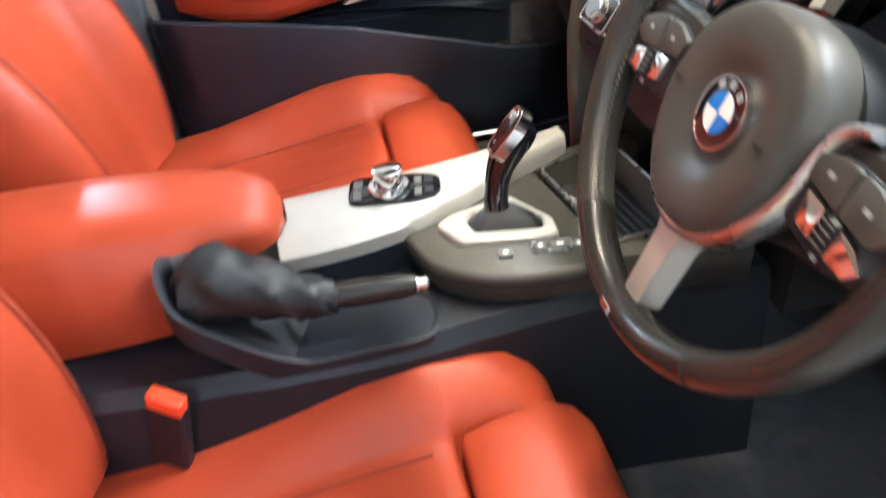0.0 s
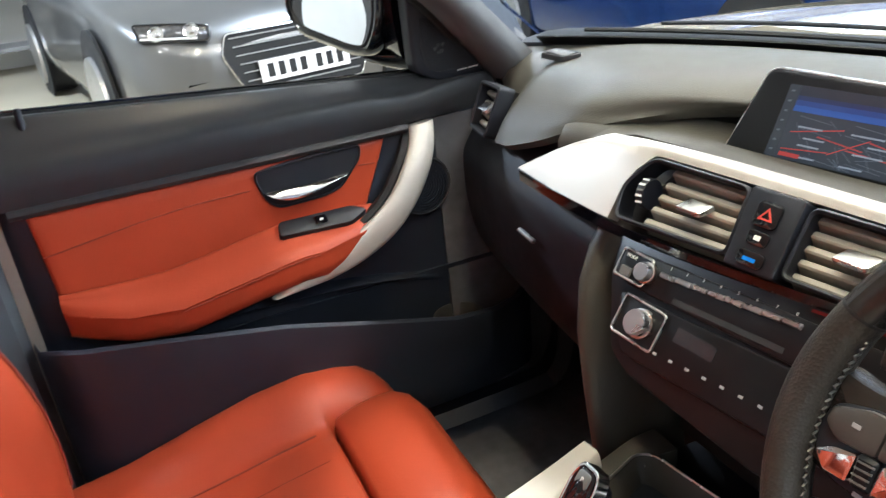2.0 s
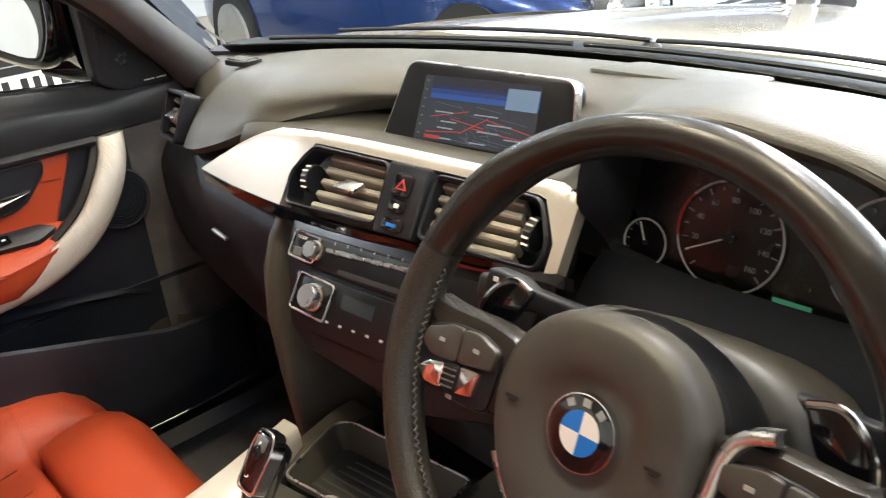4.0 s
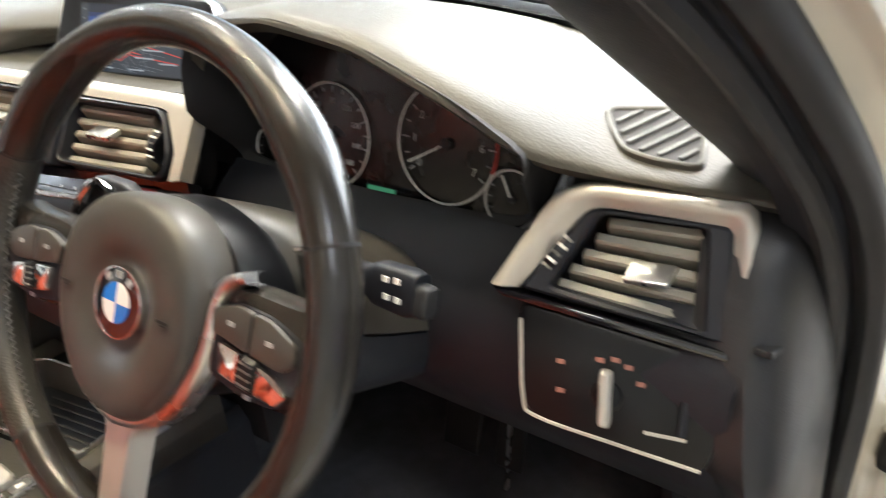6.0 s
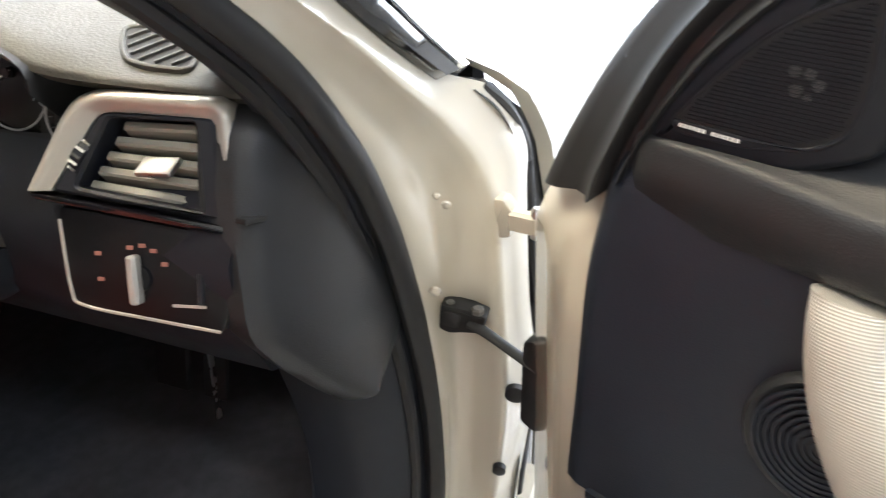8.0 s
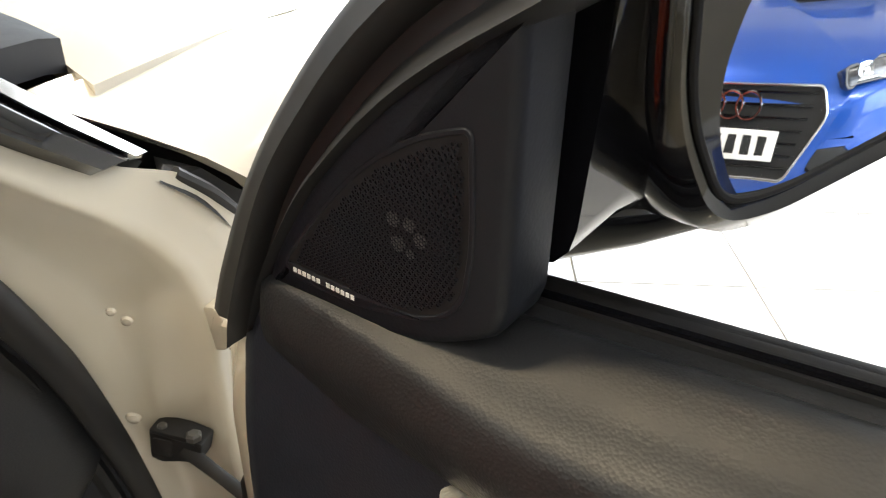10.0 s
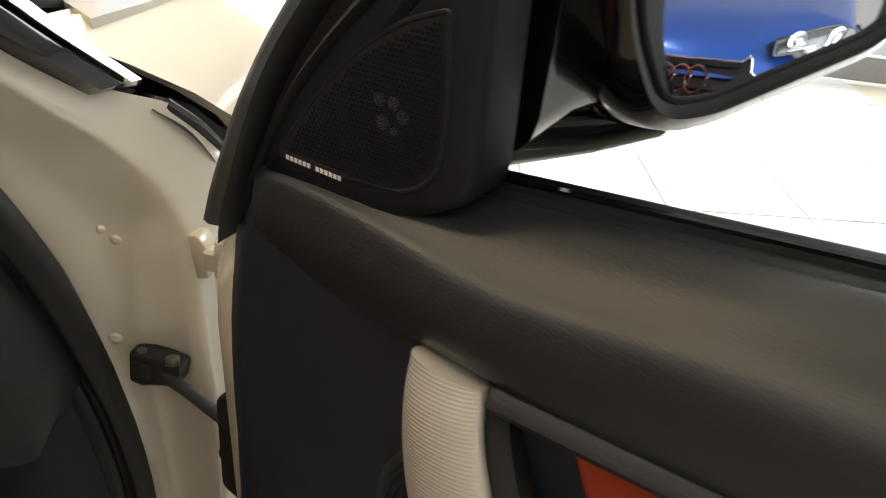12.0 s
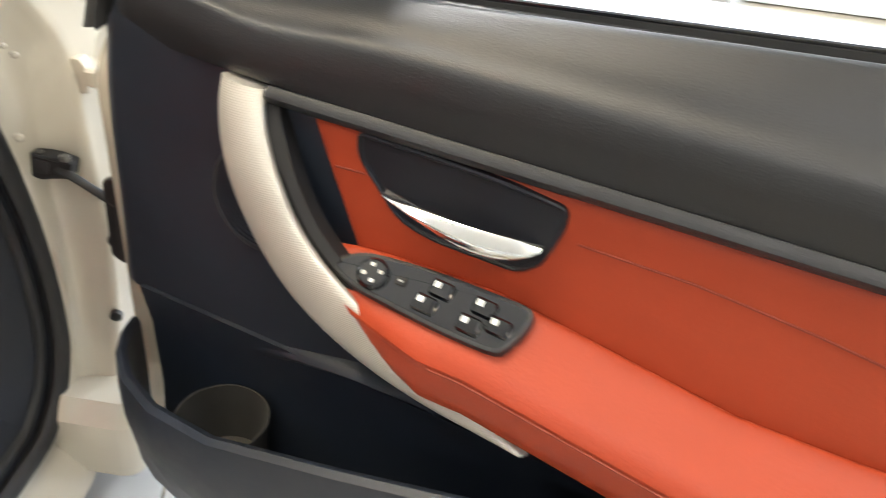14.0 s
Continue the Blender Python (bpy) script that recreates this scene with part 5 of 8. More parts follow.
# silver frame of the selector and the selector itself
gp = [(0.016, -0.150), (0.060, -0.128), (0.080, -0.006), (0.042, -0.004), (-0.024, -0.045), (-0.002, -0.13)]
gi = [(0.020, -0.112), (0.046, -0.105), (0.060, -0.022), (0.038, -0.016), (-0.004, -0.044), (0.004, -0.10)]
gf = part("selector_frame", Geo().rim(round_poly(gp, 0.008, 3), round_poly(gi, 0.006, 3), 0.548, 0.561, 0.003), SILVER, con, "silver frame round the gear selector")
part("selector_gaiter", Geo().loft([[(x, y, 0.552) for x, y in round_poly(gi, 0.006, 3)], [(0.022 + (x - 0.022) * 0.75, -0.06 + (y + 0.06) * 0.75, 0.566) for x, y in round_poly(gi, 0.006, 3)], [(0.020 + (x - 0.022) * 0.45, -0.062 + (y + 0.06) * 0.4, 0.574) for x, y in round_poly(gi, 0.006, 3)]]), BOOT, gf)
sel = thing("gear_selector", "black and chrome joystick gear selector", "gear lever", (0.02, -0.06, 0.57))
ax = [(0.018, -0.070, 0.566), (0.016, -0.070, 0.59), (0.014, -0.065, 0.62), (0.014, -0.055, 0.645), (0.016, -0.045, 0.665), (0.020, -0.036, 0.682), (0.022, -0.032, 0.688)]
rr = [(0.016, 0.018), (0.013, 0.0155), (0.0125, 0.017), (0.015, 0.021), (0.0175, 0.024), (0.0165, 0.021), (0.010, 0.012)]
C7 = curve(ax, 3)
R7 = curve(rr, 3)
rings = []
for k, p in enumerate(C7):
    d = (Vector(C7[min(k + 1, len(C7) - 1)]) - Vector(C7[max(k - 1, 0)])).normalized()
    s = Vector((1, 0, 0)) - d * d.x
    s.normalize()
    u = s.cross(d)
    rings.append([Vector(p) + s * R7[k][0] * math.cos(a) + u * R7[k][1] * math.sin(a) for a in ring_angles(16)])
part("grip", Geo().loft(rings), GLOSS, sel, "glossy black grip")
HM = frm((0.019, -0.0515, 0.679), (1, 0, 0.05), (0.05, 0.62, 0.78))
part("top_plate", Geo(HM @ pose(0, 0, 0.0035)).prism(round_poly([(-0.013, -0.032), (0.013, -0.032), (0.016, 0.012), (0.011, 0.026), (-0.011, 0.026), (-0.016, 0.012)], 0.006), -0.016, 0.003, 0.003), GLOSS, sel)
part("chrome_edge", Geo(HM @ pose(0, 0, 0.0035)).rim(round_poly([(-0.016, -0.036), (0.016, -0.036), (0.019, 0.012), (0.013, 0.030), (-0.013, 0.030), (-0.019, 0.012)], 0.007), round_poly([(-0.0132, -0.032), (0.0132, -0.032), (0.0162, 0.012), (0.0112, 0.026), (-0.0112, 0.026), (-0.0162, 0.012)], 0.006), -0.014, 0.002, 0.001), CHROME, sel, "chrome edge of the selector")
part("park_button", Geo(HM @ pose(0, 0.015, 0.0065)).prism(rrect(0.018, 0.016, 0.004), 0, 0.0018, 0.0008), GREYP, sel)
for i, s in enumerate(("R", "N", "D")):
    lettering(s, HM @ pose(-0.003, -0.001 - 0.009 * i, 0.0068), 0.0085, WHITE_MARK, sel, "letter")
lettering("P", HM @ pose(0, 0.015, 0.0085), 0.007, WHITE_MARK, sel, "letter")
# buttons beside the selector
for x, y, w, h in ((0.090, -0.078, 0.016, 0.018), (0.089, -0.034, 0.014, 0.014), (0.092, -0.010, 0.014, 0.024), (0.097, 0.012, 0.014, 0.016)):
    b = part("console_button", Geo(pose(x, y, 0.5515, 0, 0, -6)).prism(rrect(w, h, 0.003), -0.002, 0.0035, 0.0012), GREYP, con, "grey console button with a white mark")
    part("button_mark", Geo(pose(x, y, 0.5552, 0, 0, -6)).box((0, 0, 0), (w * 0.4, h * 0.35, 0.0006)), WHITE_MARK, b)
part("button_frame", Geo(pose(0.0905, -0.020, 0.5515, 0, 0, -8)).rim(rrect(0.022, 0.050, 0.004), rrect(0.018, 0.046, 0.003), -0.001, 0.003, 0.0006), SATIN, con, "bright frame round two buttons")
# storage tray in front
to = round_poly([(-0.080, 0.014), (-0.118, 0.118), (-0.102, 0.137), (0.098, 0.166), (0.108, 0.048)], [0.012, 0.016, 0.016, 0.012, 0.014], 4)
part("tray_rim", Geo().rim(to, inset(to, 0.0035), 0.549, 0.5575, 0.001), SATIN, con, "thin bright rim of the storage tray")
ti_ = inset(to, 0.0035)
part("tray_wall", Geo().torus([[(x, y, 0.5555) for x, y in ti_], [(x, y, 0.545) for x, y in inset(ti_, 0.004)], [(x, y, 0.520) for x, y in inset(ti_, 0.012)], [(x, y, 0.516) for x, y in ti_]]), DASH, con, "sloping wall of the tray", sharp=60)
part("tray_floor", Geo().prism(inset(ti_, 0.006), 0.512, 0.5195), PAD, con, "ribbed storage tray floor")
for i in range(7):
    part("tray_rib", Geo(pose(-0.006 + 0.002 * i, 0.050 + 0.0125 * i, 0.5205, 0, 0, 9)).box((0, 0, 0), (0.15, 0.0035, 0.003), 0.001), DASH, con)
# A thin white plate makes the pale stripe along the near wall.
part("tray_stripe", Geo(frm((0.018, 0.052, 0.531), (1, 0.15, 0), (-0.1, 0.75, -0.55))).prism(rrect(0.105, 0.022, 0.008), 0, 0.002, 0.0006), ENAMEL, con, "pale stripe along the near wall of the tray")
# shoulders beside the tray
part("tray_shoulder", Geo().slab([[(x0, y, 0.540), (x0, y, 0.551), (x1 - 0.006, y, 0.552), (x1, y, 0.545), (x1, y, 0.50)] for x0, x1, y in ((0.108, 0.141, 0.045), (0.106, 0.142, 0.08), (0.103, 0.145, 0.12), (0.099, 0.150, 0.168), (0.099, 0.155, 0.21))], (0, 0, -0.02)), DASH, con, sharp=50)
part("tray_shoulder", Geo().slab([[(x0, y, 0.50), (x0, y, 0.548), (x0 + 0.006, y, 0.552), (x1, y, 0.551), (x1, y, 0.54)] for x0, x1, y in ((-0.112, -0.082, 0.012), (-0.13, -0.100, 0.06), (-0.145, -0.120, 0.118), (-0.15, -0.104, 0.14), (-0.15, -0.1, 0.17))], (0, 0, -0.02)), DASH, con, sharp=50)
part("tray_back", Geo().box((0, 0.215, 0.60), (0.28, 0.02, 0.12), 0.004), SHUT, con)
part("bright_line", Geo().tube([(0.150, 0.07, 0.556), (0.154, 0.12, 0.557), (0.158, 0.17, 0.558)], 0.003, 6), SATIN, con)
# armrest
arm = thing("armrest", "red leather centre armrest", "armrest", (-0.02, -0.6, 0.5))
AR = [(-0.335, 0.016, 0.010, 0.592, 0.606), (-0.345, 0.045, 0.034, 0.582, 0.622), (-0.37, 0.062, 0.052, 0.578, 0.633), (-0.41, 0.072, 0.060, 0.574, 0.640), (-0.44, 0.082, 0.063, 0.545, 0.644), (-0.47, 0.108, 0.066, 0.520, 0.647), (-0.56, 0.112, 0.068, 0.512, 0.652), (-0.70, 0.112, 0.068, 0.508, 0.654), (-0.85, 0.112, 0.068, 0.505, 0.654)]
rings = []
for y, hr, ht, zb, zt in AR:
    c = -0.028
    hl = hr if hr < 0.09 else 0.09
    rings.append([(c - hl, y, zb), (c + hr, y, zb), (c + hr + 0.002, y, zb + (zt - zb) * 0.45), (c + ht + 0.010, y, zt - 0.022), (c + ht - 0.004, y, zt - 0.006), (c + ht * 0.5, y, zt), (c - ht * 0.5, y, zt), (c - ht + 0.004, y, zt - 0.006), (c - hl, y, zt - 0.03), (c - hl, y, zb + 0.01)])
rings = [[tuple(q) for q in r] for r in zip(*[curve(list(t), 3) for t in zip(*rings)])]
part("cushion", Geo().loft(rings), RED, arm, sharp=50)
part("armrest_base", Geo().box((-0.028, -0.66, 0.50), (0.2, 0.42, 0.03), 0.008), BLACK, arm)
# handbrake
hb = thing("handbrake", "black handbrake lever with a soft leather gaiter", "handbrake", (0.10, -0.35, 0.5))
hx = 0.112
wt = curve([(0.152, -0.455), (0.158, -0.40), (0.160, -0.33), (0.158, -0.24), (0.150, -0.185), (0.11, -0.170), (0.075, -0.185), (0.068, -0.25), (0.066, -0.35), (0.07, -0.46)], 5, True)
dz = lambda y: 0.50 + 0.11 * max(0.0, (-0.32 - y) / 0.14) ** 1.5
g = Geo()
g.torus([[(x, y, dz(y) - 0.03) for x, y in inset(wt, -0.006)], [(x, y, dz(y) + 0.004) for x, y in inset(wt, -0.005)], [(x, y, dz(y) + 0.007) for x, y in wt], [(x, y, dz(y) + 0.004) for x, y in inset(wt, 0.006)], [(x, y, dz(y) - 0.02) for x, y in inset(wt, 0.007)]])
part("gaiter_frame", g, BLACK, hb, sharp=50)
part("gaiter_base", Geo().loft([[(x, y, dz(y) - 0.025) for x, y in inset(wt, 0.004)], [(x, y, dz(y) - 0.005) for x, y in inset(wt, 0.006)]]), BOOT, hb)
bp = curve([(hx, -0.45, 0.60), (hx, -0.40, 0.605), (hx, -0.35, 0.578), (hx, -0.31, 0.560), (hx, -0.285, 0.553)], 5)
br = resample(curve([(0.036, 0), (0.042, 0), (0.036, 0), (0.024, 0), (0.0165, 0)], 5), len(bp))
rings = []
for k, p in enumerate(bp):
    r0 = br[k][0]
    rings.append([(p[0] + (r0 + 0.003 * math.sin(3 * a + k * 1.3) + 0.002 * math.sin(7 * a + k)) * math.cos(a), p[1] + 0.004 * math.sin(2 * a + k * 0.9), p[2] + (r0 * 1.05 + 0.003 * math.sin(4 * a - k * 1.7)) * math.sin(a)) for a in ring_angles(28)])
part("gaiter", Geo().loft(rings), BOOT, hb, "creased black leather gaiter", sharp=70)
part("lever", Geo().tube([(hx, -0.30, 0.556), (hx, -0.26, 0.553), (hx, -0.21, 0.550), (hx, -0.193, 0.549)], [0.0155, 0.0165, 0.0150, 0.012], 16), LEATHER, hb)
part("lever_button", Geo().tube([(hx, -0.195, 0.549), (hx, -0.180, 0.548), (hx, -0.177, 0.548)], [0.0085, 0.0085, 0.006], 14), SATIN, hb, "grey release button")
# belt buckle
bu = thing("belt_buckle", "black seat belt buckle with a red release button", "seat belt buckle", (0.19, -0.49, 0.3))
BM = frm((0.185, -0.486, 0.50), (0.45, 0.89, -0.25), (0.1, 0.2, 1))
part("housing", Geo(BM).box((0, -0.045, 0), (0.044, 0.11, 0.022), 0.005), BLACK, bu)
part("release_button", Geo(BM).box((0, 0.016, 0.003), (0.043, 0.022, 0.019), 0.003), mat("red_button_plastic", (0.75, 0.07, 0.02), 0.35), bu, "red release button")
part("stalk", Geo(BM).box((0, -0.16, 0), (0.03, 0.14, 0.008), 0.002), SHUT, bu)
# ---- steering wheel ----
wheel = thing("steering_wheel", "black leather three-spoke steering wheel with silver spoke trim", "steering wheel", (0.375, 0.1, 0.84))
n_ = (0.0, -math.cos(radians(24.5)), math.sin(radians(24.5)))
v_ = (0.0, math.sin(radians(24.5)), math.cos(radians(24.5)))
logo_p = Vector((0.375, 0.006, 0.868))
WH = frm(logo_p + Vector(v_) * 0.011 - Vector(n_) * 0.015, (1, 0, 0), v_)
HB = frm(logo_p, (1, 0, 0), v_)
RR = 0.1825


def rim_rings(a0, a1, n, grow=1.0):
    rings = []
    for t in np.linspace(radians(a0), radians(a1), n):
        d = math.degrees(t) % 360
        thick = 1.0 + 0.22 * (math.exp(-((d - 42) / 14) ** 2) + math.exp(-((d - 138) / 14) ** 2)) + 0.10 * (math.exp(-((d - 10) / 16) ** 2) + math.exp(-((d - 170) / 16) ** 2) + math.exp(-((d - 350) / 20) ** 2) + math.exp(-((d - 190) / 20) ** 2))
        rr = 0.0155 * thick * grow
        rings.append([((RR + rr * 0.92 * math.cos(b)) * math.cos(t), (RR + rr * 0.92 * math.cos(b)) * math.sin(t), rr * 1.12 * math.sin(b)) for b in ring_angles(18)])
    return rings


for a0, a1, m, lab in ((22, 158, LEATHER, "smooth black leather rim"), (158.4, 236, PERF, "perforated leather grip"), (236.4, 303.6, LEATHER, "smooth black leather rim"), (304, 381.6, PERF, "perforated leather grip")):
    part("rim", Geo(WH).loft(rim_rings(a0, a1, int((a1 - a0) / 3))), LEATHER if a0 > 300 else m, wheel, lab, sharp=70)
for a in (22, 158.2, 236.2, 303.8):
    part("rim_seam", Geo(WH).loft(rim_rings(a - 0.35, a + 0.35, 2, 1.012)), SHUT, wheel)
pts = [((RR - 0.0165) * math.cos(radians(a)), (RR - 0.0165) * math.sin(radians(a)), 0.004 + 0.0018 * (-1) ** k) for k, a in enumerate(np.linspace(162, 234, 70))]
part("stitching", Geo(WH).tube(pts, 0.0011, 5), GREYP, wheel, "grey cross stitching")
# airbag cover
ho2 = curve([(0.0, 0.088), (0.045, 0.078), (0.076, 0.045), (0.083, 0.0), (0.071, -0.042), (0.048, -0.073), (0.025, -0.087), (0.0, -0.090), (-0.025, -0.087), (-0.048, -0.073), (-0.071, -0.042), (-0.083, 0.0), (-0.076, 0.045), (-0.045, 0.078)], 4, True)
prof = [(0.97, -0.045), (1.0, -0.030), (1.0, -0.016), (0.985, -0.008), (0.95, -0.0025), (0.89, 0.001), (0.78, 0.003), (0.62, 0.0025), (0.50, 0.0), (0.42, -0.0035), (0.37, -0.005), (0.1, -0.005)]
hub = part("airbag_cover", Geo(HB).loft([[(x * s * 0.93, y * s * 0.92 - 0.003, z) for x, y in ho2] for s, z in prof]), HUBSKIN, wheel, "grained airbag cover", sharp=70)
# round badge drawn as plain shapes
bd = part("badge", Geo(HB).lathe([(0.0262, -0.006), (0.0264, -0.001), (0.0257, 0.0006), (0.0250, 0.0006), (0.0246, -0.001)], 44), CHROME, hub, "round enamel badge with blue and white quarters")
part("badge_ring", Geo(HB).lathe([(0.0248, -0.004), (0.0248, 0.0), (0.0165, 0.0008), (0.0005, 0.0008)], 44), GLOSS, bd)
for q in range(4):
    arc = [(0, 0)] + [(0.0148 * math.cos(radians(a)), 0.0148 * math.sin(radians(a))) for a in np.linspace(90 * q, 90 * q + 90, 9)]
    part("badge_quarter", Geo(HB).prism(arc, 0.0006, 0.0014), ENAMEL if q % 2 == 0 else BLUE_MARK, bd)
for a in (125, 90, 55):
    part("badge_mark", Geo(HB @ pose(0.0203 * math.cos(radians(a)), 0.0203 * math.sin(radians(a)), 0.0008, 0, 0, a - 90)).box((0, 0, 0.0002), (0.0055, 0.0050, 0.0006)), DIM_MARK, bd)
for s in (-1, 1):
    part("horn_mark", Geo(HB @ pose(s * 0.055, 0.002, 0.0048)).box((0, 0, 0), (0.011, 0.0022, 0.0006)).box((0.001, -0.002, 0), (0.006, 0.0012, 0.0006)), SHUT, hub)
# side spokes with keys
for s in (-1, 1):
    M = WH @ Matrix.Diagonal((s, 1, 1, 1))
    sp = part("spoke", Geo(M).prism(round_poly([(0.074, 0.022), (0.105, 0.027), (0.150, 0.026), (0.178, 0.030), (0.178, -0.038), (0.150, -0.044), (0.11, -0.046), (0.074, -0.036)], 0.010), -0.024, 0.000, 0.007), LEATHER, wheel, "black spoke with control keys")
    kp = part("key_panel", Geo(M).prism(round_poly([(0.084, 0.010), (0.105, 0.0175), (0.135, 0.016), (0.162, 0.007), (0.168, -0.012), (0.160, -0.033), (0.145, -0.041), (0.115, -0.041), (0.086, -0.036)], 0.008), -0.002, 0.003, 0.002), BLACK, sp)
    part("upper_key", Geo(M).prism(round_poly([(0.086, 0.010), (0.106, 0.0165), (0.1215, 0.0155), (0.1215, -0.0115), (0.100, -0.0075), (0.088, -0.006)], 0.004), 0.001, 0.0075, 0.002), HUBSKIN, sp, "dark bronze rocker key")
    part("upper_key", Geo(M).prism(round_poly([(0.1225, 0.0155), (0.136, 0.0145), (0.160, 0.005), (0.1615, -0.007), (0.150, -0.0145), (0.1225, -0.0118)], 0.004), 0.001, 0.0070, 0.002), HUBSKIN, sp, "dark bronze rocker key")
    part("silver_key", Geo(M).prism(round_poly([(0.096, -0.0095), (0.116, -0.0118), (0.116, -0.0335), (0.100, -0.0305)], 0.003), 0.001, 0.0085, 0.002), CHROME, sp, "chrome rocker key")
    part("silver_key", Geo(M).prism(round_poly([(0.132, -0.0145), (0.148, -0.018), (0.160, -0.0265), (0.150, -0.0365), (0.132, -0.0355)], 0.003), 0.001, 0.0080, 0.002), CHROME, sp, "chrome rocker key")
    part("roller", Geo(M @ pose(0.124, -0.0235, 0.003, 0, 0, -6)).box((0, 0, 0.001), (0.0145, 0.022, 0.011), 0.003), SATINBLACK, sp, "black roller")
    for k_ in range(4):
        part("roller_rib", Geo(M @ pose(0.124, -0.0305 + 0.0046 * k_, 0.0092, 0, 0, -6)).box((0, 0, 0), (0.012, 0.0014, 0.0012)), GREYP, sp)
    for a, b in ((0.105, 0.004), (0.140, 0.001), (0.124, -0.0395)):
        part("key_mark", Geo(M @ pose(a, b, 0.0078 if b > -0.02 else 0.0034)).box((0, 0, 0), (0.006, 0.0030, 0.0006)), DIM_MARK, sp)
# lower spoke: silver trim from the right shoulder round the hub and down
sl = curve([(0.110, 0.0345), (0.094, 0.0275), (0.0855, 0.012), (0.081, -0.021), (0.070, -0.049), (0.052, -0.074), (0.030, -0.090), (0.0, -0.097)], 8)
tr, ti = [], []
for i, p in enumerate(sl):
    q0, q1 = sl[max(i - 1, 0)], sl[min(i + 1, len(sl) - 1)]
    tx, ty = q1[0] - q0[0], q1[1] - q0[1]
    ln, w = math.hypot(tx, ty), 0.0045 + 0.0025 * i / len(sl)
    tr.append((p[0] + ty / ln * w, p[1] - tx / ln * w))
    ti.append((p[0] - ty / ln * w, p[1] + tx / ln * w))
for s, cut in ((1, 0), (-1, 34)):
    M = WH @ Matrix.Diagonal((s, 1, 1, 1))
    rows = [[(a[0] * (1 - k) + b[0] * k, a[1] * (1 - k) + b[1] * k, z) for k, z in ((0, 0.0), (0.12, 0.0065), (0.5, 0.008), (0.88, 0.0065), (1, 0.0))] for a, b in zip(tr[cut:], ti[cut:])]
    part("spoke_trim", Geo(M).slab(rows, (0, 0, -0.012)), SATIN, wheel, "satin silver spoke trim", sharp=60)
g = Geo(WH)
g.prism(round_poly([(-0.034, -0.086), (-0.015, -0.108), (-0.0125, -0.174), (0.0125, -0.174), (0.015, -0.108), (0.034, -0.086)], 0.008), -0.022, 0.002, 0.004)
part("lower_spoke", g, SILVER, wheel, "satin silver lower spoke")
part("lower_badge", Geo(WH).box((0.0, -0.1835, 0.0165), (0.016, 0.007, 0.003), 0.001), CHROME, wheel, "small bright badge on the rim")
# paddles
for s in (-1, 1):
    M = WH @ Matrix.Diagonal((s, 1, 1, 1))
    pd = part("paddle", Geo(M).prism(round_poly([(0.104, 0.050), (0.122, 0.055), (0.134, 0.050), (0.146, 0.036), (0.151, 0.018), (0.150, -0.004), (0.136, 0.004), (0.116, 0.026)], 0.006), -0.047, -0.040, 0.002), GLOSS, wheel, "black shift paddle")
    pe = [(0.106, 0.0505, -0.040), (0.122, 0.055, -0.040), (0.134, 0.050, -0.040), (0.146, 0.036, -0.040), (0.151, 0.018, -0.041), (0.150, -0.004, -0.042)]
    part("paddle_edge", Geo(M).tube(curve(pe, 4), 0.0028, 8), CHROME, pd)
# column shroud
g = Geo(frm(logo_p, (1, 0, 0), v_))
shroud = thing("column_shroud", "black steering column shroud in two halves", "column cover", (0.375, 0.12, 0.80))
for lab, a0 in (("upper_cover", 0.0), ("lower_cover", math.pi)):
    rings = []
    for z, rx, ry, cy_ in ((-0.075, 0.060, 0.045, -0.002), (-0.086, 0.098, 0.066, -0.002), (-0.094, 0.108, 0.072, -0.002), (-0.11, 0.114, 0.075, -0.003), (-0.17, 0.116, 0.074, -0.008), (-0.26, 0.112, 0.068, -0.015)):
        off = 0.0006 if a0 == 0 else -0.0006
        rings.append([(rx * math.copysign(abs(math.cos(a)) ** 0.7, math.cos(a)), cy_ + off + ry * math.copysign(abs(math.sin(a)) ** 0.7, math.sin(a)), z) for a in np.linspace(a0 + 0.001, a0 + math.pi - 0.001, 17)])
    part(lab, Geo(frm(logo_p, (1, 0, 0), v_)).loft(rings), HUBSKIN if a0 == 0 else BLACK, shroud, sharp=50)
solo("column_collar", Geo(frm(logo_p, (1, 0, 0), v_)).loft([[(rx * math.cos(a), 0.002 + ry * math.sin(a), z) for a in ring_angles(36)] for z, rx, ry in ((-0.030, 0.068, 0.064), (-0.040, 0.084, 0.075), (-0.070, 0.094, 0.076), (-0.088, 0.092, 0.066))]), SATINBLACK, "black collar between wheel and column shroud", "column cover")
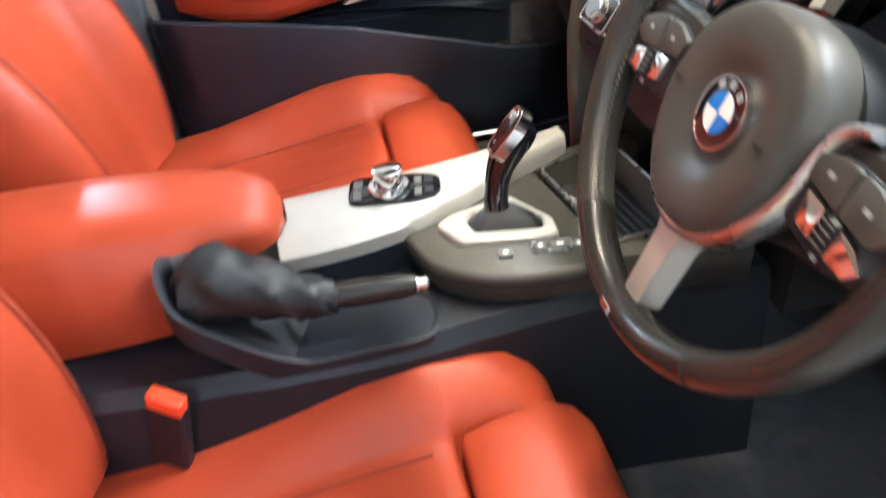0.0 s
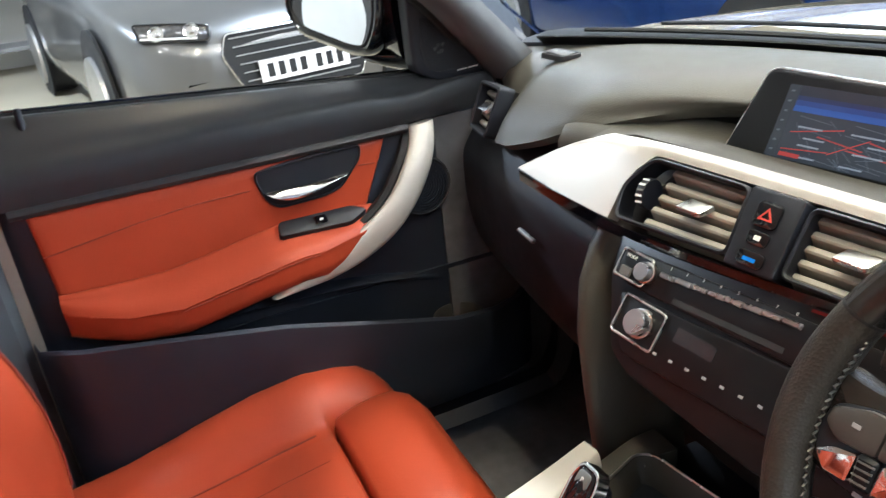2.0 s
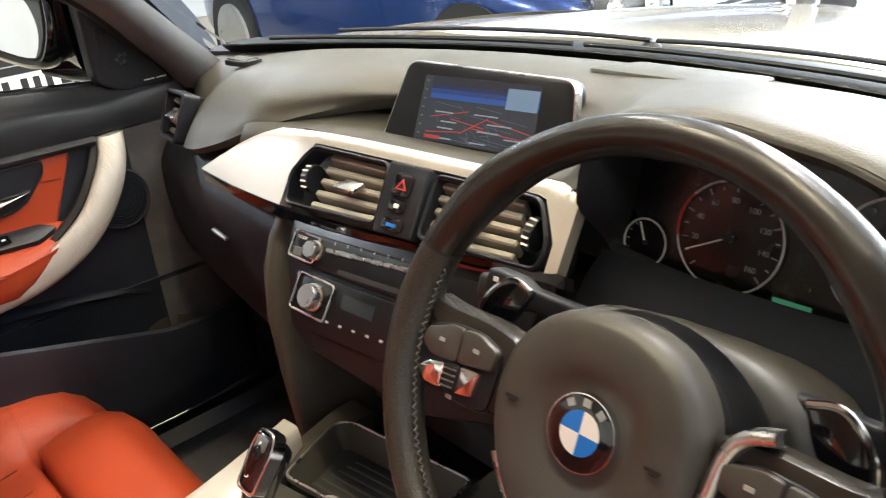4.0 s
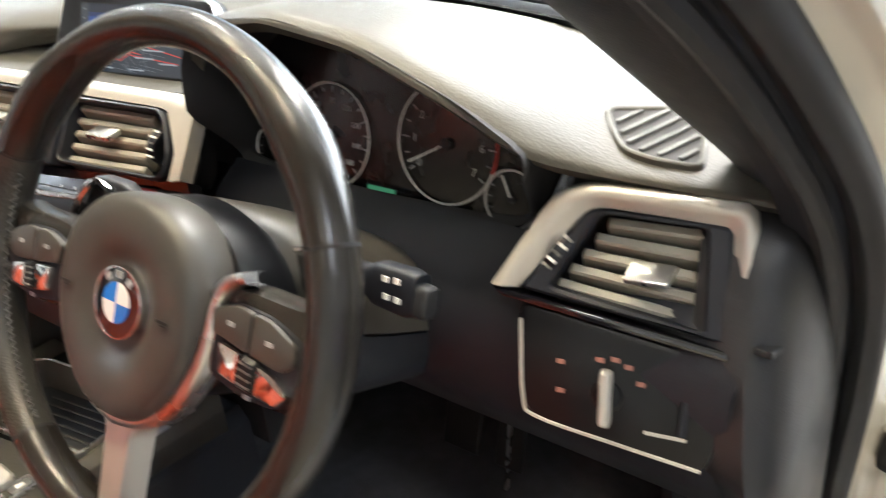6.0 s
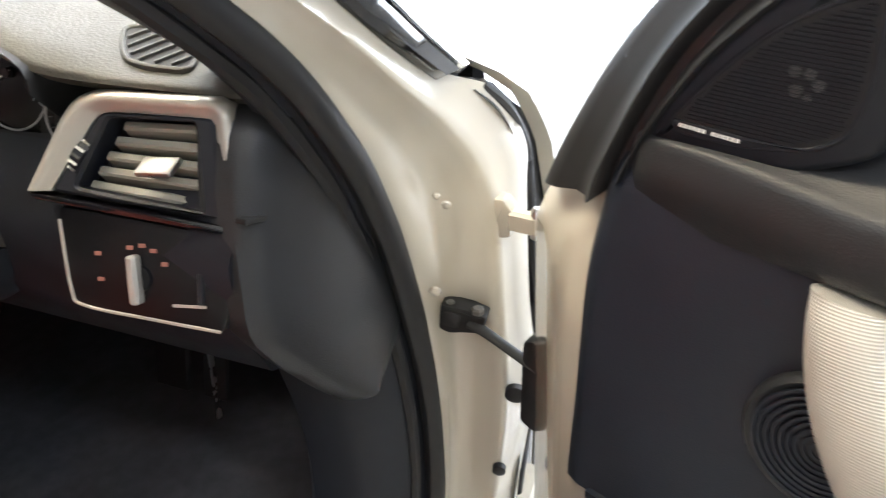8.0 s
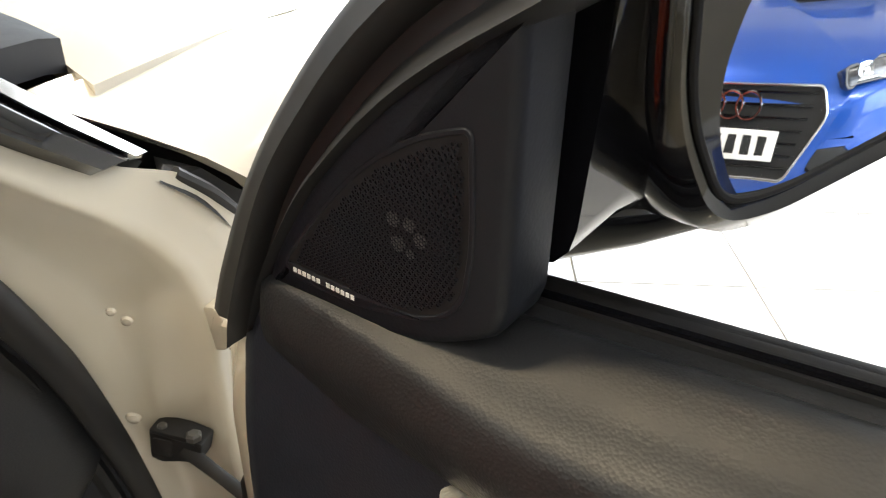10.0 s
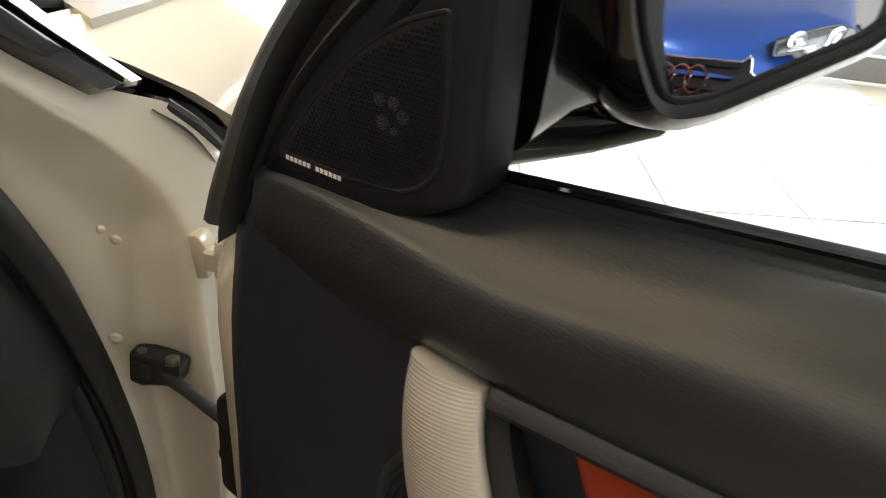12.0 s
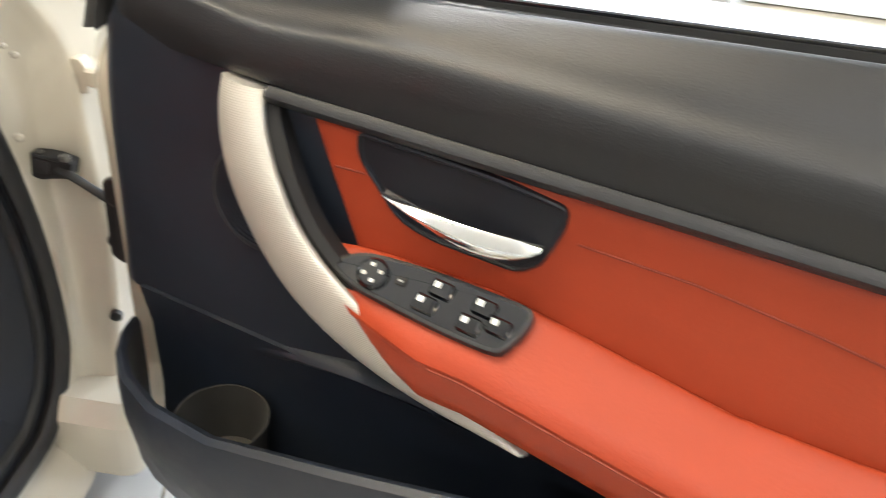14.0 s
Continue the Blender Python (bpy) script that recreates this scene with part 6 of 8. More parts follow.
# stalks
for s, ze in ((1, 0.876), (-1, 0.87)):
    st = thing("column_stalk", "black column stalk with printed symbols", "stalk", (0.375 + 0.1 * s, 0.12, 0.86), group="column stalks")
    M = frm((0.375 + s * 0.09, 0.122, 0.868), (s, -0.06, 0.02), (0, 0.3, 0.95))
    sq = lambda a: (math.copysign(abs(math.cos(a)) ** 0.45, math.cos(a)), math.copysign(abs(math.sin(a)) ** 0.45, math.sin(a)))
    part("arm", Geo(M).loft([[(x, ry * sq(a)[0], rz * sq(a)[1]) for a in ring_angles(20)] for x, ry, rz in ((-0.01, 0.009, 0.008), (0.045, 0.010, 0.008), (0.056, 0.016, 0.010), (0.085, 0.017, 0.010), (0.092, 0.015, 0.009))]), BLACK, st, sharp=30)
    part("end_cap", Geo(M).loft([[(x, -0.003 + ry * sq(a)[0], rz * sq(a)[1]) for a in ring_angles(20)] for x, ry, rz in ((0.090, 0.012, 0.0085), (0.100, 0.0115, 0.0085), (0.102, 0.010, 0.007))]), PAD, st, "grey end of the stalk", sharp=30)
    for a, b in ((0.070, 0.008), (0.080, 0.009), (0.072, -0.004), (0.082, -0.004)):
        part("symbol", Geo(M @ pose(a, b, 0.0125 if s > 0 else -0.0125)).box((0, 0, 0), (0.005, 0.004, 0.001)), WHITE_MARK, st)
# pedals
for x, w, lab in ((0.33, 0.05, "accelerator"), (0.24, 0.07, "brake")):
    pdl = thing("pedal", "black rubber %s pedal hanging in the dark footwell" % lab, "pedal", (x, 0.58, 0.25), group="pedals")
    part("pad", Geo(frm((x + 0.03, 0.57, 0.30), (1, 0, 0), (0, 0.25, 0.97))).box((0, 0, 0), (w, 0.12, 0.012), 0.004), RUBBER, pdl)
    part("arm", Geo().tube([(x + 0.03, 0.585, 0.32), (x + 0.03, 0.66, 0.45), (x + 0.03, 0.70, 0.55)], 0.008, 8), SHUT, pdl)
    if w < 0.06:
        part("bright_edge", Geo(frm((0.362, 0.555, 0.28), (1, 0, 0), (-0.15, 0.1, 0.97))).box((0, 0, 0), (0.004, 0.15, 0.01)), SATIN, pdl)
# ---- front seats ----
def seat(name, xc, label, yo=0.0, dz=0.0):
    s = thing(name, label, "car seat", (xc, -0.35, 0.2), group="front seats")

    def ring(y, zc, wob=0.0, front=1.0):
        """A cut across the cushion: flat middle, raised bolsters, rounded sides."""
        b = 0.055 * front
        pts = [(-0.255, zc - 0.16), (-0.268, zc - 0.05), (-0.262, zc + b * 0.55), (-0.232, zc + b), (-0.195, zc + b * 0.85), (-0.158, zc + b * 0.25), (-0.135, zc - 0.008), (-0.07, zc + 0.002), (0, zc + 0.004),
               (0.07, zc + 0.002), (0.135, zc - 0.008), (0.158, zc + b * 0.25), (0.195, zc + b * 0.85), (0.232, zc + b), (0.262, zc + b * 0.55), (0.268, zc - 0.05), (0.255, zc - 0.16)]
        return [(xc + p[0], y + yo, p[1] + dz) for p in curve(pts, 2)]

    g = Geo()
    rings = []
    for y, zc, f, drop, w in ((-0.66, 0.385, 0.1, 0, 1), (-0.60, 0.39, 0.15, 0, 1), (-0.50, 0.398, 0.32, 0, 1), (-0.42, 0.408, 0.55, 0, 1), (-0.35, 0.418, 0.76, 0, 1), (-0.28, 0.430, 0.88, 0, 1), (-0.21, 0.440, 0.86, 0, 1), (-0.190, 0.442, 0.82, 0, 1), (-0.184, 0.441, 0.82, 0.006, 1), (-0.180, 0.4405, 0.81, 0.03, 1),
                            (-0.14, 0.440, 0.77, 0.04, 0.995), (-0.10, 0.436, 0.66, 0.05, 0.97), (-0.07, 0.42, 0.50, 0.06, 0.93), (-0.05, 0.40, 0.35, 0.06, 0.88), (-0.045, 0.37, 0.2, 0.05, 0.82)):
        r = ring(y, zc, 0, f)
        rings.append([(xc + (p[0] - xc) * w, p[1], p[2] - (drop * max(0, min(1, (0.155 - abs(p[0] - xc)) / 0.012)))) for p in r])
    part("cushion", Geo().loft(rings), RED, s, "red leather seat cushion with raised bolsters", sharp=60)
    rings = []
    for y, zt, zb, w in ((-0.176, 0.436, 0.36, 0.134), (-0.171, 0.449, 0.35, 0.140), (-0.14, 0.457, 0.34, 0.144), (-0.10, 0.459, 0.33, 0.150), (-0.065, 0.452, 0.32, 0.158), (-0.035, 0.433, 0.31, 0.160), (-0.012, 0.402, 0.31, 0.156), (-0.006, 0.36, 0.32, 0.145)):
        pts = [(-w, zb), (-w - 0.002, zt - 0.02), (-w + 0.008, zt - 0.002), (-w * 0.6, zt + 0.003), (0, zt + 0.001), (w * 0.6, zt + 0.003), (w - 0.008, zt - 0.002), (w + 0.002, zt - 0.02), (w, zb)]
        rings.append([(xc + p[0], y + yo, p[1] + dz) for p in curve(pts, 3)])
    part("thigh_support", Geo().loft(rings), RED, s, "red leather thigh support", sharp=60)
    # pleat seams on the cushion
    for x in (-0.128, -0.045, 0.045, 0.128):
        pts = [(xc + x * (1 + 0.06 * k), yo - 0.60 + 0.065 * i, float(np.interp(-0.60 + 0.065 * i, [-0.60, -0.50, -0.42, -0.35, -0.28, -0.21], [0.39, 0.398, 0.408, 0.418, 0.430, 0.440])) + (0.0025 if abs(x) < 0.1 else -0.006) + dz) for k, i in ((0, i) for i in range(7))]
        part("seam", Geo().tube(pts, 0.0016, 6), RED_SEAM, s)
    # backrest
    rings = []
    for t in np.linspace(0, 1, 12):
        z0 = 0.40 + 0.60 * t
        y0 = -0.625 - 0.22 * t + 0.03 * math.sin(math.pi * t)
        w = 0.25 + 0.015 * math.sin(math.pi * t) - 0.10 * max(0, t - 0.72)
        bol = 0.085 * math.sin(math.pi * min(1, t * 0.95 + 0.1)) ** 0.6
        pts = [(-w + 0.02, -0.13), (-w - 0.01, -0.05), (-w + 0.002, bol * 0.6), (-w + 0.035, bol), (-w + 0.075, bol * 0.7), (-w + 0.11, 0.01), (-0.06, 0.004), (0, 0.006), (0.06, 0.004), (w - 0.11, 0.01), (w - 0.075, bol * 0.7), (w - 0.035, bol), (w - 0.002, bol * 0.6), (w + 0.01, -0.05), (w - 0.02, -0.13)]
        rings.append([(xc + p[0], y0 + yo + p[1], z0 + p[1] * 0.3) for p in curve(pts, 2)])
    part("backrest", Geo().loft(rings), RED, s, "red leather backrest with high side bolsters", sharp=60)
    for sx in (-1, 1):
        pts = []
        for t in np.linspace(0.04, 0.92, 14):
            w = 0.25 + 0.015 * math.sin(math.pi * t) - 0.10 * max(0, t - 0.72)
            bol = 0.085 * math.sin(math.pi * min(1, t * 0.95 + 0.1)) ** 0.6
            pts.append((xc + sx * (w - 0.038), -0.625 - 0.22 * t + 0.03 * math.sin(math.pi * t) + yo + bol + 0.0005, 0.40 + 0.60 * t + bol * 0.3))
        part("back_seam", Geo().tube(pts, 0.0022, 6), RED_SEAM, s)
    part("headrest", Geo(pose(xc, -0.80 + yo, 1.10, -15, 0, 0)).box((0, 0, 0), (0.26, 0.10, 0.18), 0.04), RED, s)
    for sx in (-1, 1):
        part("side_cover", Geo().prism([(p[0] + yo, p[1]) for p in round_poly([(-0.70, 0.24), (-0.10, 0.24), (-0.06, 0.30), (-0.14, 0.345), (-0.66, 0.36)], 0.03)], 0.235 * sx, 0.272 * sx, 0.006, m=Matrix.Translation((xc, 0, 0)) @ frm((0, 0, 0), (0, 1, 0), (0, 0, 1))), BLACK, s, "black plastic seat side")
        part("rail", Geo().box((xc + sx * 0.17, -0.36 + yo, 0.215), (0.04, 0.55, 0.045), 0.006), STEEL, s)
    return s


seat("passenger_seat", -0.402, "coral red leather front passenger seat with pleated cushion", 0.012)
seat("driver_seat", 0.385, "coral red leather driver's seat with pleated cushion", 0.0, -0.014)
# ---- front doors ----
def round3(r):
    """A four-cornered ring with soft corners, all at one depth."""
    return [(a, b, r[0][2]) for a, b in round_poly([(p[0], p[1]) for p in r], 0.02, 3)]


def belt(u):
    return 0.917 + 0.084 * u


def car_door(name, M, label, switches, lock):
    """A front door in its own frame: along the door, up, and out towards the seat."""
    d = thing(name, label, "car door", M @ Vector((0.4, 0.2, -0.05)))
    L = 0.86
    # painted shell
    sh = round_poly([(-0.10, 0.24), (0.82, 0.20), (L + 0.02, 0.35), (L + 0.02, 0.88), (L, belt(L) - 0.06), (0.10, 0.865), (-0.06, 0.865), (-0.115, 0.79)], 0.03)
    sh2 = [(x - (0.042 if x < 0.1 else 0.0), y) for x, y in sh]
    g = Geo(M)
    g.loft([[(x, y, -0.17) for x, y in inset(sh2, 0.03)], [(x, y, -0.16) for x, y in inset(sh2, 0.006)], [(x, y, -0.14) for x, y in sh2], [(x, y, -0.105) for x, y in sh2], [(x, y, -0.085) for x, y in inset(sh2, 0.008)], [(x, y, -0.05) for x, y in inset(sh, 0.012)], [(x, y, -0.035) for x, y in inset(sh, 0.03)]])
    part("shell", g, PAINT, d, "white painted door shell", sharp=50)
    # moulded inner panel: front flat part, middle and pocket
    lead = lambda z: float(np.interp(z, [0.40, 0.50, 0.65, 0.75, 0.80, 0.86, 0.885, 0.90, 0.908], [-0.075, -0.068, -0.063, -0.062, -0.058, -0.048, -0.039, -0.030, -0.020]))
    crest = lambda u: (0.911 - 0.010 * math.exp(-((u - 0.15) / 0.07) ** 2), -0.014 + 0.018 * min(1.0, max(0.0, (u + 0.02) / 0.2)))
    rows = []
    for j, u in enumerate([0.0, 0.003, 0.010, 0.024, 0.05, 0.10, 0.155, 0.165, 0.24, 0.40, 0.60, 0.72, 0.80, 0.835]):
        zs = [0.890, 0.880, 0.868, 0.856, 0.849, 0.843, 0.80, 0.76, 0.72, 0.66, 0.60, 0.555] if u < 0.04 else [0.868, 0.864, 0.860, 0.856, 0.849, 0.843, 0.80, 0.76, 0.72, 0.66, 0.60, 0.555]
        if j < 4:
            back = (0.040, 0.016, 0.005, 0.0)[j]
            rows.append([(lead(z) + u, z, -0.014 - back - 0.004 * max(0.0, (z - 0.87) / 0.03)) for z in zs])
        elif u < 0.16:
            rows.append([(u, z, -0.012 - 0.002 * (z < 0.8)) for z in zs])
        else:
            rows.append([(u, z, -0.010 - 0.004 * (z < 0.85) - (0.04 if u >= 0.83 else 0.0)) for z in zs])
    part("inner_panel", Geo(M).slab([curve(r, 3) for r in rows], (0, 0, -0.03)), DOORSKIN, d, "black door panel", sharp=60)
    rows = []
    for u in [-0.031, -0.029, -0.024, -0.015] + [float(q) for q in np.linspace(0.0, 0.832, 27)]:
        b, (zc, wc) = belt(u) - 0.003, crest(u)
        end = max(0.0, (-0.013 - u) / 0.018)
        zc, wc, b = zc - 0.014 * end ** 2, wc - 0.020 * end ** 2, b - 0.012 * end ** 2
        k = min(1.0, max(0.0, u / 0.25))
        mid = [(b + (zc - b) * t + 0.004 * math.sin(math.pi * t) * (1 - end), -0.05 + (wc + 0.044 - 0.004 * k) * t) for t in (0.3, 0.6, 0.85)]
        prof = [(b - 0.006, -0.064), (b, -0.05)] + mid + [(zc - 0.001, wc - 0.004 - 0.002 * k), (zc - 0.010, wc - 0.001), (zc - 0.026, wc + 0.001), (zc - 0.042, wc - 0.001), (0.853, wc - 0.004)]
        rows.append([(u, z, w) for z, w in prof])
    part("upper_pad", Geo(M).slab([curve(r, 4) for r in rows], (0, 0, -0.02)), PAD, d, "grained soft upper door pad", sharp=60)
    rows = [[(u, 0.853 - 0.016 * k, 0.006 * math.sin(math.pi * k) + 0.001) for k in (0, 0.25, 0.5, 0.75, 1)] for u in np.linspace(0.165, 0.80, 12)]
    part("trim_line", Geo(M).slab(rows, (0, 0, -0.012)), PAD, d, "dark grey trim line")
    # window seal and lowered glass edge
    rows = [[(u, belt(u) + dz, w) for dz, w in ((-0.014, -0.064), (-0.001, -0.066), (0.001, -0.070), (-0.010, -0.076), (-0.004, -0.084), (-0.004, -0.09), (-0.02, -0.094))] for u in np.linspace(0.10, L, 10)]
    part("window_seal", Geo(M).slab(rows, (0, 0, -0.004)), RUBBER, d, "black window seal")
    part("seal_lip", Geo(M).tube([(u, belt(u) + 0.001, -0.069) for u in np.linspace(0.11, L, 8)], 0.0022, 6), GLOSS, d)
    # red insert
    rows = []
    for z in (0.690, 0.692, 0.70, 0.73, 0.76, 0.79, 0.815, 0.830, 0.835, 0.837):
        ul, ur = 0.206 + (0.836 - z) * 0.44, 0.780 - (0.836 - z) * 0.06
        ez_ = max(0.0, (z - 0.828) / 0.009)
        cols = [0, 0.004, 0.012, 0.05, 0.12, 0.25, 0.4, 0.6, 0.8, 0.95, 0.985, 0.997, 1]
        rows.append([(ul + (ur - ul) * c, z, -0.004 - 0.005 * ez_ ** 2 - 0.005 * max(0, 1 - c / 0.008) ** 2 - 0.005 * max(0, (c - 0.992) / 0.008) ** 2) for c in cols])
    part("red_insert", Geo(M).slab(rows, (0, 0, -0.012)), RED, d, "coral red leather insert", sharp=50)
    for lo_, hi_ in ((0.232, 0.262), (0.452, 0.775)):
        part("stitch_line", Geo(M).tube([(u, float(np.interp(u, [0.2, 0.28, 0.45, 0.545, 0.63, 0.78], [0.794, 0.799, 0.798, 0.797, 0.789, 0.768])), -0.0038) for u in np.linspace(lo_, hi_, 12)], 0.0013, 6), RED_SEAM, d)
    # armrest: top face, rounded front, underside
    rows = []
    for u in [0.232, 0.236, 0.245, 0.262, 0.285, 0.32, 0.36, 0.40, 0.45, 0.50, 0.60, 0.68, 0.735, 0.765, 0.772]:
        f = max(0.0, min(1.0, (u - 0.228) / 0.13)) ** 0.6
        b = max(0.0, min(1.0, (u - 0.60) / 0.172)) ** 2
        zt = 0.733 - 0.16 * max(0.0, min(u, 0.62) - 0.40) + 0.05 * max(0.0, u - 0.62) - 0.016 * (1 - f) ** 2
        out = 0.022 + 0.044 * f - 0.05 * b
        low = zt - 0.030 - 0.070 * f + 0.03 * b
        rows.append([(u, zt - 0.012, -0.008), (u, zt - 0.001, -0.001), (u, zt - 0.004, 0.008), (u, zt - 0.7 * out * 0.45, out * 0.45), (u, zt - 0.7 * out * 0.80, out * 0.80), (u, zt - 0.7 * out * 0.95 - 0.008, out * 0.97), (u, zt * 0.55 + low * 0.45, out), (u, low + 0.012, out - 0.008), (u, low, out * 0.5), (u, low + 0.004, -0.01)])
    part("armrest", Geo(M).loft([curve(r, 3) for r in rows]), RED, d, "coral red leather armrest", sharp=60)
    part("armrest_seam", Geo(M).tube([(u, 0.733 - 0.16 * max(0.0, u - 0.40) - 0.049, 0.0662) for u in np.linspace(0.37, 0.60, 10)], 0.0012, 6), RED_SEAM, d)
    # handle recess and chrome lever
    cu_ = round_poly([(0.254, 0.8365), (0.255, 0.814), (0.296, 0.767), (0.328, 0.758), (0.41, 0.7565), (0.428, 0.771), (0.4415, 0.810), (0.440, 0.8265), (0.40, 0.832), (0.34, 0.835)], [0.008, 0.012, 0.02, 0.02, 0.012, 0.01, 0.012, 0.008, 0.02, 0.02])
    cup = part("handle_recess", Geo(M).rim(cu_, inset(cu_, 0.004), -0.012, 0.0012, 0.0015), BLACK, d, "black handle recess")
    part("recess_back", Geo(M).prism(inset(cu_, 0.0035), -0.010, -0.0025), BLACK, cup, sharp=30)
    # chrome lever: a thin tip that widens into a rounded paddle
    rings = []
    for k in range(17):
        q = k / 16
        top = 0.794 - 0.002 * math.sin(math.pi * q) - 0.003 * q
        h = 0.0018 + 0.0088 * math.sin(math.pi * min(1.0, q ** 1.5)) ** 0.8 * (0.45 + 0.65 * q)
        w = 0.003 + 0.010 * math.sin(math.pi * q) ** 0.7
        rings.append([(0.286 + 0.141 * q, top - h + h * math.cos(a), w + (0.0045 - 0.002 * math.cos(a)) * math.sin(a) - 0.003 * math.cos(a)) for a in ring_angles(16)])
    part("door_lever", Geo(M).loft(rings), CHROME, d, "chrome door opening lever")
    # silver pull handle
    ci_ = curve([(0.1145, 0.851, -0.002), (0.119, 0.832, 0.009), (0.127, 0.806, 0.019), (0.141, 0.776, 0.028), (0.162, 0.742, 0.034), (0.192, 0.706, 0.039), (0.232, 0.672, 0.042), (0.292, 0.642, 0.043), (0.362, 0.624, 0.043), (0.446, 0.617, 0.042)], 5)
    co_ = curve([(0.161, 0.848, -0.002), (0.167, 0.828, 0.009), (0.180, 0.804, 0.019), (0.198, 0.778, 0.028), (0.222, 0.747, 0.034), (0.255, 0.720, 0.039), (0.300, 0.693, 0.042), (0.352, 0.666, 0.043), (0.407, 0.643, 0.043), (0.460, 0.619, 0.042)], 5)
    rings = []
    for a, b in zip(ci_, co_):
        a, b = Vector(a), Vector(b)
        c, h = (a + b) / 2, (b - a) / 2
        nn = Vector((0, 0, 1))
        rings.append([c + h * math.cos(t) + nn * (0.009 if math.sin(t) > 0 else 0.012) * math.sin(t) for t in ring_angles(32)])
    part("pull_handle", Geo(M).loft(rings), KNURL, d, "curved satin silver pull handle with a fine knurl", sharp=50)
    rings = []
    for a, b in zip(ci_, co_):
        a, b = Vector(a), Vector(b)
        rings.append([b + Vector((0.002, 0, -0.006)), b + Vector((0.008, 0.004, -0.012)), b + Vector((0.006, 0, -0.03)), a + Vector((0.01, 0, -0.03)), a + Vector((0.004, 0, -0.014))])
    part("handle_backing", Geo(M).loft(rings), SHUT, d)
    # switches on the armrest
    SM = M @ Matrix(((1, 0, 0, 0.35), (0.0, 0.573, 0.819, 0.721), (0, -0.819, 0.573, 0.025), (0, 0, 0, 1)))
    if switches:
        so_ = curve([(-0.100, -0.002), (-0.074, -0.0146), (-0.025, -0.021), (0.029, -0.025), (0.066, -0.0245), (0.076, -0.014), (0.083, 0.004), (0.083, 0.017), (0.074, 0.022), (0.038, 0.0232), (-0.015, 0.0232), (-0.0685, 0.0183), (-0.0915, 0.0073)], 3, True)
        sp = part("switch_panel", Geo(SM).prism(so_, -0.012, 0.004, 0.002), PAD, d, "black switch panel with window switches")
        part("panel_floor", Geo(SM).prism(inset(so_, 0.004), 0.001, 0.0046), GLOSS, sp)
        jo = part("mirror_switch", Geo(SM @ pose(-0.057, 0.0005, 0.004)).lathe([(0.0145, 0), (0.0145, 0.003), (0.0125, 0.005), (0.0115, 0.0042), (0.0005, 0.0045)], 28), GLOSS, sp, "round mirror switch")
        for a in (0, 90, 180, 270):
            part("arrow", Geo(SM @ pose(-0.057 + 0.0075 * math.cos(radians(a + 20)), 0.0005 + 0.0075 * math.sin(radians(a + 20)), 0.0088)).box((0, 0, 0), (0.0035, 0.0030, 0.0006)), WHITE_MARK, jo)
        part("mirror_key", Geo(SM @ pose(-0.031, 0.003, 0.004)).box((0, 0, 0.001), (0.009, 0.008, 0.003), 0.001), SHUT, sp)
        part("mirror_mark", Geo(SM @ pose(-0.031, 0.003, 0.0068)).box((0, 0, 0), (0.004, 0.0015, 0.0004)), DIM_MARK, sp)
        for a, b in ((0.0043, 0.0095), (-0.0039, -0.0070), (0.0439, 0.0078), (0.0378, -0.0100), (0.0613, -0.0030)):
            k = part("window_switch", Geo(SM @ pose(a + 0.001, b - 0.001, 0.005, 9, 0, -4)).box((0, 0, 0.0015), (0.0195, 0.0148, 0.0055), 0.002), GLOSS, sp)
            part("switch_mark", Geo(SM @ pose(a - 0.003, b + 0.001, 0.0096, 9, 0, -4)).box((0, 0, 0), (0.0055, 0.0050, 0.0012), 0.0004), ENAMEL, k, "pale switch symbol")
    else:
        sp = part("switch_panel", Geo(SM).prism(round_poly([(-0.085, 0.004), (-0.06, 0.020), (0.07, 0.022), (0.075, -0.008), (-0.05, -0.014)], 0.008), -0.012, 0.006, 0.003), BLACK, d, "black switch panel with one window switch")
        k = part("window_switch", Geo(SM @ pose(0.0, 0.004, 0.007)).box((0, 0, 0.002), (0.022, 0.016, 0.007), 0.003), GLOSS, sp, "black window switch")
        part("switch_mark", Geo(SM @ pose(0.0, 0.002, 0.0128)).box((0, 0, 0), (0.006, 0.004, 0.001), 0.0003), WHITE_MARK, k)
    # loudspeaker grille
    g = part("speaker_grille", Geo(M @ pose(0.147, 0.731, -0.014)).lathe([(0.056, 0), (0.056, 0.008), (0.053, 0.012), (0.050, 0.010), (0.044, 0.0095), (0.0005, 0.012)], 40), PAD, d, "round ribbed speaker grille")
    for i in range(9):
        part("ring", Geo(M @ pose(0.147, 0.731, -0.003)).lathe([(0.0485 - 0.0050 * i, 0), (0.0485 - 0.0050 * i, 0.002), (0.0462 - 0.0050 * i, 0.002), (0.0462 - 0.0050 * i, 0)], 36), DOORSKIN, g)
    # map pocket with its rim
    rows = []
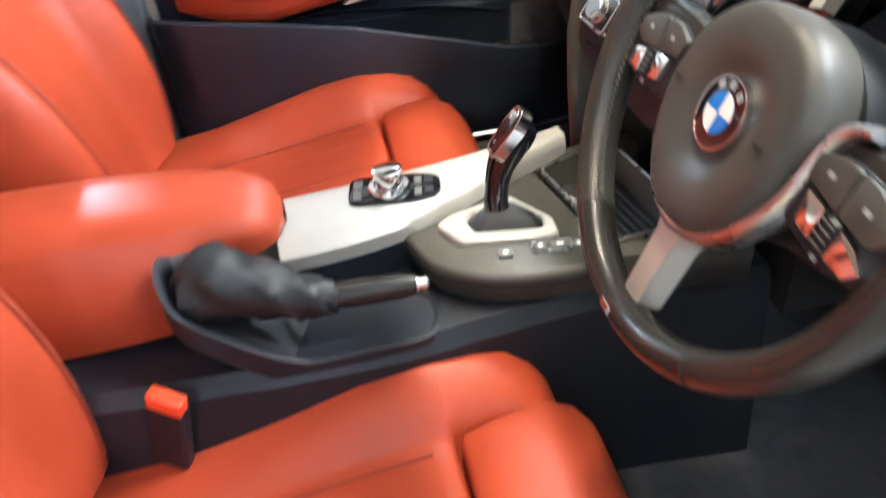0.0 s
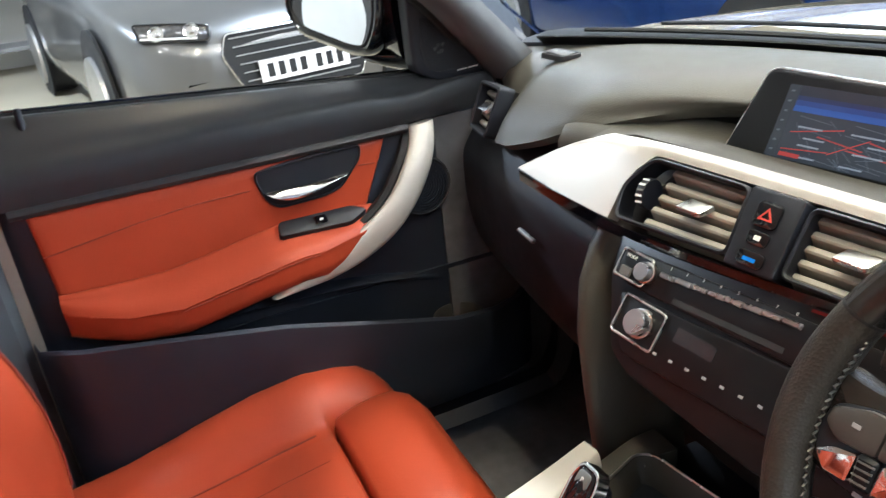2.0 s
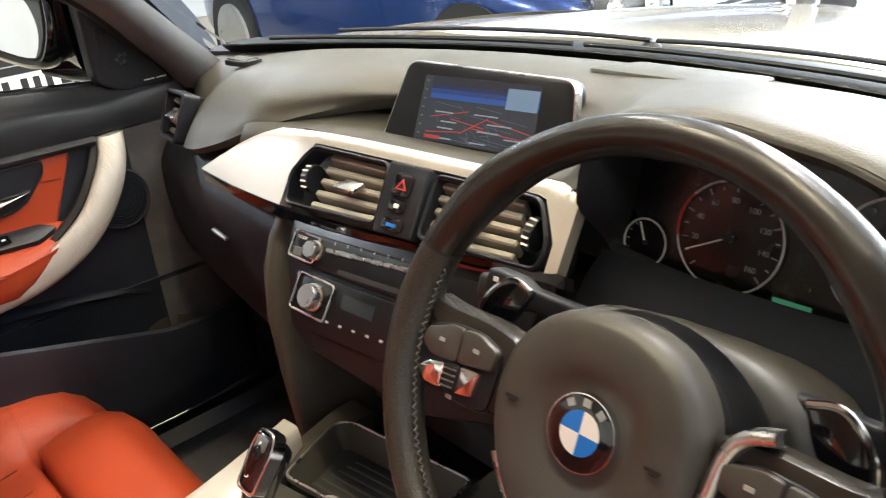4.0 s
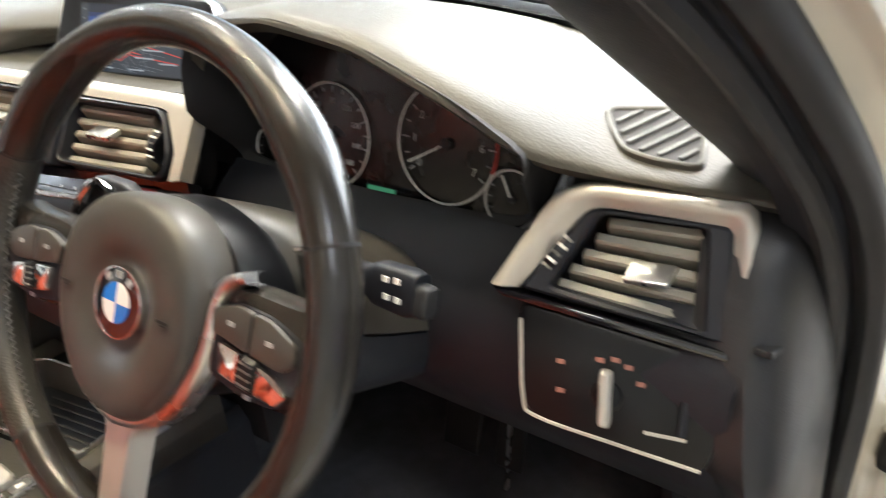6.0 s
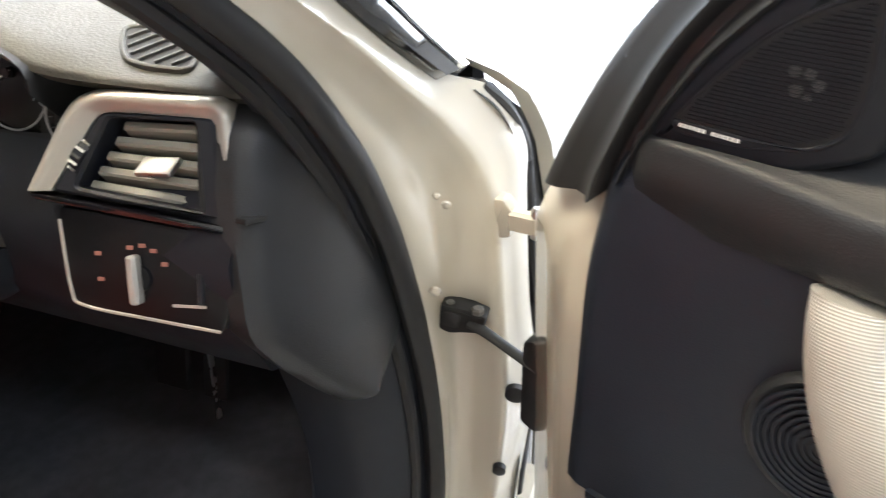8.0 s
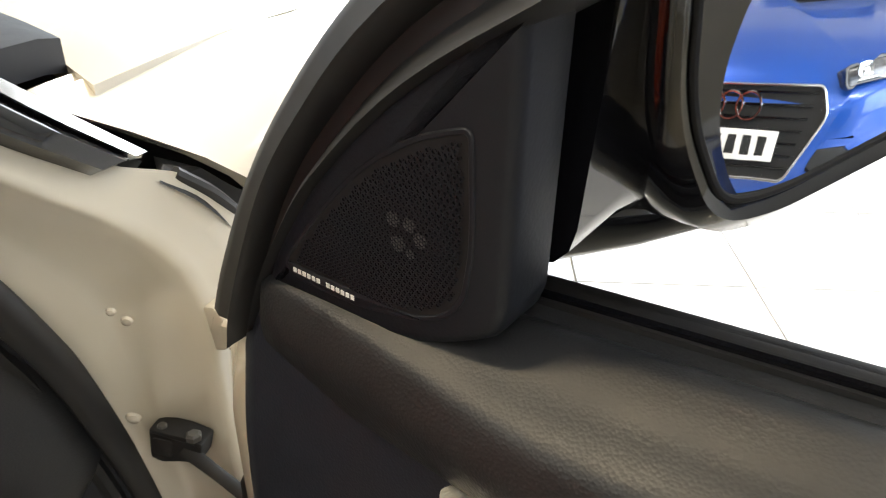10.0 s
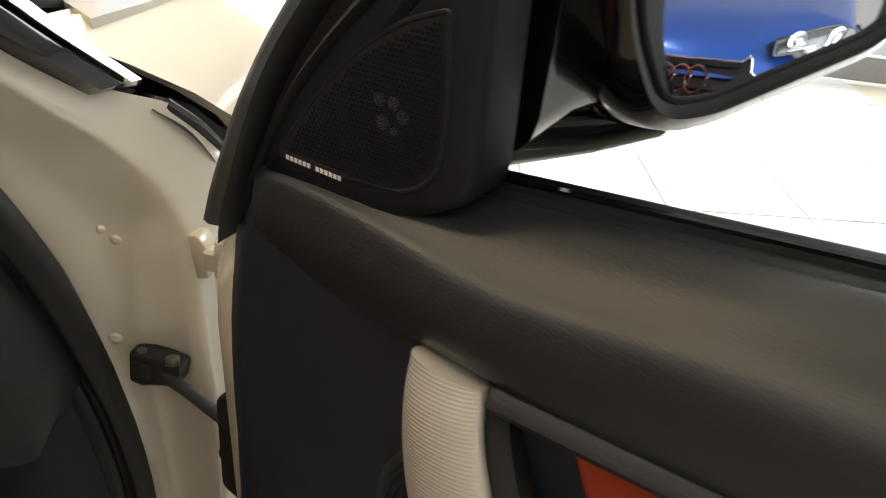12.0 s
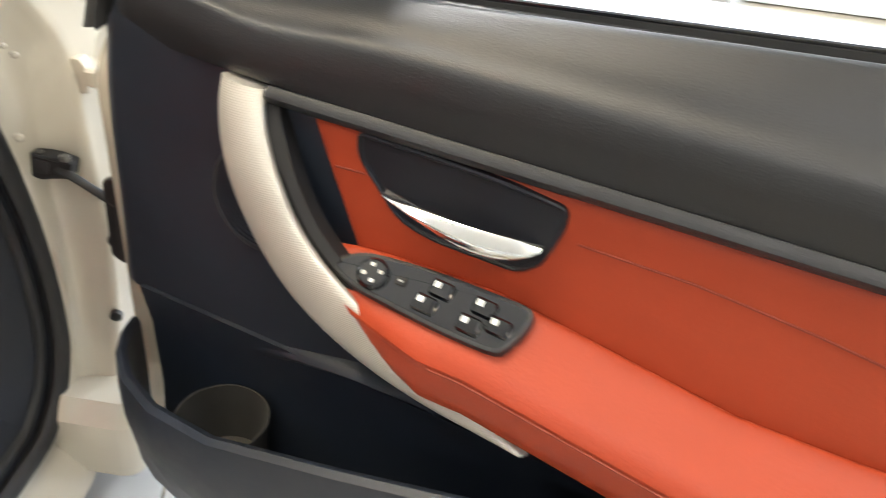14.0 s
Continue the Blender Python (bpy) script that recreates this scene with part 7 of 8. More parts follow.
    for u, zt, out in ((-0.055, 0.50, -0.005), (-0.05, 0.497, 0.012), (-0.035, 0.490, 0.035), (0.0, 0.484, 0.060), (0.06, 0.486, 0.082), (0.15, 0.500, 0.095), (0.30, 0.542, 0.095), (0.45, 0.582, 0.088), (0.62, 0.612, 0.080), (0.76, 0.628, 0.060), (0.82, 0.63, 0.03), (0.83, 0.63, -0.005)):
        ti = 0.014
        rows.append([(u, zt - 0.012, out - ti - 0.004), (u, zt - 0.001, out - ti), (u, zt + 0.002, out - ti * 0.5), (u, zt - 0.002, out), (u, zt - 0.05, out + 0.003), (u, 0.38, out * 0.9), (u, 0.30, out * 0.6), (u, 0.255, -0.02), (u, 0.25, -0.05), (u, 0.30, -0.04), (u, 0.33, out * 0.5 - 0.02), (u, 0.40, out - ti - 0.006)])
    part("map_pocket", Geo(M).loft([r for r in rows]), DOORSKIN, d, "black plastic door pocket", sharp=50)
    rows = [[(u, z, w) for z, w in ((0.56, -0.008), (0.50, -0.020), (0.40, -0.025), (0.33, -0.02))] for u in np.linspace(-0.03, 0.82, 6)]
    part("pocket_back", Geo(M).slab(rows, (0, 0, -0.012)), DOORSKIN, d)
    part("cup_holder", Geo(M @ pose(0.118, 0.383, 0.034) @ frm((0, 0, 0), (1, 0, 0), (0, 0, -1))).lathe([(0.047, 0.0), (0.051, 0.083), (0.0515, 0.086), (0.0500, 0.086), (0.044, 0.01), (0.0005, 0.008)], 32), HUBSKIN, d, "round cup holder in the pocket")
    rows = [[(u, float(np.interp(u, [0.13, 0.155, 0.256, 0.364, 0.468, 0.62], [0.549, 0.556, 0.580, 0.597, 0.603, 0.606])) - 0.018 * k, -0.012 + 0.028 * min(1.0, (u - 0.13) / 0.24) * math.sin(math.pi * k)) for k in (0, 0.25, 0.5, 0.75, 1)] for u in np.linspace(0.13, 0.62, 14)]
    part("lower_rib", Geo(M).slab(rows, (0, 0, -0.02)), DOORSKIN, d)
    # window frame: sloping up along the windscreen pillar, over the roof side
    out_ = [(-0.126, 0.825), (-0.110, 0.865), (-0.076, 0.933), (-0.036, 0.992), (0.02, 1.055), (0.12, 1.140), (0.26, 1.235), (0.42, 1.315), (0.60, 1.345), (0.78, 1.325), (0.87, 1.23), (0.88, 0.98)]
    mid_ = [(-0.056, 0.845), (-0.048, 0.877), (-0.015, 0.954), (0.019, 1.005), (0.07, 1.060), (0.155, 1.118), (0.28, 1.20), (0.43, 1.28), (0.60, 1.31), (0.76, 1.29), (0.835, 1.20), (0.845, 0.98)]
    in_ = [(-0.030, 0.87), (-0.017, 0.905), (0.003, 0.942), (0.030, 0.981), (0.085, 1.035), (0.17, 1.090), (0.29, 1.17), (0.435, 1.25), (0.60, 1.28), (0.745, 1.26), (0.805, 1.18), (0.815, 0.98)]
    rings = []
    for a, b, c in zip(curve(out_, 5), curve(mid_, 5), curve(in_, 5)):
        mix_ = lambda p, q, t: (p[0] + (q[0] - p[0]) * t, p[1] + (q[1] - p[1]) * t)
        sect = [(a, -0.095), (a, -0.064), (mix_(a, b, 0.08), -0.058), (mix_(a, b, 0.30), -0.050), (mix_(a, b, 0.62), -0.046), (mix_(a, b, 0.84), -0.034), (mix_(a, b, 0.95), -0.022), (b, -0.018), (mix_(b, c, 0.12), -0.020), (mix_(b, c, 0.35), -0.031), (mix_(b, c, 0.65), -0.031), (mix_(b, c, 0.88), -0.018), (c, -0.014), (mix_(b, c, 1.15), -0.022), (mix_(b, c, 1.15), -0.075)]
        rings.append([(p[0], p[1], w) for p, w in sect])
    part("window_frame", Geo(M).loft(rings), RUBBER, d, "black window frame with a rubber seal", sharp=50)
    # sail panel with the tweeter
    SLM = M @ pose(0, 0, -0.019)
    tri = round_poly([(-0.016, 0.902), (-0.006, 0.932), (0.026, 0.979), (0.060, 1.016), (0.104, 1.052), (0.134, 1.072), (0.1325, 0.945), (0.128, 0.931), (0.112, 0.921), (0.085, 0.909), (0.05, 0.901), (0.01, 0.898)], [0.004, 0.01, 0.02, 0.02, 0.01, 0.003, 0.003, 0.006, 0.01, 0.02, 0.02, 0.01])
    sail = part("sail_panel", Geo(SLM).prism(tri, -0.034, 0.0, 0.006), BLACK, d, "black triangular panel with a tweeter", sharp=50)
    gr = round_poly([(0.003, 0.9265), (0.035, 0.968), (0.060, 0.994), (0.089, 1.0125), (0.113, 1.021), (0.1155, 0.972), (0.1115, 0.944), (0.101, 0.932), (0.086, 0.926), (0.053, 0.9195), (0.010, 0.9195)], [0.006, 0.02, 0.02, 0.01, 0.005, 0.02, 0.01, 0.008, 0.012, 0.02, 0.006])
    part("tweeter_grille", Geo(SLM).rim(inset(gr, -0.0015), inset(gr, 0.0012), -0.002, 0.0012, 0.0006), BLACK, sail)
    part("grille_back", Geo(SLM).prism(inset(gr, 0.001), -0.002, 0.0004), SHUT, sail)
    for a, b, r_ in ((-0.0066, 0.005, 0.0045), (0.0022, 0.0048, 0.0042), (-0.004, -0.006, 0.0050), (0.0080, -0.001, 0.0045), (0.003, -0.009, 0.003)):
        part("tweeter_dome", Geo(SLM @ pose(0.081 + a, 0.967 + b, 0.0005)).lathe([(r_ * 0.85, 0), (r_ * 0.7, 0.0005), (0.0005, 0.0008)], 16), GREYP, sail, "bright tweeter behind the mesh")
    gi2 = inset(gr, 0.004)
    holes = Geo(SLM)
    nx, ny = 40, 36

    for iy in range(ny):
        for ix in range(nx):
            x, y = 0.002 + ix * 0.003 + (iy % 2) * 0.0015, 0.925 + iy * 0.0027
            if within(x, y, gi2) and y > 0.9285 - 0.05 * (x - 0.03):
                hx_ = [(x + 0.00155 * math.cos(a), y + 0.00155 * math.sin(a)) for a in ring_angles(6)]
                hi = [(x + 0.0010 * math.cos(a), y + 0.0010 * math.sin(a)) for a in ring_angles(6)]
                n0 = [(p[0], p[1], 0.0015) for p in hx_] + [(p[0], p[1], 0.0016) for p in hi] + [(p[0], p[1], 0.0006) for p in hi]
                holes.add(n0, [(k, (k + 1) % 6, 6 + (k + 1) % 6, 6 + k) for k in range(6)] + [(6 + k, 6 + (k + 1) % 6, 12 + (k + 1) % 6, 12 + k) for k in range(6)])
    tagged(part("grille_mesh", holes, BLACK, sail, "fine black speaker mesh"), kind="stuff")
    part("maker_strip", Geo(SLM).prism(round_poly([(0.006, 0.9200), (0.052, 0.9200), (0.090, 0.9268), (0.060, 0.9264), (0.006, 0.9275)], 0.001), -0.001, 0.0014, 0.0004), BLACK, sail, "narrow grey strip with small pale writing")
    for i in range(13):
        if i != 6:
            part("maker_mark", Geo(SLM @ pose(0.011 + 0.0032 * i, 0.9243 - 0.00012 * i, 0.0015, 0, 0, -2)).box((0, 0, 0), (0.0022, 0.0026, 0.0004)), WHITE_MARK, sail)
    # door mirror
    mm = M @ Matrix(((0.5, 0, 0.866, 0.2235), (0, 1, 0, 1.026), (-0.866, 0, 0.5, -0.21), (0, 0, 0, 1))) @ pose(0, 0, 0, -3, 0, 0) @ pose(-0.030, 0, 0)
    go = round_poly([(-0.103, 0.058), (0.100, 0.072), (0.112, 0.01), (0.085, -0.022), (-0.04, -0.056), (-0.072, -0.056), (-0.098, -0.01)], [0.02, 0.03, 0.03, 0.04, 0.02, 0.02, 0.03], 5)
    mr = part("mirror_housing", Geo(mm).loft([[(x, y, 0.006) for x, y in inset(go, 0.002)], [(x, y, 0.010) for x, y in inset(go, -0.006)], [(x, y, 0.004) for x, y in inset(go, -0.014)], [(x, y - 0.002, -0.03) for x, y in inset(go, -0.018)], [(x, y, -0.07) for x, y in inset(go, -0.008)], [(x * 0.9, y * 0.9, -0.10) for x, y in go], [(x * 0.6, y * 0.6, -0.12) for x, y in go]]), GLOSS, d, "glossy black door mirror housing", sharp=60)
    gl = inset(go, 0.003)
    bulge = lambda x, y: 0.0085 - (x * x + y * y) / 2.5
    g = Geo(mm)
    g.loft([[(x * k, y * k, 0.001) for x, y in gl] for k in (0.2, 1.0)] + [[(x * k, y * k, bulge(x * k, y * k)) for x, y in gl] for k in (1.0, 0.85, 0.7, 0.55, 0.4, 0.25, 0.1, 0.01)])
    part("mirror_glass", g, MIRROR, mr, "slightly domed door mirror glass", sharp=60)
    part("glass_rim", Geo(mm).rim(inset(go, 0.001), inset(go, 0.005), 0.004, 0.0085, 0.001), SHUT, mr)
    nk = [[(u, z, w) for u, z in ((0.03 + b, 0.925 + c), (0.135 + b, 0.945 + c), (0.145 + b, 1.09), (0.05 + b, 1.09))] for b, c, w in ((0.0, 0.0, -0.07), (0.008, 0.012, -0.10), (0.03, 0.02, -0.16), (0.05, 0.03, -0.22))]
    part("mirror_neck", Geo(M).loft([round3(r) for r in nk]), GLOSS, d, "glossy black mirror neck", sharp=50)
    A_ = [(0.045, 0.905, -0.095), (0.06, 0.912, -0.13), (0.10, 0.922, -0.16), (0.135, 0.935, -0.185)]
    rings = []
    for k, (u, z, w) in enumerate(A_):
        h, b = 0.045 - 0.006 * k, 0.05 - 0.004 * k
        rings.append([(u + b * q[0], z + h * 0.5 + h * q[1], w + 0.02 * q[0]) for q in round_poly([(-1, -0.6), (1, -0.45), (1, 0.6), (-1, 0.6)], 0.4)])
    part("mirror_foot", Geo(M).loft([[tuple(p) for p in r] for r in rings]), GLOSS, d, "glossy black mirror foot", sharp=50)
    part("corner_trim", Geo(M).box((-0.085, 0.842, -0.125), (0.05, 0.05, 0.03), 0.01), GLOSS, d)
    return d


DU = Vector((0.9377, -0.3474, 0)).normalized()
DN = Vector((DU.y, -DU.x, 0))
DO = Vector((1.058, 0.271, 0))


def door_frame_matrix(o, u, n):
    return Matrix(((u.x, 0, n.x, o.x), (u.y, 0, n.y, o.y), (0, 1, 0, 0), (0, 0, 0, 1)))


DM = door_frame_matrix(DO, DU, DN)
PM = door_frame_matrix(Vector((-0.725, 0.262, 0)), Vector((0, -1, 0)), Vector((1, 0, 0)))
car_door("driver_door", DM, "open driver's door with red leather insert and silver pull", True, False)
car_door("passenger_door", PM, "closed passenger door with red leather insert and silver pull", False, True)
lk = solo("lock_pin", Geo().tube([(-0.765, -0.485, 0.955), (-0.765, -0.485, 0.985), (-0.765, -0.485, 0.989)], [0.006, 0.0055, 0.003], 12), BLACK, "small black door lock pin standing on the door", "lock pin")
# hinge and check strap of the open door
stp = thing("check_strap", "black steel door check strap between pillar and open door", "door check", (0.86, 0.44, 0.6))
BK = frm((0.862, 0.432, 0.618), (0.95, 0.10, -0.12), (0.1, 0.1, 1))
part("bracket", Geo(BK).prism(round_poly([(-0.024, -0.016), (-0.012, -0.019), (0.004, -0.014), (0.024, -0.010), (0.026, 0.012), (0.006, 0.016), (-0.026, 0.016)], 0.003), -0.012, 0.012, 0.003), SHUT, stp)
part("bracket_recess", Geo(BK).prism(rrect(0.020, 0.018, 0.004), 0.0121, 0.0135, 0.0006, m=BK @ pose(-0.012, 0, 0)), RUBBER, stp)
for q, r_ in (((0.880, 0.428, 0.630), 0.0075), ((0.848, 0.428, 0.632), 0.005)):
    part("bolt", Geo(pose(*q)).lathe([(r_, 0), (r_, 0.005), (r_ * 0.7, 0.007), (0.0005, 0.007)], 6), GREYP, stp)
arm_ = curve([(0.872, 0.424, 0.618), (0.895, 0.418, 0.612), (0.925, 0.412, 0.600), (0.955, 0.405, 0.590)], 4)
part("strap", Geo().tube(arm_, [0.0085 - 0.0015 * math.sin(3 * i / len(arm_)) for i in range(len(arm_))], 10, flat=0.55), SHUT, stp)
part("end_block", Geo(frm((0.952, 0.413, 0.573), (1, -0.3, 0), (0, 0, 1))).prism(round_poly([(-0.014, -0.062), (0.010, -0.070), (0.016, -0.03), (0.014, 0.04), (0.004, 0.058), (-0.012, 0.050)], 0.008), -0.014, 0.014, 0.005), RUBBER, stp, "black rubber boot of the strap")
hg = thing("door_hinge", "white painted steel door hinge", "hinge", (0.89, 0.47, 0.72))
HG = frm((0.893, 0.474, 0.728), (0.95, -0.1, 0), (0, 0, 1))
part("leaf", Geo(HG).prism(round_poly([(-0.012, -0.026), (0.012, -0.020), (0.014, 0.012), (0.004, 0.024), (-0.012, 0.022)], 0.004), -0.008, 0.010, 0.003), PAINT, hg)
part("knuckle", Geo(HG).box((0.026, 0.0, 0.004), (0.036, 0.024, 0.016), 0.004), PAINT, hg)
part("pin", Geo(pose(0.932, 0.466, 0.712)).lathe([(0.006, 0), (0.007, 0.002), (0.007, 0.032), (0.004, 0.036)], 12), SATIN, hg)


# ---- other cars in the showroom ----
def showroom_car(name, M, paint, label, red_inside=False, plate=True):
    """Nose at the origin, the car lying along +x of its frame."""
    c = thing(name, label, "car", M @ Vector((2.1, 0, 0)), group="cars in the showroom")
    secs = [(0.0, 0.52, 0.24, 0.60), (0.05, 0.66, 0.22, 0.66), (0.16, 0.80, 0.20, 0.72), (0.40, 0.87, 0.19, 0.79), (0.8, 0.895, 0.19, 0.86), (1.25, 0.90, 0.19, 0.93), (2.2, 0.90, 0.19, 0.96), (3.3, 0.90, 0.2, 0.98), (3.95, 0.87, 0.24, 0.97), (4.25, 0.78, 0.30, 0.88), (4.32, 0.66, 0.34, 0.75)]
    S = [tuple(p) for p in resample(curve([(a, b, (d0 + d1) / 2) for a, b, d0, d1 in secs], 4), 44)]
    xs_ = [q[0] for q in secs]
    rings = []
    for x, w, _ in S:
        zl, zh = np.interp(x, xs_, [q[2] for q in secs]), np.interp(x, xs_, [q[3] for q in secs])
        pts = [(-w * 0.8, zl), (-w * 0.96, zl + 0.06), (-w, zl + 0.22), (-w * 0.985, zh - 0.18), (-w * 0.95, zh - 0.05), (-w * 0.82, zh - 0.005), (-w * 0.4, zh + 0.02), (0, zh + 0.025), (w * 0.4, zh + 0.02), (w * 0.82, zh - 0.005), (w * 0.95, zh - 0.05), (w * 0.985, zh - 0.18), (w, zl + 0.22), (w * 0.96, zl + 0.06), (w * 0.8, zl)]
        rings.append([(x, p[0], p[1]) for p in curve(pts, 2)])
    part("body", Geo(M).loft(rings), paint, c, sharp=50)
    roofs = [(1.28, 0.74, 0.0), (1.9, 0.60, 0.40), (2.2, 0.58, 0.46), (3.0, 0.57, 0.44), (3.7, 0.62, 0.12), (4.0, 0.66, 0.0)]
    rings = []
    for x, w, h in roofs:
        b = 0.95
        rings.append([(x, -w - 0.16 * min(1, h * 2.5 + 0.2), b - 0.03), (x, -w, b + h * 0.9), (x, -w * 0.7, b + h), (x, w * 0.7, b + h), (x, w, b + h * 0.9), (x, w + 0.16 * min(1, h * 2.5 + 0.2), b - 0.03)])
    part("cabin_glass", Geo(M).loft(rings), GLOSS, c, "dark windows", sharp=30)
    part("roof", Geo(M).slab([[(x, y, 0.955 + h + 0.006) for y in np.linspace(-w * 0.98, w * 0.98, 5)] for x, w, h in roofs[1:4]], (0, 0, -0.02)), paint, c)
    for sy in (-1, 1):
        for wx in (0.82, 3.45):
            wm = M @ Matrix.Translation((wx, sy * 0.80, 0.33)) @ frm((0, 0, 0), (1, 0, 0), (0, 0, sy)) @ pose(0, 0, 0, 180, 0, 0)
            part("wheel_arch", Geo(M @ Matrix.Translation((wx, sy * 0.72, 0.34)) @ frm((0, 0, 0), (1, 0, 0), (0, 0, 1))).lathe([(0.38, -0.17 if sy > 0 else 0.10), (0.385, -0.19 if sy > 0 else 0.19), (0.30, -0.19 if sy > 0 else 0.19)], 30), SHUT, c)
            w = part("wheel", Geo(M @ Matrix.Translation((wx, sy * 0.80, 0.33)) @ frm((0, 0, 0), (1, 0, 0), (0, 0, 1))).lathe([(0.23, -0.12), (0.31, -0.11), (0.328, -0.08), (0.328, 0.08), (0.31, 0.11), (0.23, 0.12)], 36), TYRE, c)
            for k in range(10):
                part("wheel_spoke", Geo(M @ Matrix.Translation((wx, sy * 0.905, 0.33)) @ frm((0, 0, 0), (1, 0, 0), (0, 0, 1)) @ pose(0, 0, 0, 0, 0, 36 * k)).box((0.12, 0, 0), (0.23, 0.022, 0.02), 0.004), ALLOY, w)
            part("wheel_rim", Geo(M @ Matrix.Translation((wx, sy * 0.90, 0.33)) @ frm((0, 0, 0), (1, 0, 0), (0, 0, 1))).lathe([(0.245, -0.04), (0.25, 0.025), (0.235, 0.025), (0.23, -0.03)], 36), ALLOY, w)
    # lamps, grille, plate
    for sy in (-1, 1):
        hl = part("headlamp", Geo(M @ frm((0.14, sy * 0.60, 0.685), (0.42 * 1, sy * 0.9, 0.0), (0.35, 0, 0.94))).prism(round_poly([(-0.17, -0.045), (0.17, -0.02), (0.19, 0.07), (0.0, 0.055), (-0.18, 0.03)], 0.02), 0.06 * sy, -0.062 * sy, 0.01), LAMPGLASS, c, "clear glass headlamp")
        LO = round_poly([(-0.17, -0.045), (0.17, -0.02), (0.19, 0.07), (0.0, 0.055), (-0.18, 0.03)], 0.02)
        LM = M @ frm((0.14, sy * 0.60, 0.685), (0.42, sy * 0.9, 0.0), (0.35, 0, 0.94))
        part("lamp_frame", Geo(LM).rim(inset(LO, -0.004), inset(LO, 0.007), -0.03 * sy, -0.066 * sy, 0.002), GLOSS, hl)
        part("lamp_strip", Geo(LM).box((0.02, -0.018, -0.066 * sy), (0.28, 0.010, 0.006), 0.002, m=LM @ pose(0, 0, 0, 0, 0, 5)), ENAMEL, hl, "white light strip")
        for q in (-0.09, 0.08):
            part("lamp_lens", Geo(LM @ pose(q, 0.012, -0.060 * sy)).lathe([(0.036, 0), (0.038, -0.010 * sy), (0.028, -0.008 * sy), (0.022, -0.006 * sy), (0.012, -0.011 * sy), (0.0005, -0.012 * sy)], 20), CHROME, hl)
        part("lower_intake", Geo(M @ frm((0.055, sy * 0.60, 0.36), (0.3, sy * 0.95, 0), (0.1, 0, 0.95))).prism(round_poly([(-0.14, -0.06), (0.12, -0.06), (0.14, 0.05), (-0.12, 0.06)], 0.015), 0.05 * sy, -0.04 * sy, 0.005), SHUT, c)
    GR = M @ frm((-0.006, 0, 0.55), (0, -1, 0), (0.10, 0, 1))
    go_ = round_poly([(-0.40, 0.13), (0.40, 0.13), (0.44, 0.02), (0.33, -0.22), (-0.33, -0.22), (-0.44, 0.02)], 0.03)
    gr_ = part("grille", Geo(GR).rim(go_, inset(go_, 0.010), -0.04, 0.016, 0.003), CHROME, c, "black grille in a bright frame")
    part("grille_back", Geo(GR).prism(inset(go_, 0.01), -0.04, 0.0), SHUT, gr_)
    for k in range(7):
        part("grille_bar", Geo(GR).box((0, 0.10 - 0.045 * k, 0.006), (0.76 - 0.02 * k, 0.007, 0.012), 0.002), STEEL if not red_inside else GLOSS, gr_)
    if red_inside:
        for k in range(4):
            a = [((0.05 * math.cos(t) + (k - 1.5) * 0.075), 0.05 + 0.05 * math.sin(t), 0.02) for t in ring_angles(20)]
            part("badge_ring", Geo(GR).tube(a, 0.006, 6, closed=True, up=(0, 0, 1)), CHROME, gr_)
    pl = part("number_plate", Geo(GR).box((0, -0.09, 0.022), (0.52, 0.112, 0.008), 0.003), ENAMEL, c, "white number plate with black bars")
    for k in range(7):
        part("plate_bar", Geo(GR).box((-0.20 + 0.062 * k + (0.03 if k > 3 else 0), -0.09, 0.0265), (0.036, 0.07, 0.002)), SHUT, pl)
    return c


def heading(x, y, deg):
    return Matrix.Translation((x, y, 0)) @ Matrix.Rotation(radians(deg), 4, "Z")


showroom_car("grey_car", heading(-3.64, 0.635, 189), GREYCAR, "dark grey car with a white number plate parked beside")
showroom_car("blue_hatchback", heading(-1.15, 3.12, 176), mat("deep_blue_car_paint", (0.010, 0.035, 0.15), 0.25, 0.4, vary=0.0, coat=0.9, rvary=0.0), "deep blue car parked across the bonnet")
showroom_car("blue_car", heading(3.05, -0.12, 0), BLUECAR, "bright blue car with a four-ring grille facing the open door", red_inside=True)
showroom_car("navy_car", heading(-0.42, 5.8, 165), mat("navy_car_paint", (0.03, 0.06, 0.16), 0.25, 0.4, vary=0.02, coat=0.8, rvary=0.0), "navy blue car standing outside the glass front")
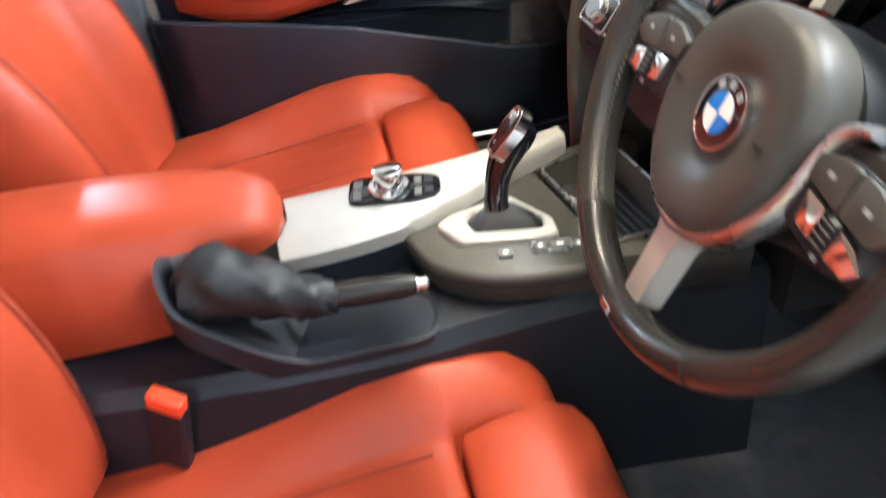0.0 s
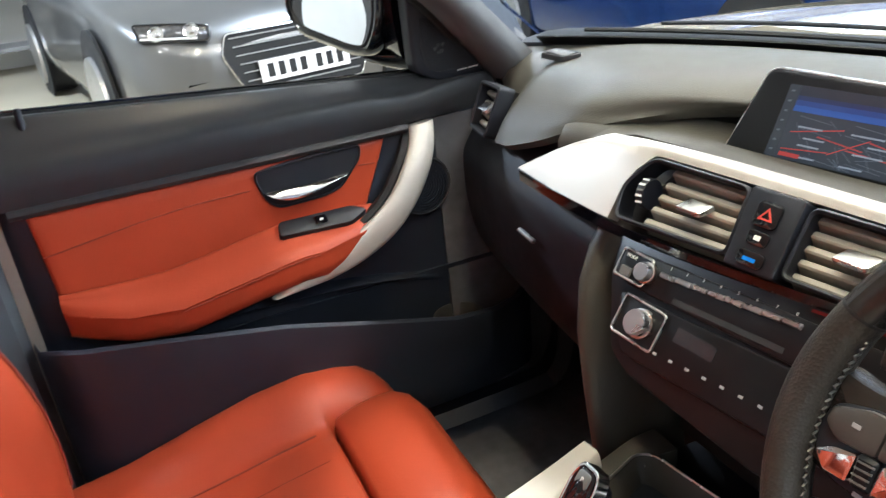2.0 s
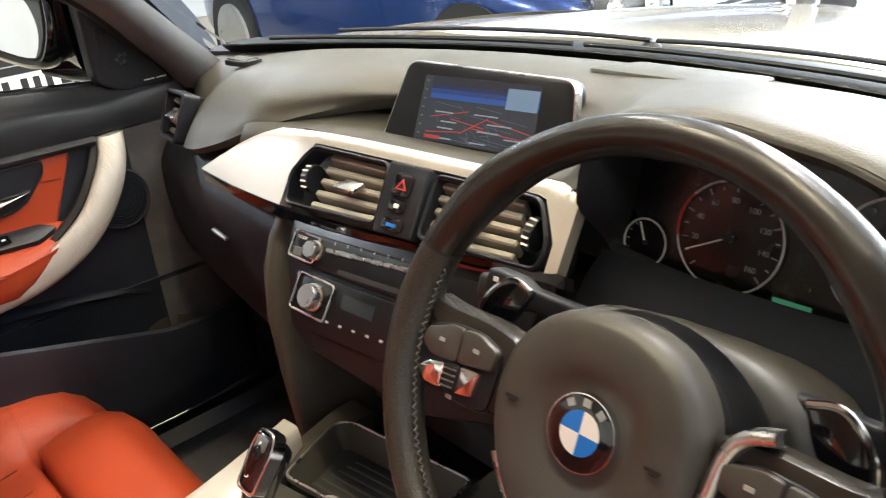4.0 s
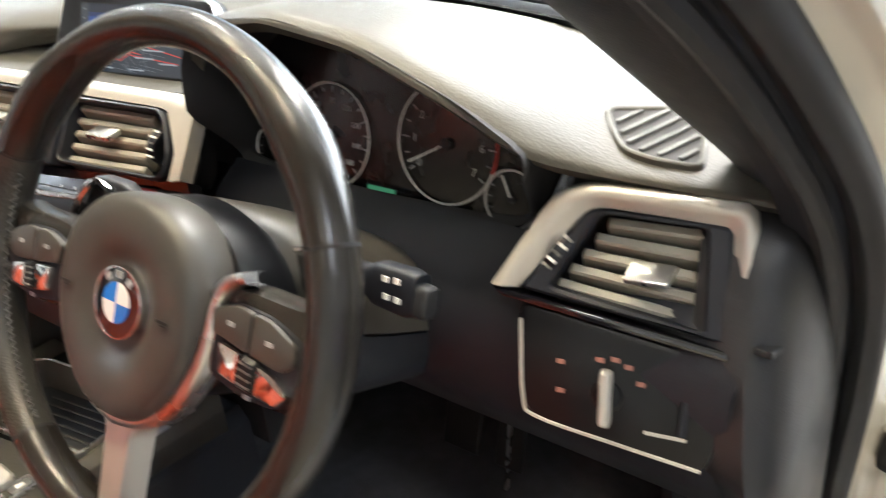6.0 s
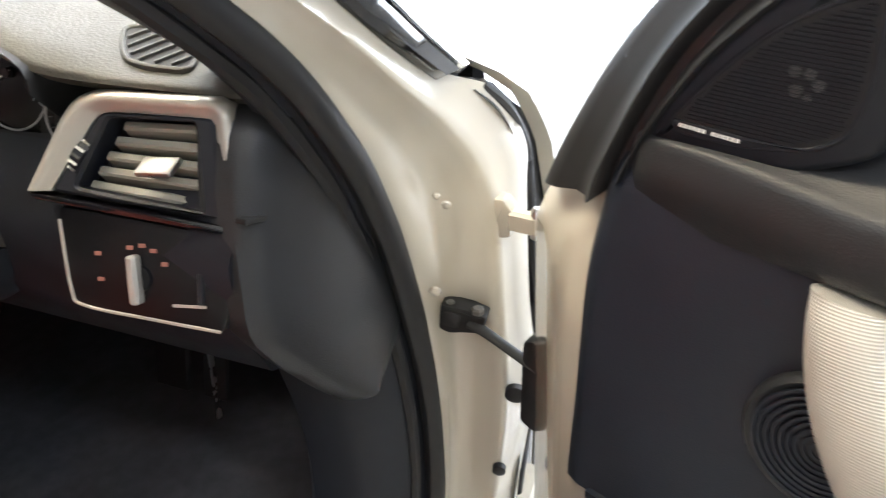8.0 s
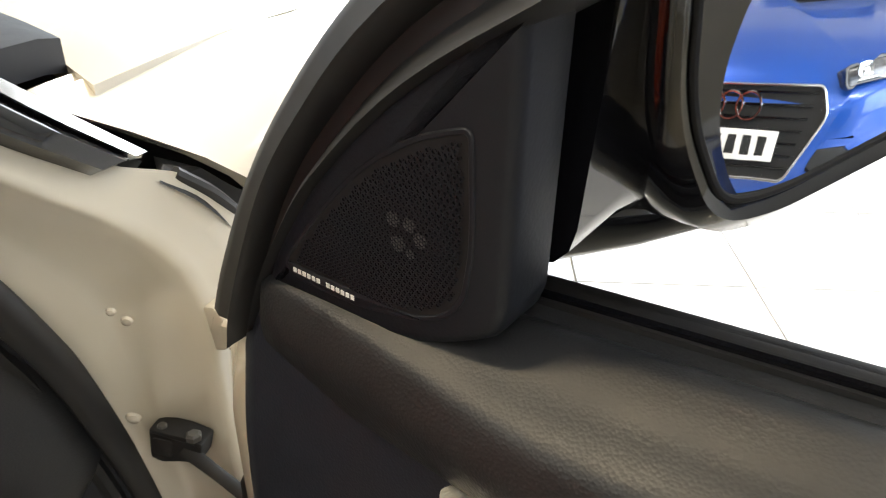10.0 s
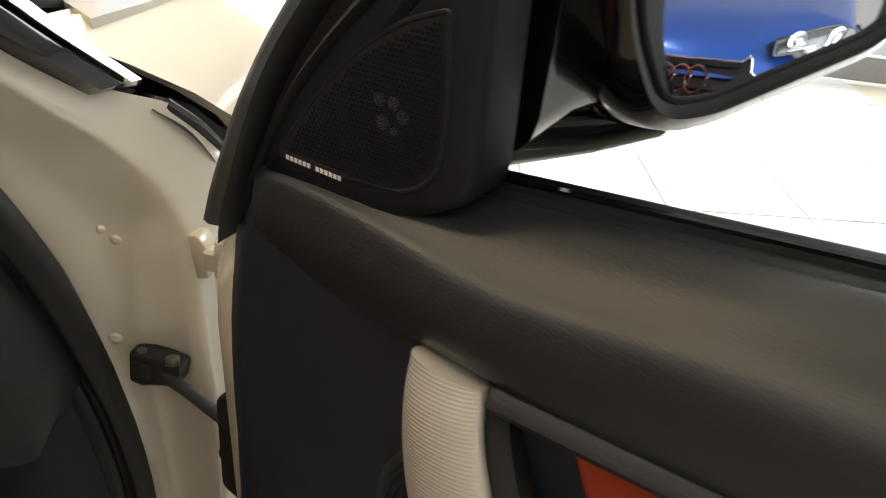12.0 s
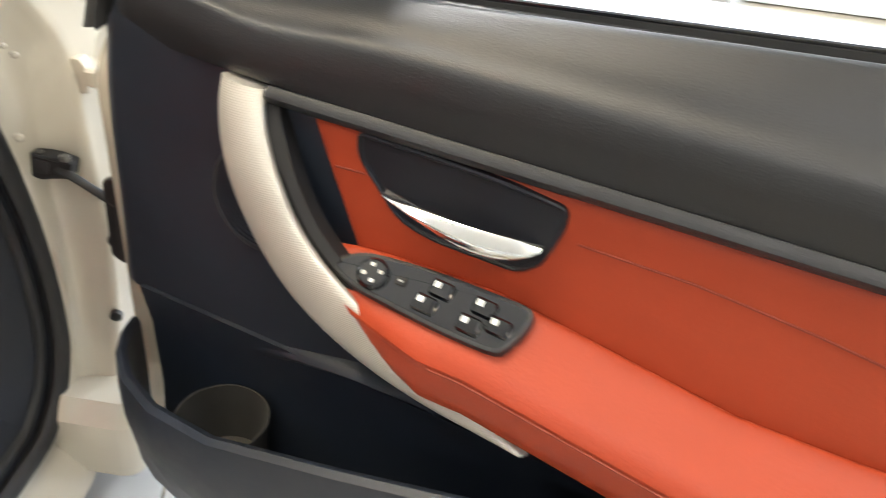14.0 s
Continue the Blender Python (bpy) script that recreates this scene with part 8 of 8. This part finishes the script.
# steel rack at the far wall
rk = thing("display_rack", "dark steel rack with boards against the far wall", "rack", (-8.4, -1.4, 0))
for y in (-3.6, -2.6, -1.6, -0.6, 0.4):
    for x in (-8.65, -8.2):
        part("post", Geo().box((x, y, 1.1), (0.04, 0.04, 2.2), 0.008), STEEL, rk)
for z in (0.25, 0.75, 1.25, 1.75, 2.15):
    part("board", Geo().box((-8.42, -1.6, z), (0.5, 4.1, 0.04), 0.006), STEEL, rk)
rng = random.Random(3)
for z in (0.27, 0.77):
    for k in range(1, 7, 2):
        h = rng.uniform(0.18, 0.36)
        solo("storage_box", Geo(pose(-8.4, -3.3 + 0.55 * k + rng.uniform(-0.05, 0.05), z + h / 2, 0, 0, rng.uniform(-6, 6))).box((0, 0, 0), (0.34, rng.uniform(0.25, 0.42), h), 0.01), (BLACK, STEEL, CARPET)[k % 3], "dark storage box on the steel rack", "box", "boxes on the rack")
# ceiling lamps
for lx, ly, _, dd in LAMPS:
    lamp = thing("ceiling_light", "square white ceiling light fixed to the ceiling", "lamp", (lx, ly, 3.5), group="ceiling lights")
    part("housing", Geo().box((lx, ly, 3.45), (dd + 0.08, dd + 0.08, 0.1), 0.01), WALLP, lamp)
    part("diffuser", Geo().box((lx, ly, 3.392), (dd, dd, 0.012)), glow("lamp_diffuser", (1.0, 0.95, 0.86), 14.0) if "lamp_diffuser" not in bpy.data.materials else bpy.data.materials["lamp_diffuser"], lamp)
# ---- floor tiles near the open door and the glass front ----
floor_ob = bpy.data.objects["floor"]
tile_geo = Geo().box((0, 0, 0), (0.496, 0.496, 0.008), 0.003)
tile_first = part("tile", tile_geo, TILE, floor_ob, "pale polished floor tile")
rng = random.Random(5)
TA = Matrix.Translation((1.35, 2.95, -0.006)) @ Matrix.Rotation(radians(13.8), 4, "Z")
tile_first.matrix_world = TA @ Matrix.Translation((0.25, 0.25, 0))
for i in range(-4, 8):
    for j in range(-7, 5):
        q = TA @ Vector(((i + 0.5) * 0.5, (j + 0.5) * 0.5, 0))
        if (i, j) == (0, 0) or not (-0.9 < q.x < 6.5 and -1.4 < q.y < 4.55):
            continue
        t_ob = new("tile", tile_first.data)
        t_ob.parent = floor_ob
        t_ob.matrix_world = Matrix.Translation((0, 0, rng.uniform(-0.0006, 0.0006))) @ TA @ Matrix.Translation(((i + 0.5) * 0.5, (j + 0.5) * 0.5, 0))
